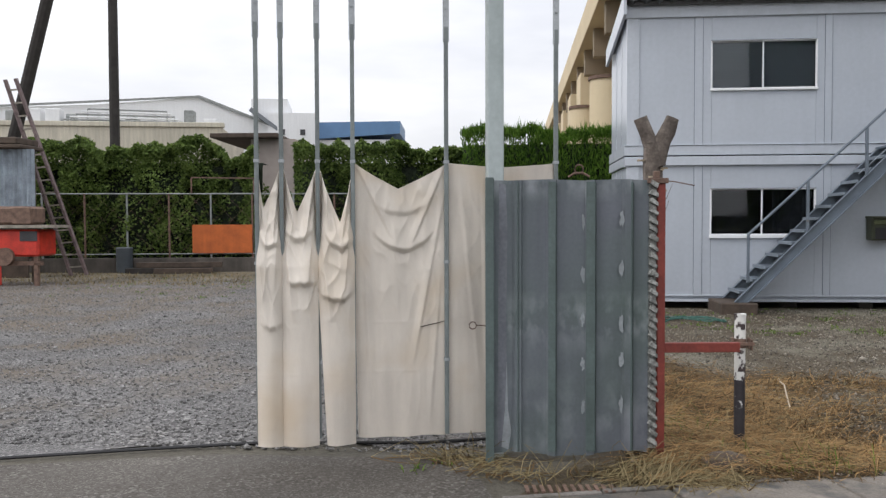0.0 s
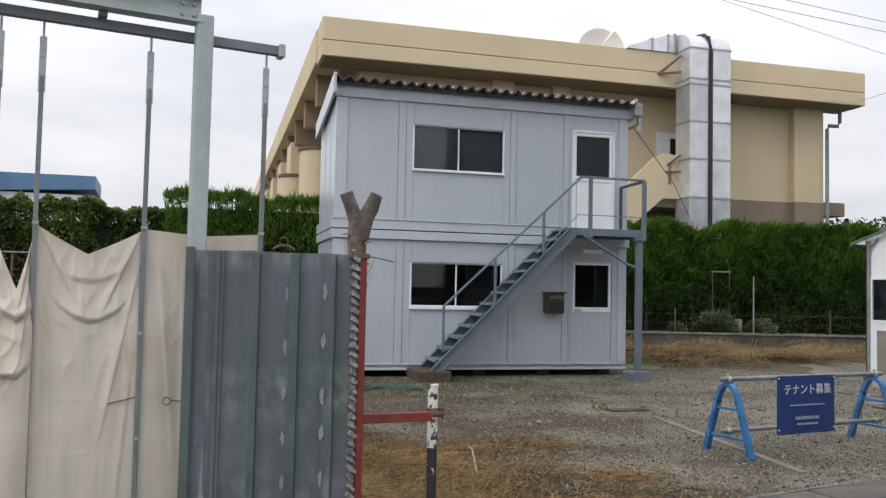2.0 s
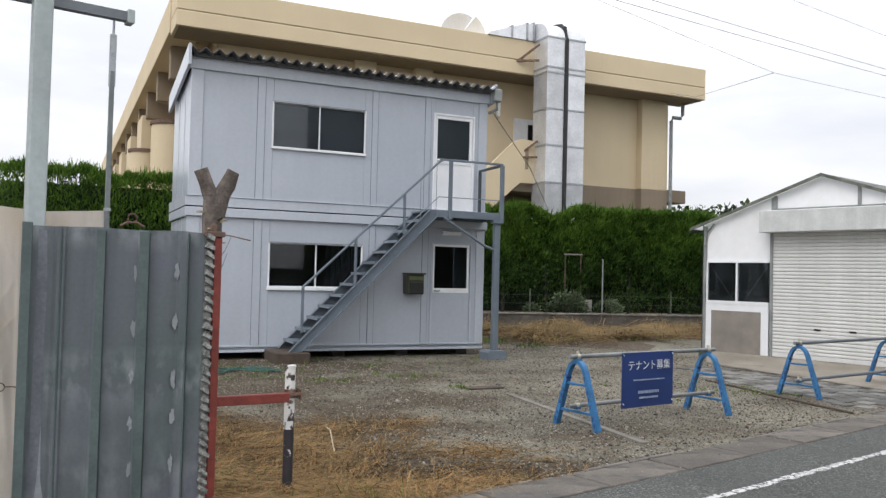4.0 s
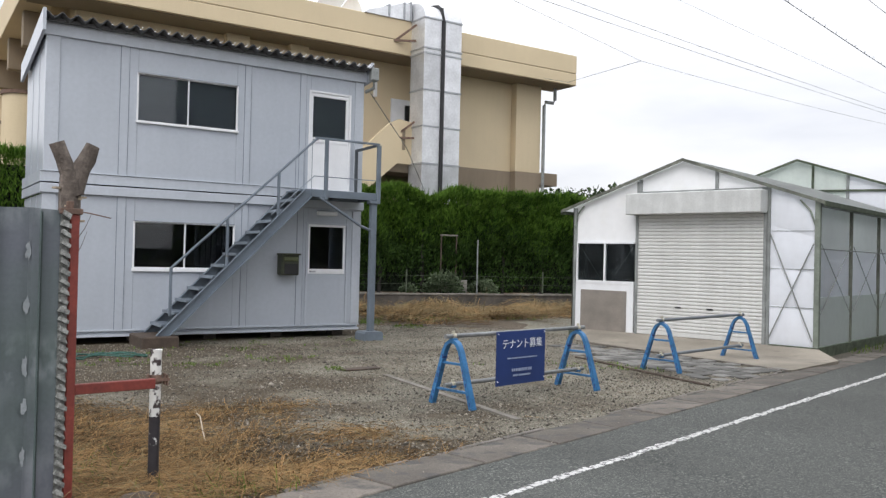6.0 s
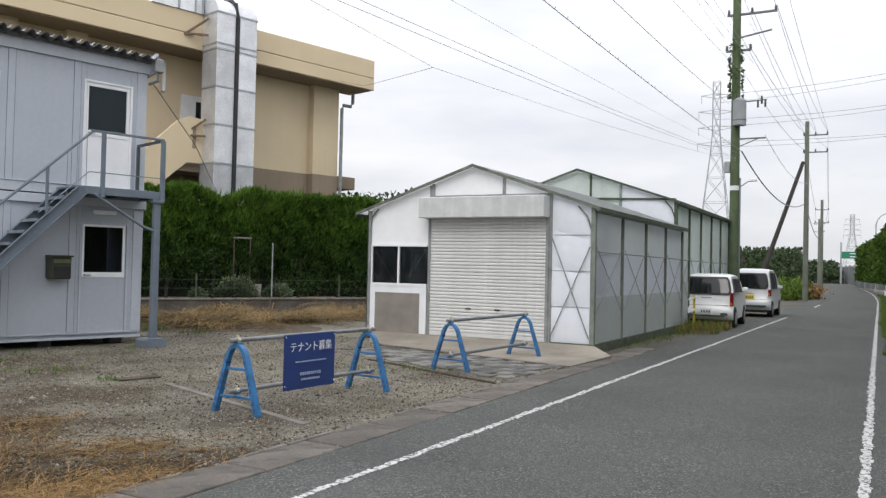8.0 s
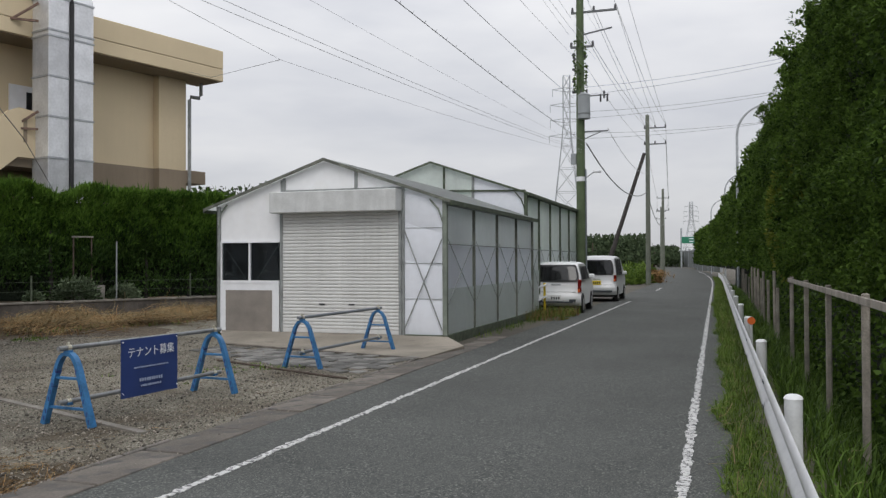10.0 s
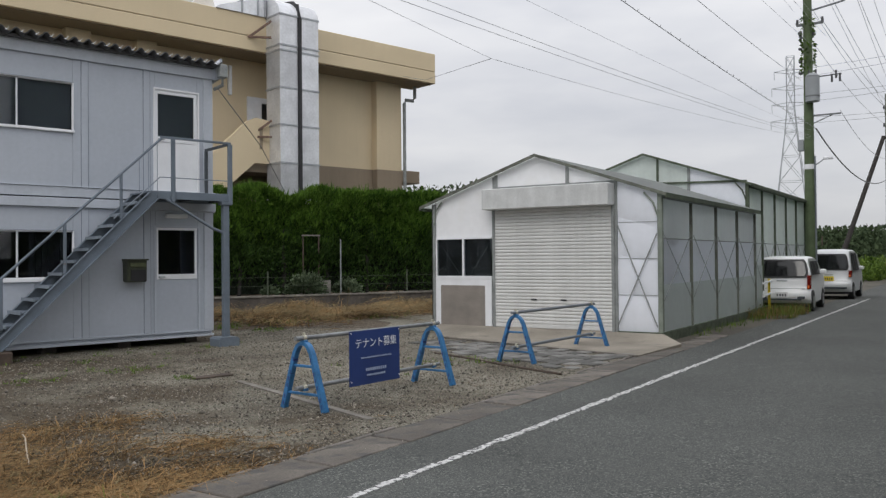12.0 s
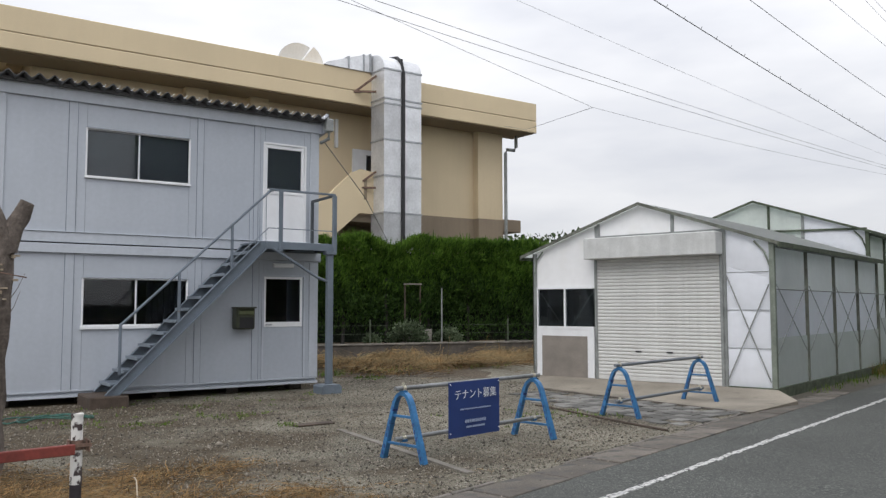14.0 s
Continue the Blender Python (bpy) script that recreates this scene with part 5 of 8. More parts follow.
shed("plastic_shed", "greenish plastic-clad shed with a taller roof", HUT @ pose(-0.75, 7.75, 0), 5.6, 8.6, 3.5, 4.45, 0.12, 5, True)

# ---- gate: post, beam, hanging poles, canvas curtain ----
GATE = pose(-0.12, 5.60, 0, 0, 0, 12)


def gate():
    th = thing("curtain_gate", "steel gate frame with hanging poles for a canvas curtain", "gate", GATE)
    part("gate_post", box(B(), -0.033, -0.15, -0.05, 0.075, -0.05, 3.36, 0.008), M["grey_post"], th, "pale grey-green square steel post", 0)
    # rolled beam: web and two flanges
    bm = B()
    for q in ((-4.5, -0.16, 3.30, -0.002, -0.04, 3.315), (-4.5, -0.16, 3.46, -0.002, -0.04, 3.475), (-4.5, -0.105, 3.315, -0.002, -0.095, 3.46)):
        box(bm, *q)
    beam = part("beam", bm, M["grey_post"], th, "grey painted steel beam", 0)
    for x, z in ((-0.05, 3.35), (-0.05, 3.42), (-0.12, 3.35), (-0.12, 3.42)):
        part("bolt", tube(B(), [(x, -0.106, z), (x, -0.125, z)], 0.012, 6), M["galv"], beam)
    bm = B()
    prism(bm, [(-0.03, 3.20), (0.03, 3.20), (0.03, 3.26), (-0.03, 3.26)], "x", -4.5, 0.56)
    part("track", bm, M["grey_beam"], th, "dark grey curtain track", 0)
    part("track_stop", box(B(), 0.54, -0.045, 3.185, 0.585, 0.045, 3.275, 0.004), M["grey_post"], th, smooth=0)
    for x in (-0.59, -1.9, -3.2):
        part("hanger", box(B(), x - 0.025, -0.09, 3.262, x + 0.025, 0.03, 3.298), M["grey_beam"], th, smooth=0)
    for i, x in enumerate((-1.54, -1.38, -1.145, -0.915, -0.29, 0.465)):
        bm = B()
        box(bm, x - 0.014, -0.014, 0.12, x + 0.014, 0.014, 2.86, 0.003)
        pole = part("hanging_pole", bm, M["pole_paint"], th, "thin grey square hanging pole", 0)
        bm = B()
        box(bm, x - 0.02, -0.012, 2.76, x + 0.02, 0.012, 3.10, 0.003)
        tube(bm, [(x, 0, 3.10), (x, 0, 3.2)], 0.008, 6)
        tube(bm, [(x, -0.02, 2.98), (x, 0.02, 2.98)], 0.01, 6)
        part("pole_hanger", bm, M["galv"], pole, smooth=0)
        for z in (0.62, 1.28, 1.95):
            part("pole_clip", box(B(), x - 0.018, -0.02, z, x + 0.018, 0.018, z + 0.02), M["galv"], pole, smooth=0)
    part("ring_bolt", tube(B(), [(-0.12 + 0.025 * math.cos(a * 0.7), -0.05, 0.86 + 0.025 * math.sin(a * 0.7)) for a in range(10)] + [(-0.06, -0.05, 0.86), (-0.02, -0.13, 0.86)], 0.004, 6), M["rusty"], th)
    return th


gate()


def curtain():
    """Canvas hung from pole to pole: V-shaped top edges, pockets of slack cloth folded over sharp lips, straight drop below."""
    th = thing("canvas_curtain", "off-white canvas curtain hanging slack from poles", "curtain", GATE)
    # each lip: height at the middle, rise to the sides, depth, reach above it, middle and half width along the panel
    spans = [
        (-1.545, -1.38, 0.30, 0.30, 0.035, 0.09, ((1.42, 0.02, 0.030, 0.10, 0.60, 0.5), (0.88, 0.05, 0.022, 0.16, 0.62, 0.5))),
        (-1.38, -1.145, 0.33, 0.42, 0.035, 0.085, ((1.46, 0.10, 0.030, 0.16, 0.45, 0.5), (1.165, 0.02, 0.040, 0.22, 0.55, 0.45))),
        (-1.145, -0.905, 0.40, 0.60, 0.04, 0.085, ((1.40, 0.10, 0.045, 0.18, 0.62, 0.45), (1.06, 0.06, 0.048, 0.20, 0.50, 0.5))),
        (-0.905, -0.285, 0.175, 0.47, 0.03, 0.115, ((1.62, 0.10, 0.014, 0.14, 0.50, 0.34), (1.375, 0.16, 0.030, 0.24, 0.52, 0.36))),
        (-0.285, 0.465, 0.03, 0.5, 0.012, 0.115, ()),
    ]
    for i, (x0, x1, sag, mid, bulge, zb, lips) in enumerate(spans):
        w = x1 - x0
        wide = w > 0.4
        pulls = {3: ((0.03, 1.93, 0.40, 1.45, 0.016), (0.97, 1.93, 0.62, 1.42, 0.018), (0.99, 1.80, 0.62, 0.60, 0.014), (0.93, 1.2, 0.80, 0.2, 0.010), (0.10, 1.3, 0.16, 0.2, 0.010)),
                 4: ((0.1, 1.93, 0.3, 0.4, 0.010), (0.32, 1.9, 0.36, 0.3, 0.008))}.get(i, ((0.08, 1.92, 0.32, 1.50, 0.030), (0.94, 1.92, 0.66, 1.45, 0.034), (0.90, 1.7, 0.72, 1.1, 0.018), (0.12, 1.4, 0.30, 0.9, 0.014)))

        def fn(u, v, x0=x0, w=w, sag=sag, mid=mid, bulge=bulge, zb=zb, lips=lips, i=i, wide=wide, pulls=pulls):
            c = math.sin(math.pi * u)
            k = u / mid if u < mid else (1 - u) / (1 - mid)
            z = zb + (1.955 - sag * k ** 0.85 - zb) * v + 0.012 * (1 - v) * noise.noise(Vector((u * w * 6, i * 2.0, 0.5)))
            d = 1 - v
            out = 0.018 - bulge * c ** 0.8 * (0.35 + 0.65 * min(1, d * 2.2))
            if not wide:
                # gathered cloth folds far back behind the poles
                low = max(0.0, min(1.0, (1.62 - z) / 0.35))
                out += 0.07 * (1 - c) ** 3 * (1 - low) - 0.055 * low
            for z0, rise, amp, reach, um, uw in lips:
                e = (u - um) / uw
                if abs(e) < 1:
                    q = z - (z0 + rise * e * e + 0.02 * noise.noise(Vector((u * 5, i * 3.0, z0))))
                    f = max(0.0, 1 - q / reach) ** 1.6 if q >= 0 else max(0.0, 1 + q / 0.03) ** 0.7
                    out -= amp * f * (1 - e * e) ** 0.8
            # pulls that run from the upper corners down into the slack
            for ua, za, ub, zb2, amp in pulls:
                t = (za - z) / (za - zb2)
                if 0 < t < 1:
                    e = (u - (ua + (ub - ua) * t)) * w
                    hw = (0.012, 0.045) if ua > 0.5 else (0.045, 0.012)
                    out -= amp * max(0.0, 1 - (e / hw[0] if e > 0 else -e / hw[1])) * math.sin(math.pi * t) ** 0.6
            n1 = noise.noise(Vector((u * w * 4 + i * 7, z * 1.6, 0.3)))
            n2 = noise.noise(Vector((u * w * 16 + i * 7, z * 5.0, 4.3)))
            soft = 0.3 + 0.7 * max(0.0, min(1.0, (z - 0.75) / 0.5))
            out += (0.016 * n1 + 0.004 * n2) * (soft if wide else 1.3 * soft) * min(1, c * 3)
            # sharp small wrinkles, mostly in the slack upper half
            r1 = (1 - abs(noise.noise(Vector((u * w * 8 - z * 3.0 + i * 4, z * 2.5 + u * w * 4, 8.1))))) ** 7
            r2 = (1 - abs(noise.noise(Vector((u * w * 10 + z * 4.0 + i * 4, z * 3.5 - u * w * 3, 3.7))))) ** 8
            out -= (0.010 * r1 + 0.008 * r2) * (0.7 * soft if wide else 1.4 * (soft - 0.2)) * min(1, c * 3) * (0.5 if i == 4 else 1.0)
            # two pressed creases from the bolt
            for zc in (0.86 + 0.01 * i, 0.56):
                out -= 0.002 * max(0.0, 1 - abs(z - zc) / 0.01)
            x = x0 + u * w
            if i == 2:
                # the third panel is drawn aside at its foot
                x += 0.05 * max(0.0, 1.1 - z) * (1 - u)
            elif i == 3:
                x += 0.02 * max(0.0, 1 - z) * (1 - u)
            return (x, out, z)

        bm = B()
        sheet_grid(bm, fn, 72 if wide else 40, 190, 0.003)
        part("canvas_panel", bm, M["canvas"], th, smooth=50)
        if i == 3:
            part("seam", tube(B(), [Vector(fn(0.70 + 0.27 * q / 8, 0.425)) - Vector((0, 0.006, 0)) for q in range(9)], 0.003, 5), M["dark_wood"], th)
    return th


curtain()


def green_sheet():
    """Ribbed painted steel sheet on a red-oxide frame with a toothed edge strip."""
    th = thing("steel_sheet_panel", "ribbed blue-green painted steel sheet, chalky and worn", "fence panel", pose(-0.117, 5.31, 0, 0, 0, 6.0))
    W, z0, z1 = 1.038, 0.05, 1.825
    prof = [(0, 0), (0.012, -0.03)]
    for c in (0.19, 0.41, 0.66, 0.90):
        prof += [(c - 0.035, 0.0), (c - 0.02, -0.022), (c + 0.02, -0.022), (c + 0.035, 0.0)]
    prof = [(0.0, 0.03), (0.0, -0.03), (0.03, -0.03), (0.035, 0.0)] + prof[2:] + [(W, 0.0)]
    bm = B()
    lo = [bm.verts.new((x, y, z0 + 0.02 * math.sin(x * 9))) for x, y in prof]
    hi = [bm.verts.new((x, y, z1 - 0.004 * math.sin(x * 13))) for x, y in prof]
    fs = [bm.faces.new((lo[i], lo[i + 1], hi[i + 1], hi[i])) for i in range(len(prof) - 1)]
    bm.normal_update()
    bmesh.ops.solidify(bm, geom=fs, thickness=0.003)
    sh = part("sheet", bm, M["sheet"], th, smooth=0)
    part("edge_trim", box(B(), -0.02, -0.05, -0.02, 0.035, -0.032, 1.84, 0.004), M["sheet_green"], th, "green painted edge angle", 0)
    for c, w in ((0.19, 0.008), (0.41, 0.05), (0.66, 0.06), (0.925, 0.012)):
        bm = B()
        prism(bm, [(c - w / 2, -0.0225), (c - w / 2 + 0.004, -0.0285), (c + w / 2 - 0.004, -0.0285), (c + w / 2, -0.0225)], "z", z0 + 0.02, z1 - 0.012)
        part("rib_cap", bm, M["sheet_green"], th, "dark green painted rib", 0)
        part("rib_groove", box(B(), c + w / 2 + 0.002, -0.0225, z0 + 0.02, c + w / 2 + 0.005, -0.006, z1 - 0.02), M["sheet_seam"], th, smooth=0)
    # a lilac faded band and a pale drip near the sheet's edge
    bm = B()
    prism(bm, [(0.062, z0 + 0.05), (0.10, z0 + 0.04), (0.12, z0 + 0.3), (0.118, 1.0), (0.125, 1.5), (0.115, z1 - 0.03), (0.072, z1 - 0.02), (0.066, 1.1)], "y", -0.0012, 0.0004)
    part("faded_band", bm, M["lilac"], sh, "lilac-grey faded band", 0)
    bm = B()
    prism(bm, [(0.085, 0.10), (0.13, 0.08), (0.15, 0.2), (0.128, 0.34), (0.12, 0.66), (0.108, 0.34)], "y", -0.002, 0.0005)
    part("drip", bm, M["chalk"], sh, "pale chalky drip", 0)
    rng = random.Random(8)
    for x, zs in ((0.615, (1.56, 1.22, 0.93, 0.63, 0.35)), (0.86, (1.58, 1.25, 0.90, 0.66, 0.38))):
        for z in zs:
            bm = B()
            pts = [(x + 0.015 * math.cos(a) * rng.uniform(0.4, 1.4), z + 0.05 * math.sin(a) * rng.uniform(0.6, 1.35)) for a in [q * 0.45 for q in range(14)]]
            f = bm.faces.new([bm.verts.new((p, -0.0012 if x < 0.7 else -0.0245, q)) for p, q in pts])
            bm.normal_update()
            bmesh.ops.solidify(bm, geom=[f], thickness=0.0015)
            part("worn_patch", bm, M["chalk"], sh, smooth=0)
    # toothed strip
    for i in range(30):
        z = 0.10 + i * 0.0575 + rng.uniform(-0.004, 0.004)
        bm = B()
        j = [rng.uniform(-0.007, 0.007) for _ in range(8)]
        prism(bm, [(W + 0.0 + j[0], z + 0.026 + j[1]), (W + 0.05 + j[2], z + j[3] * 0.5), (W + 0.052 + j[4], z + 0.024 + j[5] * 0.5), (W + 0.012 + j[6], z + 0.054 + j[7] * 0.5)], "y", -0.03 - 0.012 * (i % 2) + j[0], 0.02)
        part("tooth", bm, M["tooth"], th, smooth=0)
    part("tooth_backing", box(B(), W - 0.006, 0.004, 0.08, W + 0.053, 0.01, 1.81), M["tooth"], th, smooth=0)
    part("red_post", box(B(), W + 0.055, -0.02, -0.05, W + 0.105, 0.03, 1.80, 0.004), M["red_oxide"], th, "red-oxide painted angle post", 0)
    part("post_cap_bolt", box(box(B(), W - 0.01, -0.035, 1.80, W + 0.12, 0.03, 1.835, 0.004), W + 0.03, -0.02, 1.835, W + 0.07, 0.02, 1.88, 0.004), M["rusty"], th, smooth=0)
    part("tie_wire", tube(B(), [(W + 0.08, -0.02, 1.82), (W + 0.16, -0.03, 1.81), (W + 0.28, -0.05, 1.785)], 0.004, 5), M["rusty"], th)
    part("cross_bar", box(B(), W + 0.105, -0.01, 0.705, W + 0.60, 0.03, 0.768, 0.004), M["red_oxide"], th, "red-oxide cross bar", 0)
    for z in (0.4, 1.0, 1.6):
        part("back_rail", box(B(), 0.0, 0.03, z, W + 0.06, 0.07, z + 0.05), M["red_oxide"], th, smooth=0)
    bm = B()
    tube(bm, [(0.59 + 0.028 * math.cos(a * 0.65), 0.02, 1.895 + 0.028 * math.sin(a * 0.65)) for a in range(11)], 0.006, 6)
    tube(bm, [(0.52, 0.02, 1.845), (0.56, 0.02, 1.868), (0.62, 0.02, 1.868), (0.66, 0.02, 1.845)], 0.008, 6)
    part("ring_handle", bm, M["rusty"], th)
    return th


green_sheet()


def marker_post():
    th = thing("marker_post", "old steel pipe post with flaking black and white paint", "post", pose(1.55, 5.62, 0))
    part("upper_pipe", tube(B(), [(0, 0, 0.50), (0, 0, 0.66), (0, 0, 0.93)], 0.036, 16), M["post_paint"], th)
    part("lower_pipe", tube(B(), [(0, 0, -0.05), (0, 0, 0.25), (0, 0, 0.50)], 0.0355, 16), M["post_black"], th)
    part("cap", tube(B(), [(0, 0, 0.925), (0, 0, 0.94)], 0.039, 16), M["post_paint"], th)
    c = part("clamp", tube(B(), [(0, 0, 0.715), (0, 0, 0.775)], 0.043, 12), M["rusty"], th)
    for x, z in ((0.062, 0.70), (0.045, 0.71), (-0.06, 0.71)):
        part("clamp_bolt", box(B(), x, -0.05, z, x + 0.010, 0.0, z + 0.075, 0.003), M["rusty"], c, smooth=0)
    part("clamp_plate", box(B(), -0.07, -0.055, 0.735, 0.08, -0.045, 0.755), M["rusty"], c, smooth=0)
    return th


marker_post()


def stump():
    """A pollarded tree: leaning trunk that forks into two sawn limbs."""
    th = thing("pollarded_tree", "bare pollarded tree trunk with two sawn limbs", "tree stump", pose(1.55, 8.9, 0))

    def limb(bm, pts, r0, r1, n=14, seed=0):
        pts = [Vector(p) for p in pts]
        rings = []
        for i, p in enumerate(pts):
            d = (pts[min(i + 1, len(pts) - 1)] - pts[max(i - 1, 0)]).normalized()
            a = d.cross(Vector((0, 1, 0))).normalized()
            b = d.cross(a)
            r = r0 + (r1 - r0) * i / (len(pts) - 1)
            rings.append([bm.verts.new(p + r * (1 + 0.45 * noise.noise(Vector((math.cos(6.283 * j / n) * 1.5, math.sin(6.283 * j / n) * 1.5, p.z * 3 + seed)))) * (math.cos(6.283 * j / n) * a + math.sin(6.283 * j / n) * b)) for j in range(n)])
        for a, b in zip(rings, rings[1:]):
            for j in range(n):
                bm.faces.new((a[j], b[j], b[(j + 1) % n], a[(j + 1) % n]))
        bm.faces.new(rings[-1][::-1])
        return bm

    bm = B()
    limb(bm, [(-0.14 + 0.125 * q / 12 + 0.012 * math.sin(q), 0, 0.0 + 2.36 * q / 12 - 0.05) for q in range(13)], 0.14, 0.105)
    trunk = part("trunk", bm, M["bark"], th, smooth=60)
    bm = B()
    limb(bm, [(0.0, 0, 2.12), (-0.05, 0, 2.35), (-0.11, 0.0, 2.50), (-0.165, 0, 2.64)], 0.095, 0.07, seed=3)
    part("limb", bm, M["bark"], th, smooth=60)
    bm = B()
    limb(bm, [(0.0, 0, 2.15), (0.05, 0, 2.38), (0.11, 0.02, 2.50), (0.165, 0.02, 2.64)], 0.095, 0.075, seed=5)
    part("limb", bm, M["bark"], th, smooth=60)
    rng = random.Random(3)
    for i in range(2):
        z, a = rng.uniform(1.2, 2.5), rng.uniform(-1, 1)
        part("twig", tube(B(), [(0.02 + 0.1 * a, 0, z), (0.06 + 0.22 * a, -0.05, z + 0.12), (0.1 + 0.3 * a, -0.05, z + 0.26)], 0.005, 5, 0.002), M["bark"], th)
    for i in range(12):
        z, side = 1.62 + i * 0.05 + rng.uniform(-0.02, 0.02), rng.uniform(-1.0, 1.0)
        cx, cy, r = -0.045 + 0.12 * math.sin(side * 1.4), -0.11 * math.cos(side * 1.4), rng.uniform(0.02, 0.045)
        bm = B()
        prism(bm, [(cx + r * math.cos(q * 0.9) * rng.uniform(0.7, 1.2), cy + r * math.sin(q * 0.9) * rng.uniform(0.7, 1.2)) for q in range(7)], "z", z, z + rng.uniform(0.012, 0.03))
        part("bracket_fungus", bm, M["fungus"], th, "pale bracket fungus on the bark", 30)
    return th


stump()

# ---- barricades ----


def a_frame(name="barricade_frame"):
    """Blue A-shaped stand: two flat legs that meet in a round top, three rungs, feet."""
    th = thing("barricade_stand", "blue steel A-shaped barricade stand", "barricade", group="barricade stands")
    hw, zt, rr = 0.31, 0.70, 0.11
    path = [(-hw, 0.0), (-rr - 0.015, zt - rr)] + [(-rr * math.cos(q * math.pi / 8), zt - rr + rr * math.sin(q * math.pi / 8)) for q in range(1, 8)] + [(rr + 0.015, zt - rr), (hw, 0.0)]
    bm = B()
    rows = []
    for i, (y, z) in enumerate(path):
        a, b = path[max(i - 1, 0)], path[min(i + 1, len(path) - 1)]
        d = Vector((b[0] - a[0], b[1] - a[1])).normalized()
        nrm = Vector((-d.y, d.x))
        w = 0.019 + 0.009 * (1 - z / zt)
        rows.append([bm.verts.new((x, y + s * nrm.x * w, z + s * nrm.y * w)) for x, s in ((-0.032, -1), (0.032, -1), (0.032, 1), (-0.032, 1))])
    for a, b in zip(rows, rows[1:]):
        for j in range(4):
            bm.faces.new((a[j], b[j], b[(j + 1) % 4], a[(j + 1) % 4]))
    bm.faces.new(rows[0])
    bm.faces.new(rows[-1][::-1])
    bmesh.ops.recalc_face_normals(bm, faces=bm.faces)
    part("leg_bow", bm, M["blue_plastic"], th, smooth=30)
    for z in (0.17, 0.46):
        y = hw - (hw - rr) * z / (zt - rr)
        part("rung", box(B(), -0.016, -y, z - 0.013, 0.016, y, z + 0.013, 0.004), M["blue_plastic"], th, smooth=0)
    for z in (0.06, 0.13, 0.25, 0.32, 0.39, 0.53):
        for s in (-1, 1):
            y = s * (hw - (hw - rr) * z / (zt - rr))
            part("leg_slot", box(B(), -0.034, y - 0.009, z - 0.024, 0.034, y + 0.009, z + 0.024, 0.003), M["navy"], th, smooth=0)
    for z in (zt + 0.015, 0.21):
        part("pipe_saddle", box(B(), -0.03, -0.035, z - 0.01, 0.03, 0.035, z + 0.018, 0.004), M["blue_plastic"], th, smooth=0)
    return th


def pipe(a, b, z, label, dark=False):
    th = thing("barricade_pipe", label, "pipe", group="barricade pipes")
    a, b = Vector((*a, z)), Vector((*b, z))
    d = (b - a).normalized()
    part("tube", tube(B(), [a - d * 0.12, a.lerp(b, 0.5), b + d * 0.12], 0.0243, 12), M["grey_beam" if dark else "pipe_steel"], th)
    for p in (a, b):
        part("clamp", tube(B(), [p - d * 0.022, p + d * 0.022], 0.031, 10), M["clamp"], th)
        part("clamp_bolt", box(B(), p.x - 0.012, p.y - 0.012, z + 0.02, p.x + 0.012, p.y + 0.012, z + 0.055), M["clamp"], th, smooth=0)


def barricades():
    first = a_frame()
    spots = []
    for (ax, ay), (bx, by) in (((5.12, 7.365), (7.29, 7.765)), ((9.53, 8.395), (12.02, 8.90))):
        ang = math.degrees(math.atan2(by - ay, bx - ax))
        spots += [(ax, ay, ang), (bx, by, ang)]
    first.matrix_basis = pose(spots[0][0], spots[0][1], 0, 0, 0, spots[0][2])
    for x, y, a in spots[1:]:
        copy_thing(first, pose(x, y, 0, 0, 0, a))
    pipe(spots[0][:2], spots[1][:2], 0.755, "galvanised scaffold pipe resting across two stands")
    pipe(spots[0][:2], spots[1][:2], 0.235, "galvanised scaffold pipe low between two stands")
    pipe(spots[2][:2], spots[3][:2], 0.755, "dark scaffold pipe resting across two stands", True)
    pipe(spots[2][:2], spots[3][:2], 0.235, "dark scaffold pipe low between two stands", True)


barricades()


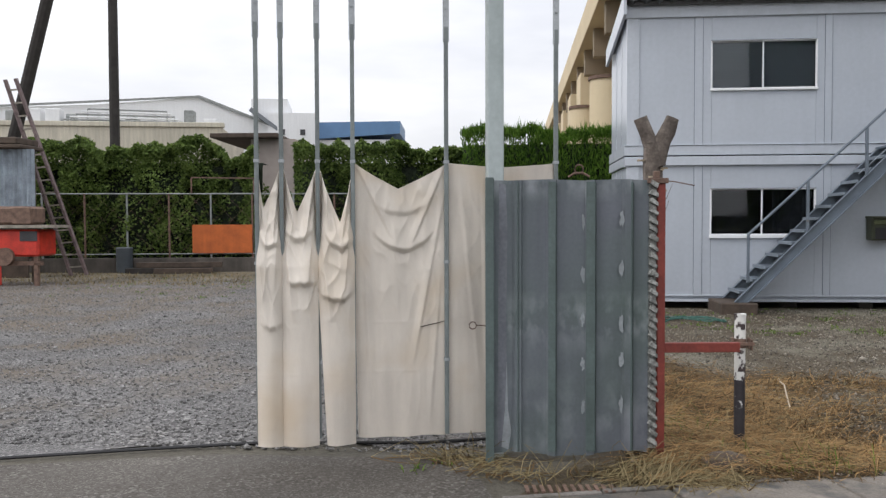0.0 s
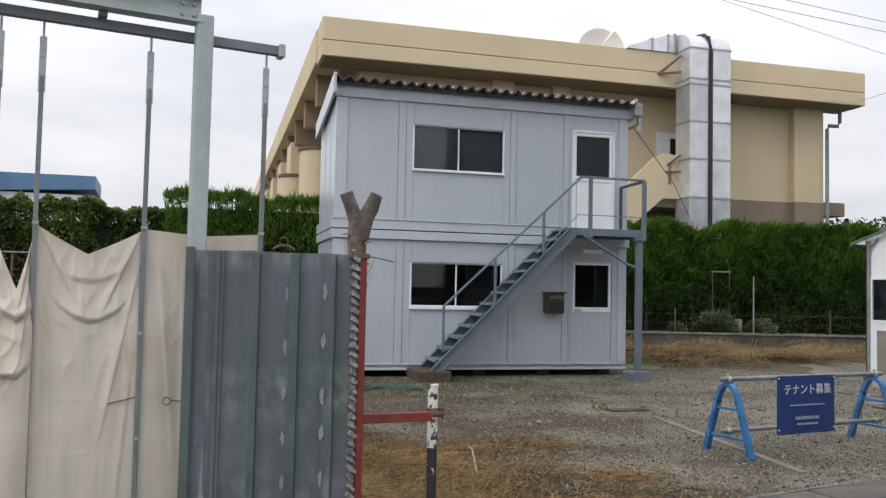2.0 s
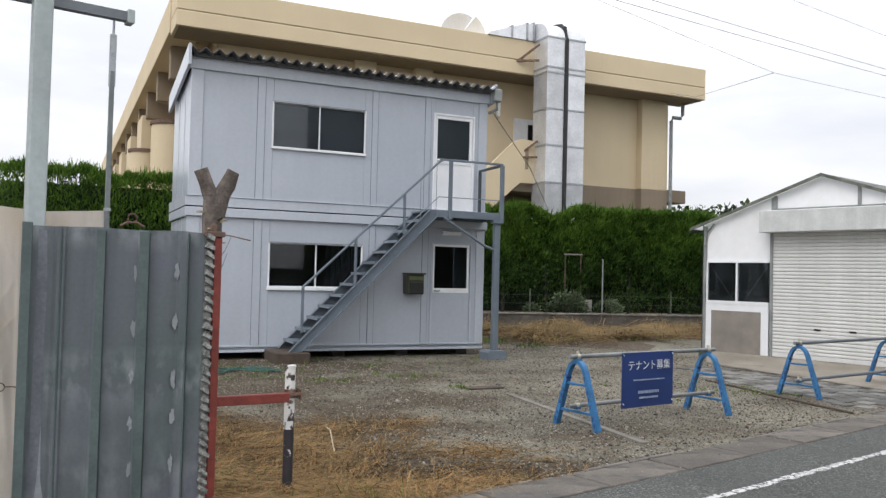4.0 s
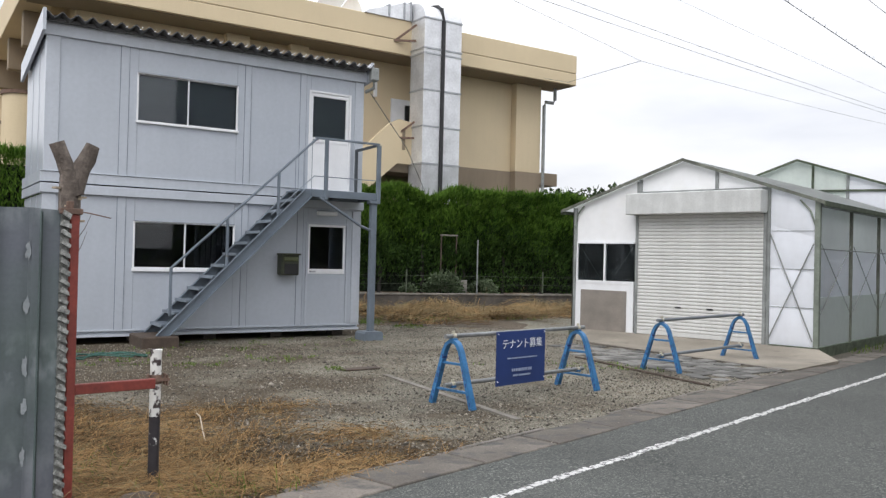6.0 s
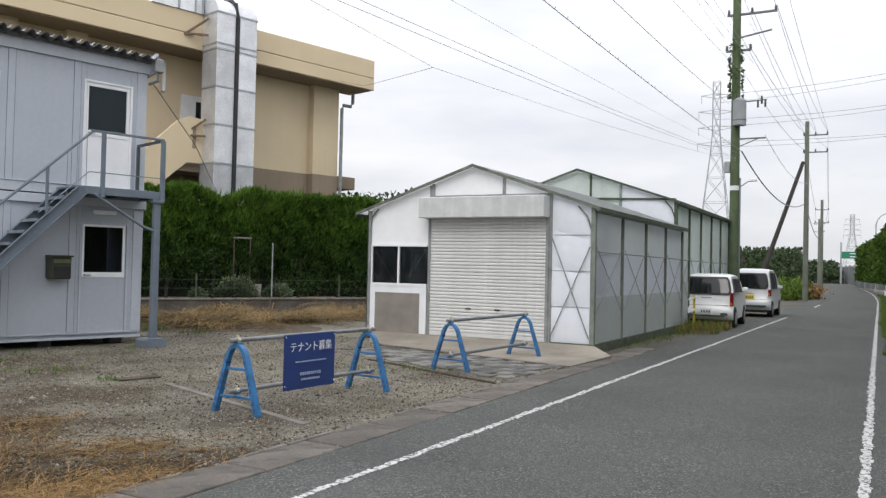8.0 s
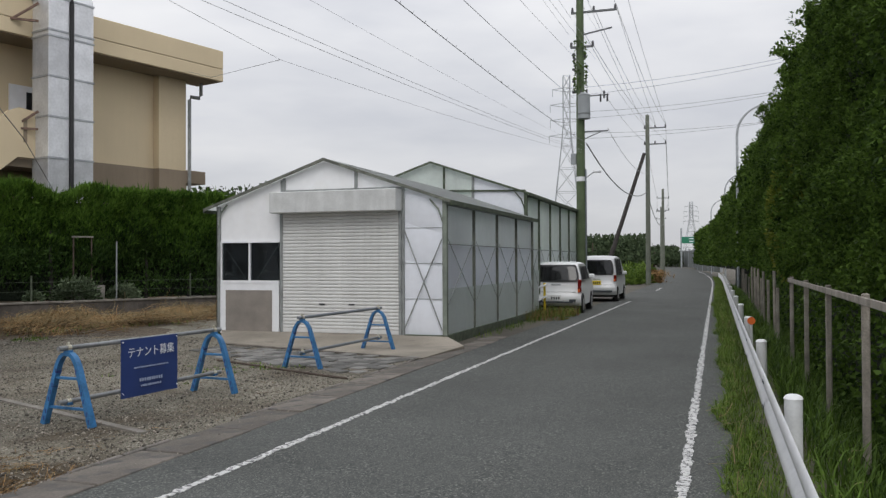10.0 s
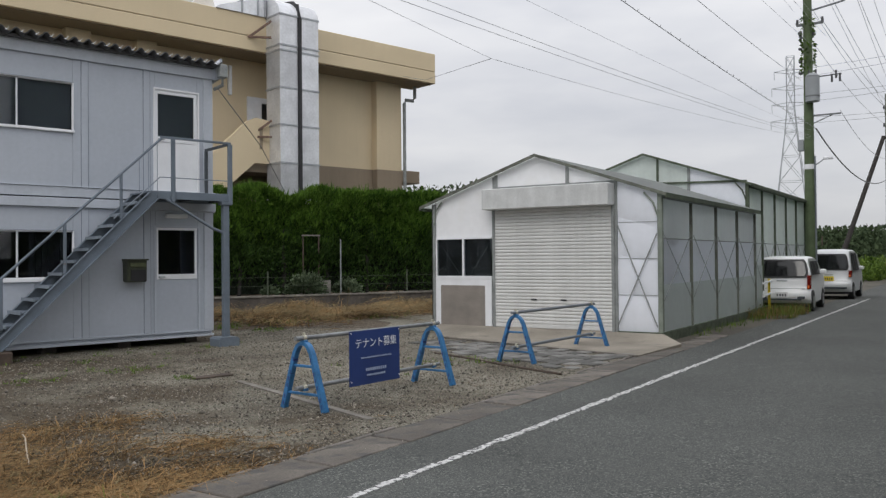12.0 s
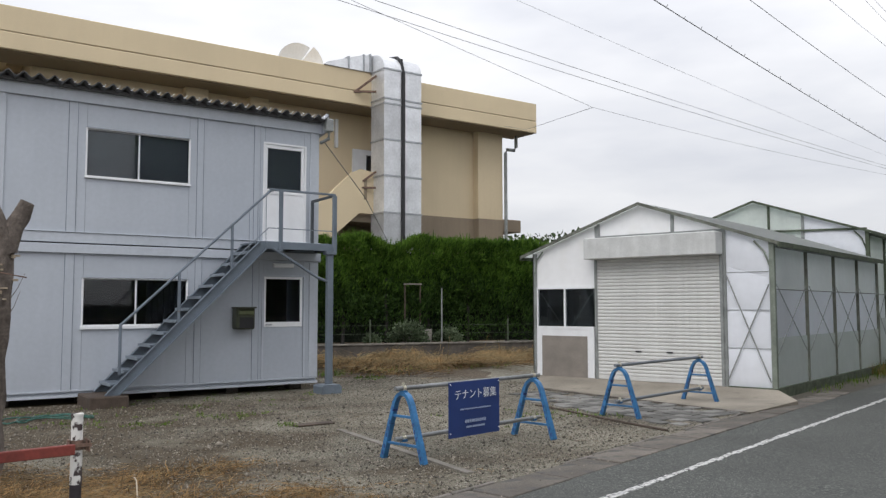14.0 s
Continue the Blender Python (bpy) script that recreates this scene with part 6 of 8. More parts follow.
def banner():
    """Dark blue letting notice tied to the pipes, with its white headline."""
    ang = math.degrees(math.atan2(0.40, 2.17))
    th = thing("letting_banner", "dark blue banner with white writing tied between pipes", "sign", pose(5.765, 7.484 - 0.035, 0, 0, 0, ang))
    bm = B()
    sheet_grid(bm, lambda u, v: (u * 0.86, -0.012 * math.sin(u * math.pi) * math.sin(v * math.pi) - 0.004 * math.sin(u * 7), 0.155 + v * 0.615), 16, 12, 0.004)
    face = part("banner_sheet", bm, M["navy"], th, smooth=60)

    def words(text, x, z, size, w, material):
        cu = bpy.data.curves.new("headline", "FONT")
        cu.body, cu.size, cu.extrude, cu.align_x, cu.align_y = text, size, 0.001, "CENTER", "CENTER"
        tmp = new("tmp_words", cu)
        me = bpy.data.meshes.new_from_object(tmp.evaluated_get(bpy.context.evaluated_depsgraph_get()))
        bpy.data.objects.remove(tmp)
        xs = [v.co.x for v in me.vertices]
        k = w / (max(xs) - min(xs))
        for v in me.vertices:
            v.co = Vector((x + v.co.x * k, -0.020 - v.co.z, z + v.co.y * max(k, 0.8)))
        o = new("headline", finish(me, material, 0))
        o.parent = th
        return o

    words("テナント募集", 0.43, 0.62, 0.125, 0.70, M["letter"])
    rng = random.Random(2)
    for z, h, x0, x1, step in ((0.462, 0.016, 0.17, 0.68, 0.024), (0.325, 0.034, 0.25, 0.60, 0.036), (0.262, 0.022, 0.27, 0.58, 0.026)):
        x = x0
        while x < x1:
            w = step * rng.uniform(0.6, 0.9)
            part("print_bar", box(B(), x, -0.0205, z - h / 2, x + w, -0.0185, z + h / 2), M["letter_dim"], face, smooth=0)
            x += step
    for x in (0.02, 0.84):
        for z in (0.74, 0.2):
            part("tie", tube(B(), [(x, -0.02, z), (x, 0.03, z + 0.03)], 0.004, 5), M["letter"], th)
    return th


banner()

# ---- guard rail, fence and tall hedge across the road ----


def guard_rail():
    th = thing("guard_rail", "white double-wave steel guard rail on round posts", "guard rail", ROAD, kind="structure")
    prof = [(0.025, 0.24), (0.035, 0.25), (0.042, 0.29), (0.035, 0.345), (0.005, 0.378), (-0.005, 0.405), (0.005, 0.432), (0.035, 0.465), (0.042, 0.52), (0.035, 0.56), (0.025, 0.57)]
    base_v = -0.625
    ss = [-14, -8, -4, 0, 4, 8, 12, 16, 20, 24, 28, 32, 36, 40, 44, 48, 54, 60, 70]
    for s0, s1 in zip(ss, ss[1:]):
        bm = B()
        rows = [[bm.verts.new((s, base_v + 0.004 * s + y + bend(s), z)) for y, z in prof] for s in (s0, s1 + 0.15)]
        fs = [bm.faces.new((rows[0][i], rows[1][i], rows[1][i + 1], rows[0][i + 1])) for i in range(len(prof) - 1)]
        bm.normal_update()
        bmesh.ops.solidify(bm, geom=fs, thickness=0.004)
        beam = part("rail_beam", bm, M["rail_white"], th, smooth=40)
        for z in (0.295, 0.515):
            for d in (0.1, 0.22):
                part("bolt", tube(B(), [(s0 + d, base_v + 0.004 * s0 + 0.035 + bend(s0), z), (s0 + d, base_v + 0.004 * s0 + 0.052 + bend(s0), z)], 0.014, 6), M["stair_dark"], beam)
    for i in range(16):
        s = -6.2 + i * 4.3
        pv = -0.705 + 0.004 * s + bend(s)
        p = part("rail_post", tube(B(), [(s, pv, -0.6), (s, pv, 0.605)], 0.062, 18), M["cap"], th)
        part("post_cap", tube(B(), [(s, pv, 0.600), (s, pv, 0.618), (s, pv, 0.626), (s, pv, 0.631)], 0.068, 18, 0.035), M["rail_white"], p)
        part("spacer", box(B(), s - 0.03, pv + 0.055, 0.37, s + 0.03, base_v + 0.004 * s + bend(s) - 0.008, 0.45), M["cap"], p, smooth=0)
    s = 14.2
    r = part("reflector_stem", tube(B(), [(s, -0.66, 0.0), (s, -0.66, 0.60)], 0.02, 8), M["rail_white"], th)
    part("reflector", tube(B(), [(s - 0.02, -0.66, 0.63), (s + 0.02, -0.66, 0.63)], 0.06, 16), M["orange"], r)


guard_rail()


def verge_fence():
    th = thing("verge_fence", "weathered timber post-and-rail fence below the hedge", "fence", ROAD)
    rng = random.Random(16)
    for i in range(14):
        s = 6.3 + i * 2.84 + (0 if i < 5 else rng.uniform(-0.3, 0.6) + 1.2 * (i - 4))
        part("fence_post", box(B(), s - 0.035, -1.55, -1.3, s + 0.035, -1.48, 1.26 if i < 5 else rng.uniform(0.75, 1.1), 0.01), M["wood"], th, smooth=0)
    for i in range(4):
        s = 6.3 + i * 2.84
        part("fence_rail", box(B(), s - 0.03, -1.475, 1.16, s + 2.87, -1.445, 1.235, 0.006), M["wood"], th, smooth=0)
    rng = random.Random(6)
    for i in range(6):
        s = 22 + i * 3.1 + rng.uniform(-0.6, 0.6)
        part("stake", tube(B(), [(s, -1.5, -1.2), (s + 0.05, -1.48, 1.1 + rng.uniform(-0.2, 0.3))], 0.04, 7), M["wood"], th)


verge_fence()


def foliage_field(rng, n, s0, s1, top, depth, z0, front_v, lump):
    """Places and directions of leaves on the lumpy face and top of a hedge along x."""
    s = rng.uniform(s0, s1, n)
    face = rng.uniform(size=n) < 0.78
    q = rng.uniform(size=n)
    z = z0 + (top - z0) * q
    lumps = np.array([noise.noise(Vector((a * 0.5, c * 0.3, 3.1))) + 0.6 * noise.noise(Vector((a * 1.5, c * 0.9, 9.1))) + 0.35 * noise.noise(Vector((a * 3.6, c * 2.6, 5.1))) for a, c in zip(s, z)])
    y = front_v - lumps * lump + rng.exponential(0.09, n) * 1.0
    tl = np.array([noise.noise(Vector((a * 0.8, 0.0, 5.0))) + 0.5 * noise.noise(Vector((a * 2.6, 0.0, 2.0))) for a in s])
    ztop = top + tl * lump * 0.9
    y = np.where(face, y, front_v + rng.uniform(0, depth, n))
    z = np.where(face, np.minimum(z, ztop), ztop - rng.exponential(0.10, n))
    return s, y, z, face


def hedge_back():
    """Conifer hedge behind the lot on a low wall with a wire fence, and vines on the old yard's fence."""
    rng = np.random.default_rng(11)
    # conifers beside and behind the office, in a frame of its own
    for (x0, y0), (x1, y1), top, n, z0, nm in (((-1.5, 24.8), (12.6, 24.6), 4.25, 44000, 0.3, "left"), ((8.6, 25.3), (22.5, 21.6), 3.85, 105000, 0.7, "right")):
        L = math.hypot(x1 - x0, y1 - y0)
        at = pose(x0, y0, 0, 0, 0, math.degrees(math.atan2(y1 - y0, x1 - x0)))
        th = thing("conifer_hedge", "dense green clipped conifer hedge with ragged top", "hedge", at)
        # dark sheet that paints the shade inside the hedge
        bm = B()
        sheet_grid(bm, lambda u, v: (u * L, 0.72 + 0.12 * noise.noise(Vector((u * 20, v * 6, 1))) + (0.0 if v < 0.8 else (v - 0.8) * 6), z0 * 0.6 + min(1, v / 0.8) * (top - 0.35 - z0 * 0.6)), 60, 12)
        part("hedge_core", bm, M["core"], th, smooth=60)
        s, y, z, face = foliage_field(rng, n, 0, L, top, 1.2, z0, 0.22, 0.46)
        # fewer sprays low down, so that the near-black core shows between them
        keep = rng.uniform(size=len(z)) < np.interp(z, [0.6, 1.2, 1.7, 2.3, 3.0], [0.05, 0.16, 0.5, 0.85, 1.0])
        s, y, z, face = s[keep], y[keep], z[keep], face[keep]
        ax = np.stack([rng.normal(0, 0.45, len(s)), -np.abs(rng.normal(0.45, 0.35, len(s))), rng.normal(0.9, 0.35, len(s))], 1)
        # bright growth above; below, the hedge's shade is put into darker sprays
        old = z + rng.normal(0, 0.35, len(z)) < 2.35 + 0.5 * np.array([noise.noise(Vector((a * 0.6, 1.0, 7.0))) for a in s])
        pts = np.stack([s, y, z], 1)
        leaves("sprays", pts[~old], ax[~old], M["conifer"], 0.19, 0.036, th, seed=5)
        leaves("inner_sprays", pts[old], ax[old], M["conifer_shaded"], 0.19, 0.045, th, seed=15)
        k = int(L * 90)
        s2 = rng.uniform(0, L, k)
        zt = top + np.array([noise.noise(Vector((a * 0.8, 0.0, 5.0))) * 0.38 + 0.2 * noise.noise(Vector((a * 3.1, 0.0, 1.0))) for a in s2]) - 0.15
        ax2 = np.stack([rng.normal(0, 0.18, k), rng.normal(0, 0.15, k), np.ones(k)], 1)
        leaves("top_growth", np.stack([s2, rng.uniform(0.1, 1.0, k), zt], 1), ax2, M["conifer"], 0.36, 0.035, th, seed=6)["kind"] = "stuff"
        k = 6000
        s3, z3 = rng.uniform(0, L, k), rng.uniform(0.45, 2.0, k)
        ok = np.array([noise.noise(Vector((a * 0.7, c * 0.9, 6.0))) for a, c in zip(s3, z3)]) > -0.02
        s3, z3 = s3[ok], z3[ok]
        k = len(s3)
        leaves("under_foliage", np.stack([s3, rng.uniform(0.05, 0.4, k), z3], 1), rng.normal(size=(k, 3)), M["conifer_shaded"], 0.09, 0.06, th, seed=16)["kind"] = "stuff"
        for i in range(int(L / 1.5)):
            p = (0.6 + i * 1.5, 0.45, 0)
            part("trunk", tube(B(), [(p[0], p[1], -0.05), (p[0] + 0.05, p[1], 1.2), (p[0], p[1], 2.6)], 0.07, 8, 0.04), M["tar_wood"], th)


hedge_back()


def lot_wall():
    """Low retaining wall with a wire mesh fence on it, at the foot of the hedge."""
    x0, y0, x1, y1 = 8.2, 25.05, 22.0, 21.55
    L = math.hypot(x1 - x0, y1 - y0)
    at = pose(x0, y0, 0, 0, 0, math.degrees(math.atan2(y1 - y0, x1 - x0)))
    th = thing("retaining_wall", "low dark concrete retaining wall", "wall", at, kind="structure")
    part("wall_block", box(B(), 0, -0.15, -0.1, L, 0.05, 0.36, 0.01), M["dark_concrete"], th, smooth=0)
    part("coping", box(B(), 0, -0.18, 0.36, L, 0.08, 0.42, 0.01), M["pale_strip"], th, smooth=0)
    fe = thing("wire_fence", "thin steel posts and wires on the low wall", "fence", at)
    for i in range(7):
        x = (1.6, 3.5, 6.2, 8.72, 11.2, 12.4, 13.3)[i]
        part("fence_post", tube(B(), [(x, 0.02, 0.40), (x, 0.02, 1.2 if i != 3 else 2.25)], 0.026, 8), M["hut_frame"] if i == 3 else M["moss"], fe)
    for z in (0.72, 1.0):
        part("wire", tube(B(), [(0.5, 0.02, z), (L, 0.02, z)], 0.005, 5), M["moss"], fe)
    # a pale garden behind the fence: silvery shrub, a light sill, and a board added for the light showing through the
    # hedge
    rng = np.random.default_rng(23)
    sh = thing("pale_shrub", "low silvery green shrub behind the wire fence", "shrub", at)
    for cx, r, h, k in ((7.55, 0.75, 0.75, 1500), (9.0, 0.55, 0.5, 900), (6.3, 0.3, 0.35, 300)):
        d = rng.normal(size=(k, 3))
        d /= np.linalg.norm(d, axis=1, keepdims=True)
        q = d * rng.uniform(0.5, 1, k)[:, None] * np.array([[r, 0.12, h]])
        q[:, 2] = np.abs(q[:, 2])
        leaves("shrub_leaves", q + np.array([[cx, 0.18, 0.42]]), d + np.array([[0, -0.3, 0.4]]), M["pale_leaf"], 0.11, 0.06, sh, seed=int(cx * 10))
    bd = thing("pale_board", "added pale board for light patches behind the wire fence", "board", at)
    part("board", box(B(), 7.3, 0.40, 0.0, 8.5, 0.43, 0.86, 0.005), M["concrete"], bd, smooth=0)
    lb = thing("pale_beam", "pale horizontal beam under the hedge", "beam", at)
    part("beam", box(B(), 7.45, 0.30, 2.36, 8.1, 0.34, 2.41), M["pale_strip"], lb, smooth=0)
    for x in (7.5, 8.05):
        part("stake", box(B(), x - 0.02, 0.31, -0.02, x + 0.02, 0.335, 2.359), M["dark_wood"], lb, smooth=0)


lot_wall()


def yard_fence():
    """Chain-link fence overgrown with vines at the back of the yard."""
    x0, y0, x1, y1 = -15.5, 24.0, -4.0, 25.8
    L = math.hypot(x1 - x0, y1 - y0)
    at = pose(x0, y0, 0, 0, 0, math.degrees(math.atan2(y1 - y0, x1 - x0)))
    th = thing("yard_fence", "rusty pipe fence overgrown with vines", "fence", at)
    part("kerb", box(B(), 0, -0.12, -0.05, L, 0.12, 0.44, 0.01), M["dark_concrete"], th, smooth=0)
    for i in range(8):
        x = 1.2 + i * 1.27
        part("fence_post", tube(B(), [(x, 0, 0.4), (x, 0, 2.42)], 0.032, 8), M["rusty"] if i % 2 else M["hut_frame"], th)
    part("top_rail", tube(B(), [(0, 0, 2.42), (L, 0, 2.42)], 0.024, 8), M["hut_frame"], th)
    part("bottom_rail", tube(B(), [(0, 0, 0.56), (L, 0, 0.56)], 0.02, 8), M["hut_frame"], th)
    bm = B()
    k = int(L / 0.28)
    for i in range(k):
        tube(bm, [(i * 0.28, 0.0, 0.56 if i % 2 else 2.4), (min(L, i * 0.28 + 1.84), 0.0, 2.4 if i % 2 else 0.56)], 0.003, 4, caps=False)
    part("mesh_wire", bm, M["rusty"], th, smooth=0)
    part("rust_frame", bar(bar(bar(B(), (5.7, -0.02, 2.44), (5.7, -0.02, 2.92), 0.04, 0.04), (5.7, -0.02, 2.92), (7.6, -0.02, 2.9), 0.04, 0.04), (7.6, -0.02, 2.9), (7.6, -0.02, 2.44), 0.04, 0.04), M["rusty"], th, smooth=0)
    part("orange_board", box(B(), 5.72, -0.06, 0.58, 7.55, -0.035, 1.46, 0.006), M["orange_board"], th, "faded orange board wired to the fence", 0)
    vi = thing("vine_hedge", "overgrown hedge of broad-leaved vines", "hedge", at)
    rng = np.random.default_rng(21)
    # near-black sheets stand for the shade behind the vines
    bm = B()
    for sa, sb in ((0.0, 7.75), (8.75, L + 5.5)):
        sheet_grid(bm, lambda u, v: (sa + u * (sb - sa), 0.9 + 0.3 * noise.noise(Vector((u * 14, v * 4, 1))) + (0 if v < 0.8 else (v - 0.8) * 6), min(1, v / 0.8) * 3.45), 40, 12)
    sheet_grid(bm, lambda u, v: (7.7 + u * 1.1, 0.95 + 0.2 * noise.noise(Vector((u * 3, v * 4, 1))), v * 2.3), 6, 6)
    part("hedge_core", bm, M["core"], vi, smooth=60)
    s, y, z, face = foliage_field(rng, 130000, 0, L + 5.5, 3.98, 1.0, 0.45, 0.45, 0.8)
    gap = (s > 7.55) & (s < 8.85) & (z > 2.35 + 0.35 * np.sin(s * 9))
    s, y, z = s[~gap], y[~gap], z[~gap]
    # vines hang in strands; darker hollows stay open between them
    dens = np.array([noise.noise(Vector((a * 1.3, c * 0.3, 8.0))) + 0.5 * noise.noise(Vector((a * 3.0, c * 1.2, 4.0))) for a, c in zip(s, z)])
    keep = (rng.uniform(size=len(z)) < np.interp(z, [0.4, 2.0, 3.2, 3.7], [0.35, 0.5, 0.8, 1.0])) & ((z > 3.2) | (dens > -0.10) | (rng.uniform(size=len(z)) < 0.2))
    s, y, z = s[keep], y[keep], z[keep]
    ax = np.stack([rng.normal(0, 0.7, len(s)), -np.abs(rng.normal(0.5, 0.4, len(s))), rng.normal(-0.3, 0.6, len(s))], 1)
    leaves("vine_leaves", np.stack([s, y, z], 1), ax, M["vine"], 0.10, 0.08, vi, seed=7)


yard_fence()


def tall_hedge():
    """High green wall of creepers and evergreens along the far side of the guard rail."""
    th = thing("tall_hedge", "very tall dense evergreen hedge overgrown with creepers", "hedge", ROAD)
    rng = np.random.default_rng(31)
    for s0, s1, top, n, size in ((8.0, 22, 8.0, 190000, 0.075), (22, 44, 8.2, 120000, 0.11), (44, 90, 8.0, 50000, 0.22), (90, 150, 6.2, 18000, 0.45)):
        L = s1 - s0
        # core sheet carries the shade behind the leaves
        bm = B()
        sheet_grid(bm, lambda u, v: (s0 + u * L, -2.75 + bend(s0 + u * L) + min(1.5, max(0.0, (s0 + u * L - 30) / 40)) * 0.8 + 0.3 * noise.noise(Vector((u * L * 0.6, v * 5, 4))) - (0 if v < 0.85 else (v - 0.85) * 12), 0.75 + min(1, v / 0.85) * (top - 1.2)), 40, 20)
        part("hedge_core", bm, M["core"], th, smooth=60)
        s, y, z, face = foliage_field(rng, n, s0, s1, top, 1.8, 1.2, 2.3, 1.05)
        y = -y + np.array([bend(a) for a in s]) + np.clip((s - 30) / 40, 0, 1.5) * 0.8
        # the face leans back a little towards the top
        y -= np.clip((z - 2.0) / 6.0, 0, 1) ** 1.5 * 0.5
        ax = np.stack([rng.normal(0, 0.6, len(s)), np.abs(rng.normal(0.6, 0.35, len(s))), rng.normal(0.1, 0.7, len(s))], 1)
        leaves("hedge_leaves", np.stack([s, y, z], 1), ax, M["tallhedge"], size, size * 0.6, th, seed=int(s0))
    # a lighter shrub that has grown through the face
    k = 5000
    d = rng.normal(size=(k, 3))
    d /= np.linalg.norm(d, axis=1, keepdims=True)
    q = d * rng.uniform(0.5, 1.0, k)[:, None] * np.array([[1.9, 0.5, 1.6]])
    q[:, 2] *= 1 + 0.5 * np.array([noise.noise(Vector((a * 1.2, b * 1.2, 2.0))) for a, b, c in q])
    leaves("shrub_leaves", q + np.array([[25.5, -2.0, 2.7]]), d + np.array([[0, 0.4, 0.2]]), M["yellow_leaf"], 0.12, 0.08, th, seed=77)
    for i in range(24):
        s = 8.5 + i * 2.4
        part("trunk", tube(B(), [(s, -2.9 + bend(s), -1.4), (s + 0.1, -2.85 + bend(s), 0.6), (s, -3.0 + bend(s), 3)], 0.10, 8, 0.06), M["dark_wood"], th)
    # near-black sheet in place of the deep shade behind the trunks
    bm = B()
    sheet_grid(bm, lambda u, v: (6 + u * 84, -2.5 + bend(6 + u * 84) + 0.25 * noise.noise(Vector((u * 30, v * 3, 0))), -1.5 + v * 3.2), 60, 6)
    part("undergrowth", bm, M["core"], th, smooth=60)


tall_hedge()

# ---- parked cars ----


def car(name, label, at, W, L, H, paint, plate, van=False):
    """A small car: rounded body drawn through side outlines, curved rear glass, lamps, bumper, wheels in dark arches."""
    th = thing(name, label, "car", at)
    # local: x along, 0 at the rear; y across
    if van:
        side = [(0.10, 0.26), (0.02, 0.34), (-0.03, 0.46), (-0.03, 0.58), (0.02, 0.64), (0.03, 0.98), (0.06, 1.20), (0.13, 1.58), (0.20, H - 0.10), (0.34, H - 0.02), (0.9, H), (L * 0.60, H - 0.01), (L * 0.74, H - 0.14), (L * 0.86, 1.16), (L * 0.95, 0.98), (L, 0.80), (L + 0.02, 0.45), (L - 0.04, 0.26)]
    else:
        side = [(0.10, 0.24), (0.02, 0.31), (-0.05, 0.42), (-0.05, 0.55), (0.01, 0.62), (0.03, 0.80), (0.04, 0.96), (0.12, 1.18), (0.20, H - 0.16), (0.28, H - 0.05), (0.46, H - 0.01), (L * 0.42, H), (L * 0.58, H - 0.02), (L * 0.70, H - 0.16), (L * 0.80, 1.08), (L * 0.92, 0.96), (L * 0.99, 0.80), (L, 0.45), (L - 0.05, 0.24)]
    knee = 0.95
    bm = B()
    cols = []
    for f in (-1, -0.96, -0.86, -0.6, 0, 0.6, 0.86, 0.96, 1):
        e = max(0.0, (abs(f) - 0.55) / 0.45)
        row = []
        for x, z in side:
            up = max(0.0, (z - knee) / (H - knee))
            y = f * W / 2 * (1 - 0.17 * up ** 1.2) * (1 - 0.03 * max(0.0, (0.5 - z) / 0.3))
            xx = x + (0.10 if x < L / 2 else -0.14) * e ** 2.5 * (1 if abs(x - L / 2) > L * 0.36 else 0)
            row.append(bm.verts.new((xx, y, z - 0.07 * e ** 3 * up)))
        cols.append(row)
    k = len(side)
    for a, b in zip(cols, cols[1:]):
        for i in range(k):
            bm.faces.new((a[i], a[(i + 1) % k], b[(i + 1) % k], b[i]))
    bm.faces.new(cols[0][::-1])
    bm.faces.new(cols[-1])
    bmesh.ops.recalc_face_normals(bm, faces=bm.faces)
    part("body", bm, paint, th, smooth=42)

    def tail(z):
        for (xa, za), (xb, zb) in zip(side[2:], side[3:]):
            if za <= z <= zb:
                return xa + (xb - xa) * (z - za) / (zb - za)
        return 0.2

    def rear_sheet(z0, z1, half, off, thick):
        def fn(u, v):
            z = z0 + (z1 - z0) * v
            f = (2 * u - 1) * (1 - 0.10 * abs(2 * v - 1) ** 5)
            up = max(0.0, (z - knee) / (H - knee))
            e = max(0.0, (abs(f) * half - 0.55) / 0.45)
            return (tail(z) + 0.10 * e ** 2.5 - off, f * half * W / 2 * (1 - 0.17 * up ** 1.2), z)
        return sheet_grid(B(), fn, 12, 8, thick)

    g0, g1 = (1.08, 1.56) if van else (1.0, H - 0.15)
    part("window_surround", rear_sheet(g0 - 0.05, g1 + 0.05, 0.90 if van else 0.93, 0.022, 0.004), M["black"], th, smooth=40)
    part("rear_window", rear_sheet(g0, g1, 0.83 if van else 0.86, 0.036, 0.004), M["car_glass"], th, smooth=40)
    for sgn in (-1, 1):
        yy = lambda z: sgn * (W / 2 * (1 - 0.17 * max(0.0, (z - knee) / (H - knee)) ** 1.2) + 0.006)
        z0, z1 = knee + 0.07, H - 0.15
        for a, b in ((0.48, L * 0.24), (L * 0.26, L * 0.46), (L * 0.48, L * 0.66)):
            bm = B()
            f = bm.faces.new([bm.verts.new(p) for p in ((a, yy(z0), z0), (b, yy(z0), z0), (b - (0.02 if b < L * 0.6 else 0.16), yy(z1), z1), (a + (0.09 if a < 0.5 else 0.0), yy(z1), z1))])
            bm.normal_update()
            bmesh.ops.solidify(bm, geom=[f], thickness=0.004)
            part("side_window", bm, M["black"], th, smooth=0)
        zl0, zl1 = (0.78, 1.02) if van else (0.64, 1.02)
        bm = B()
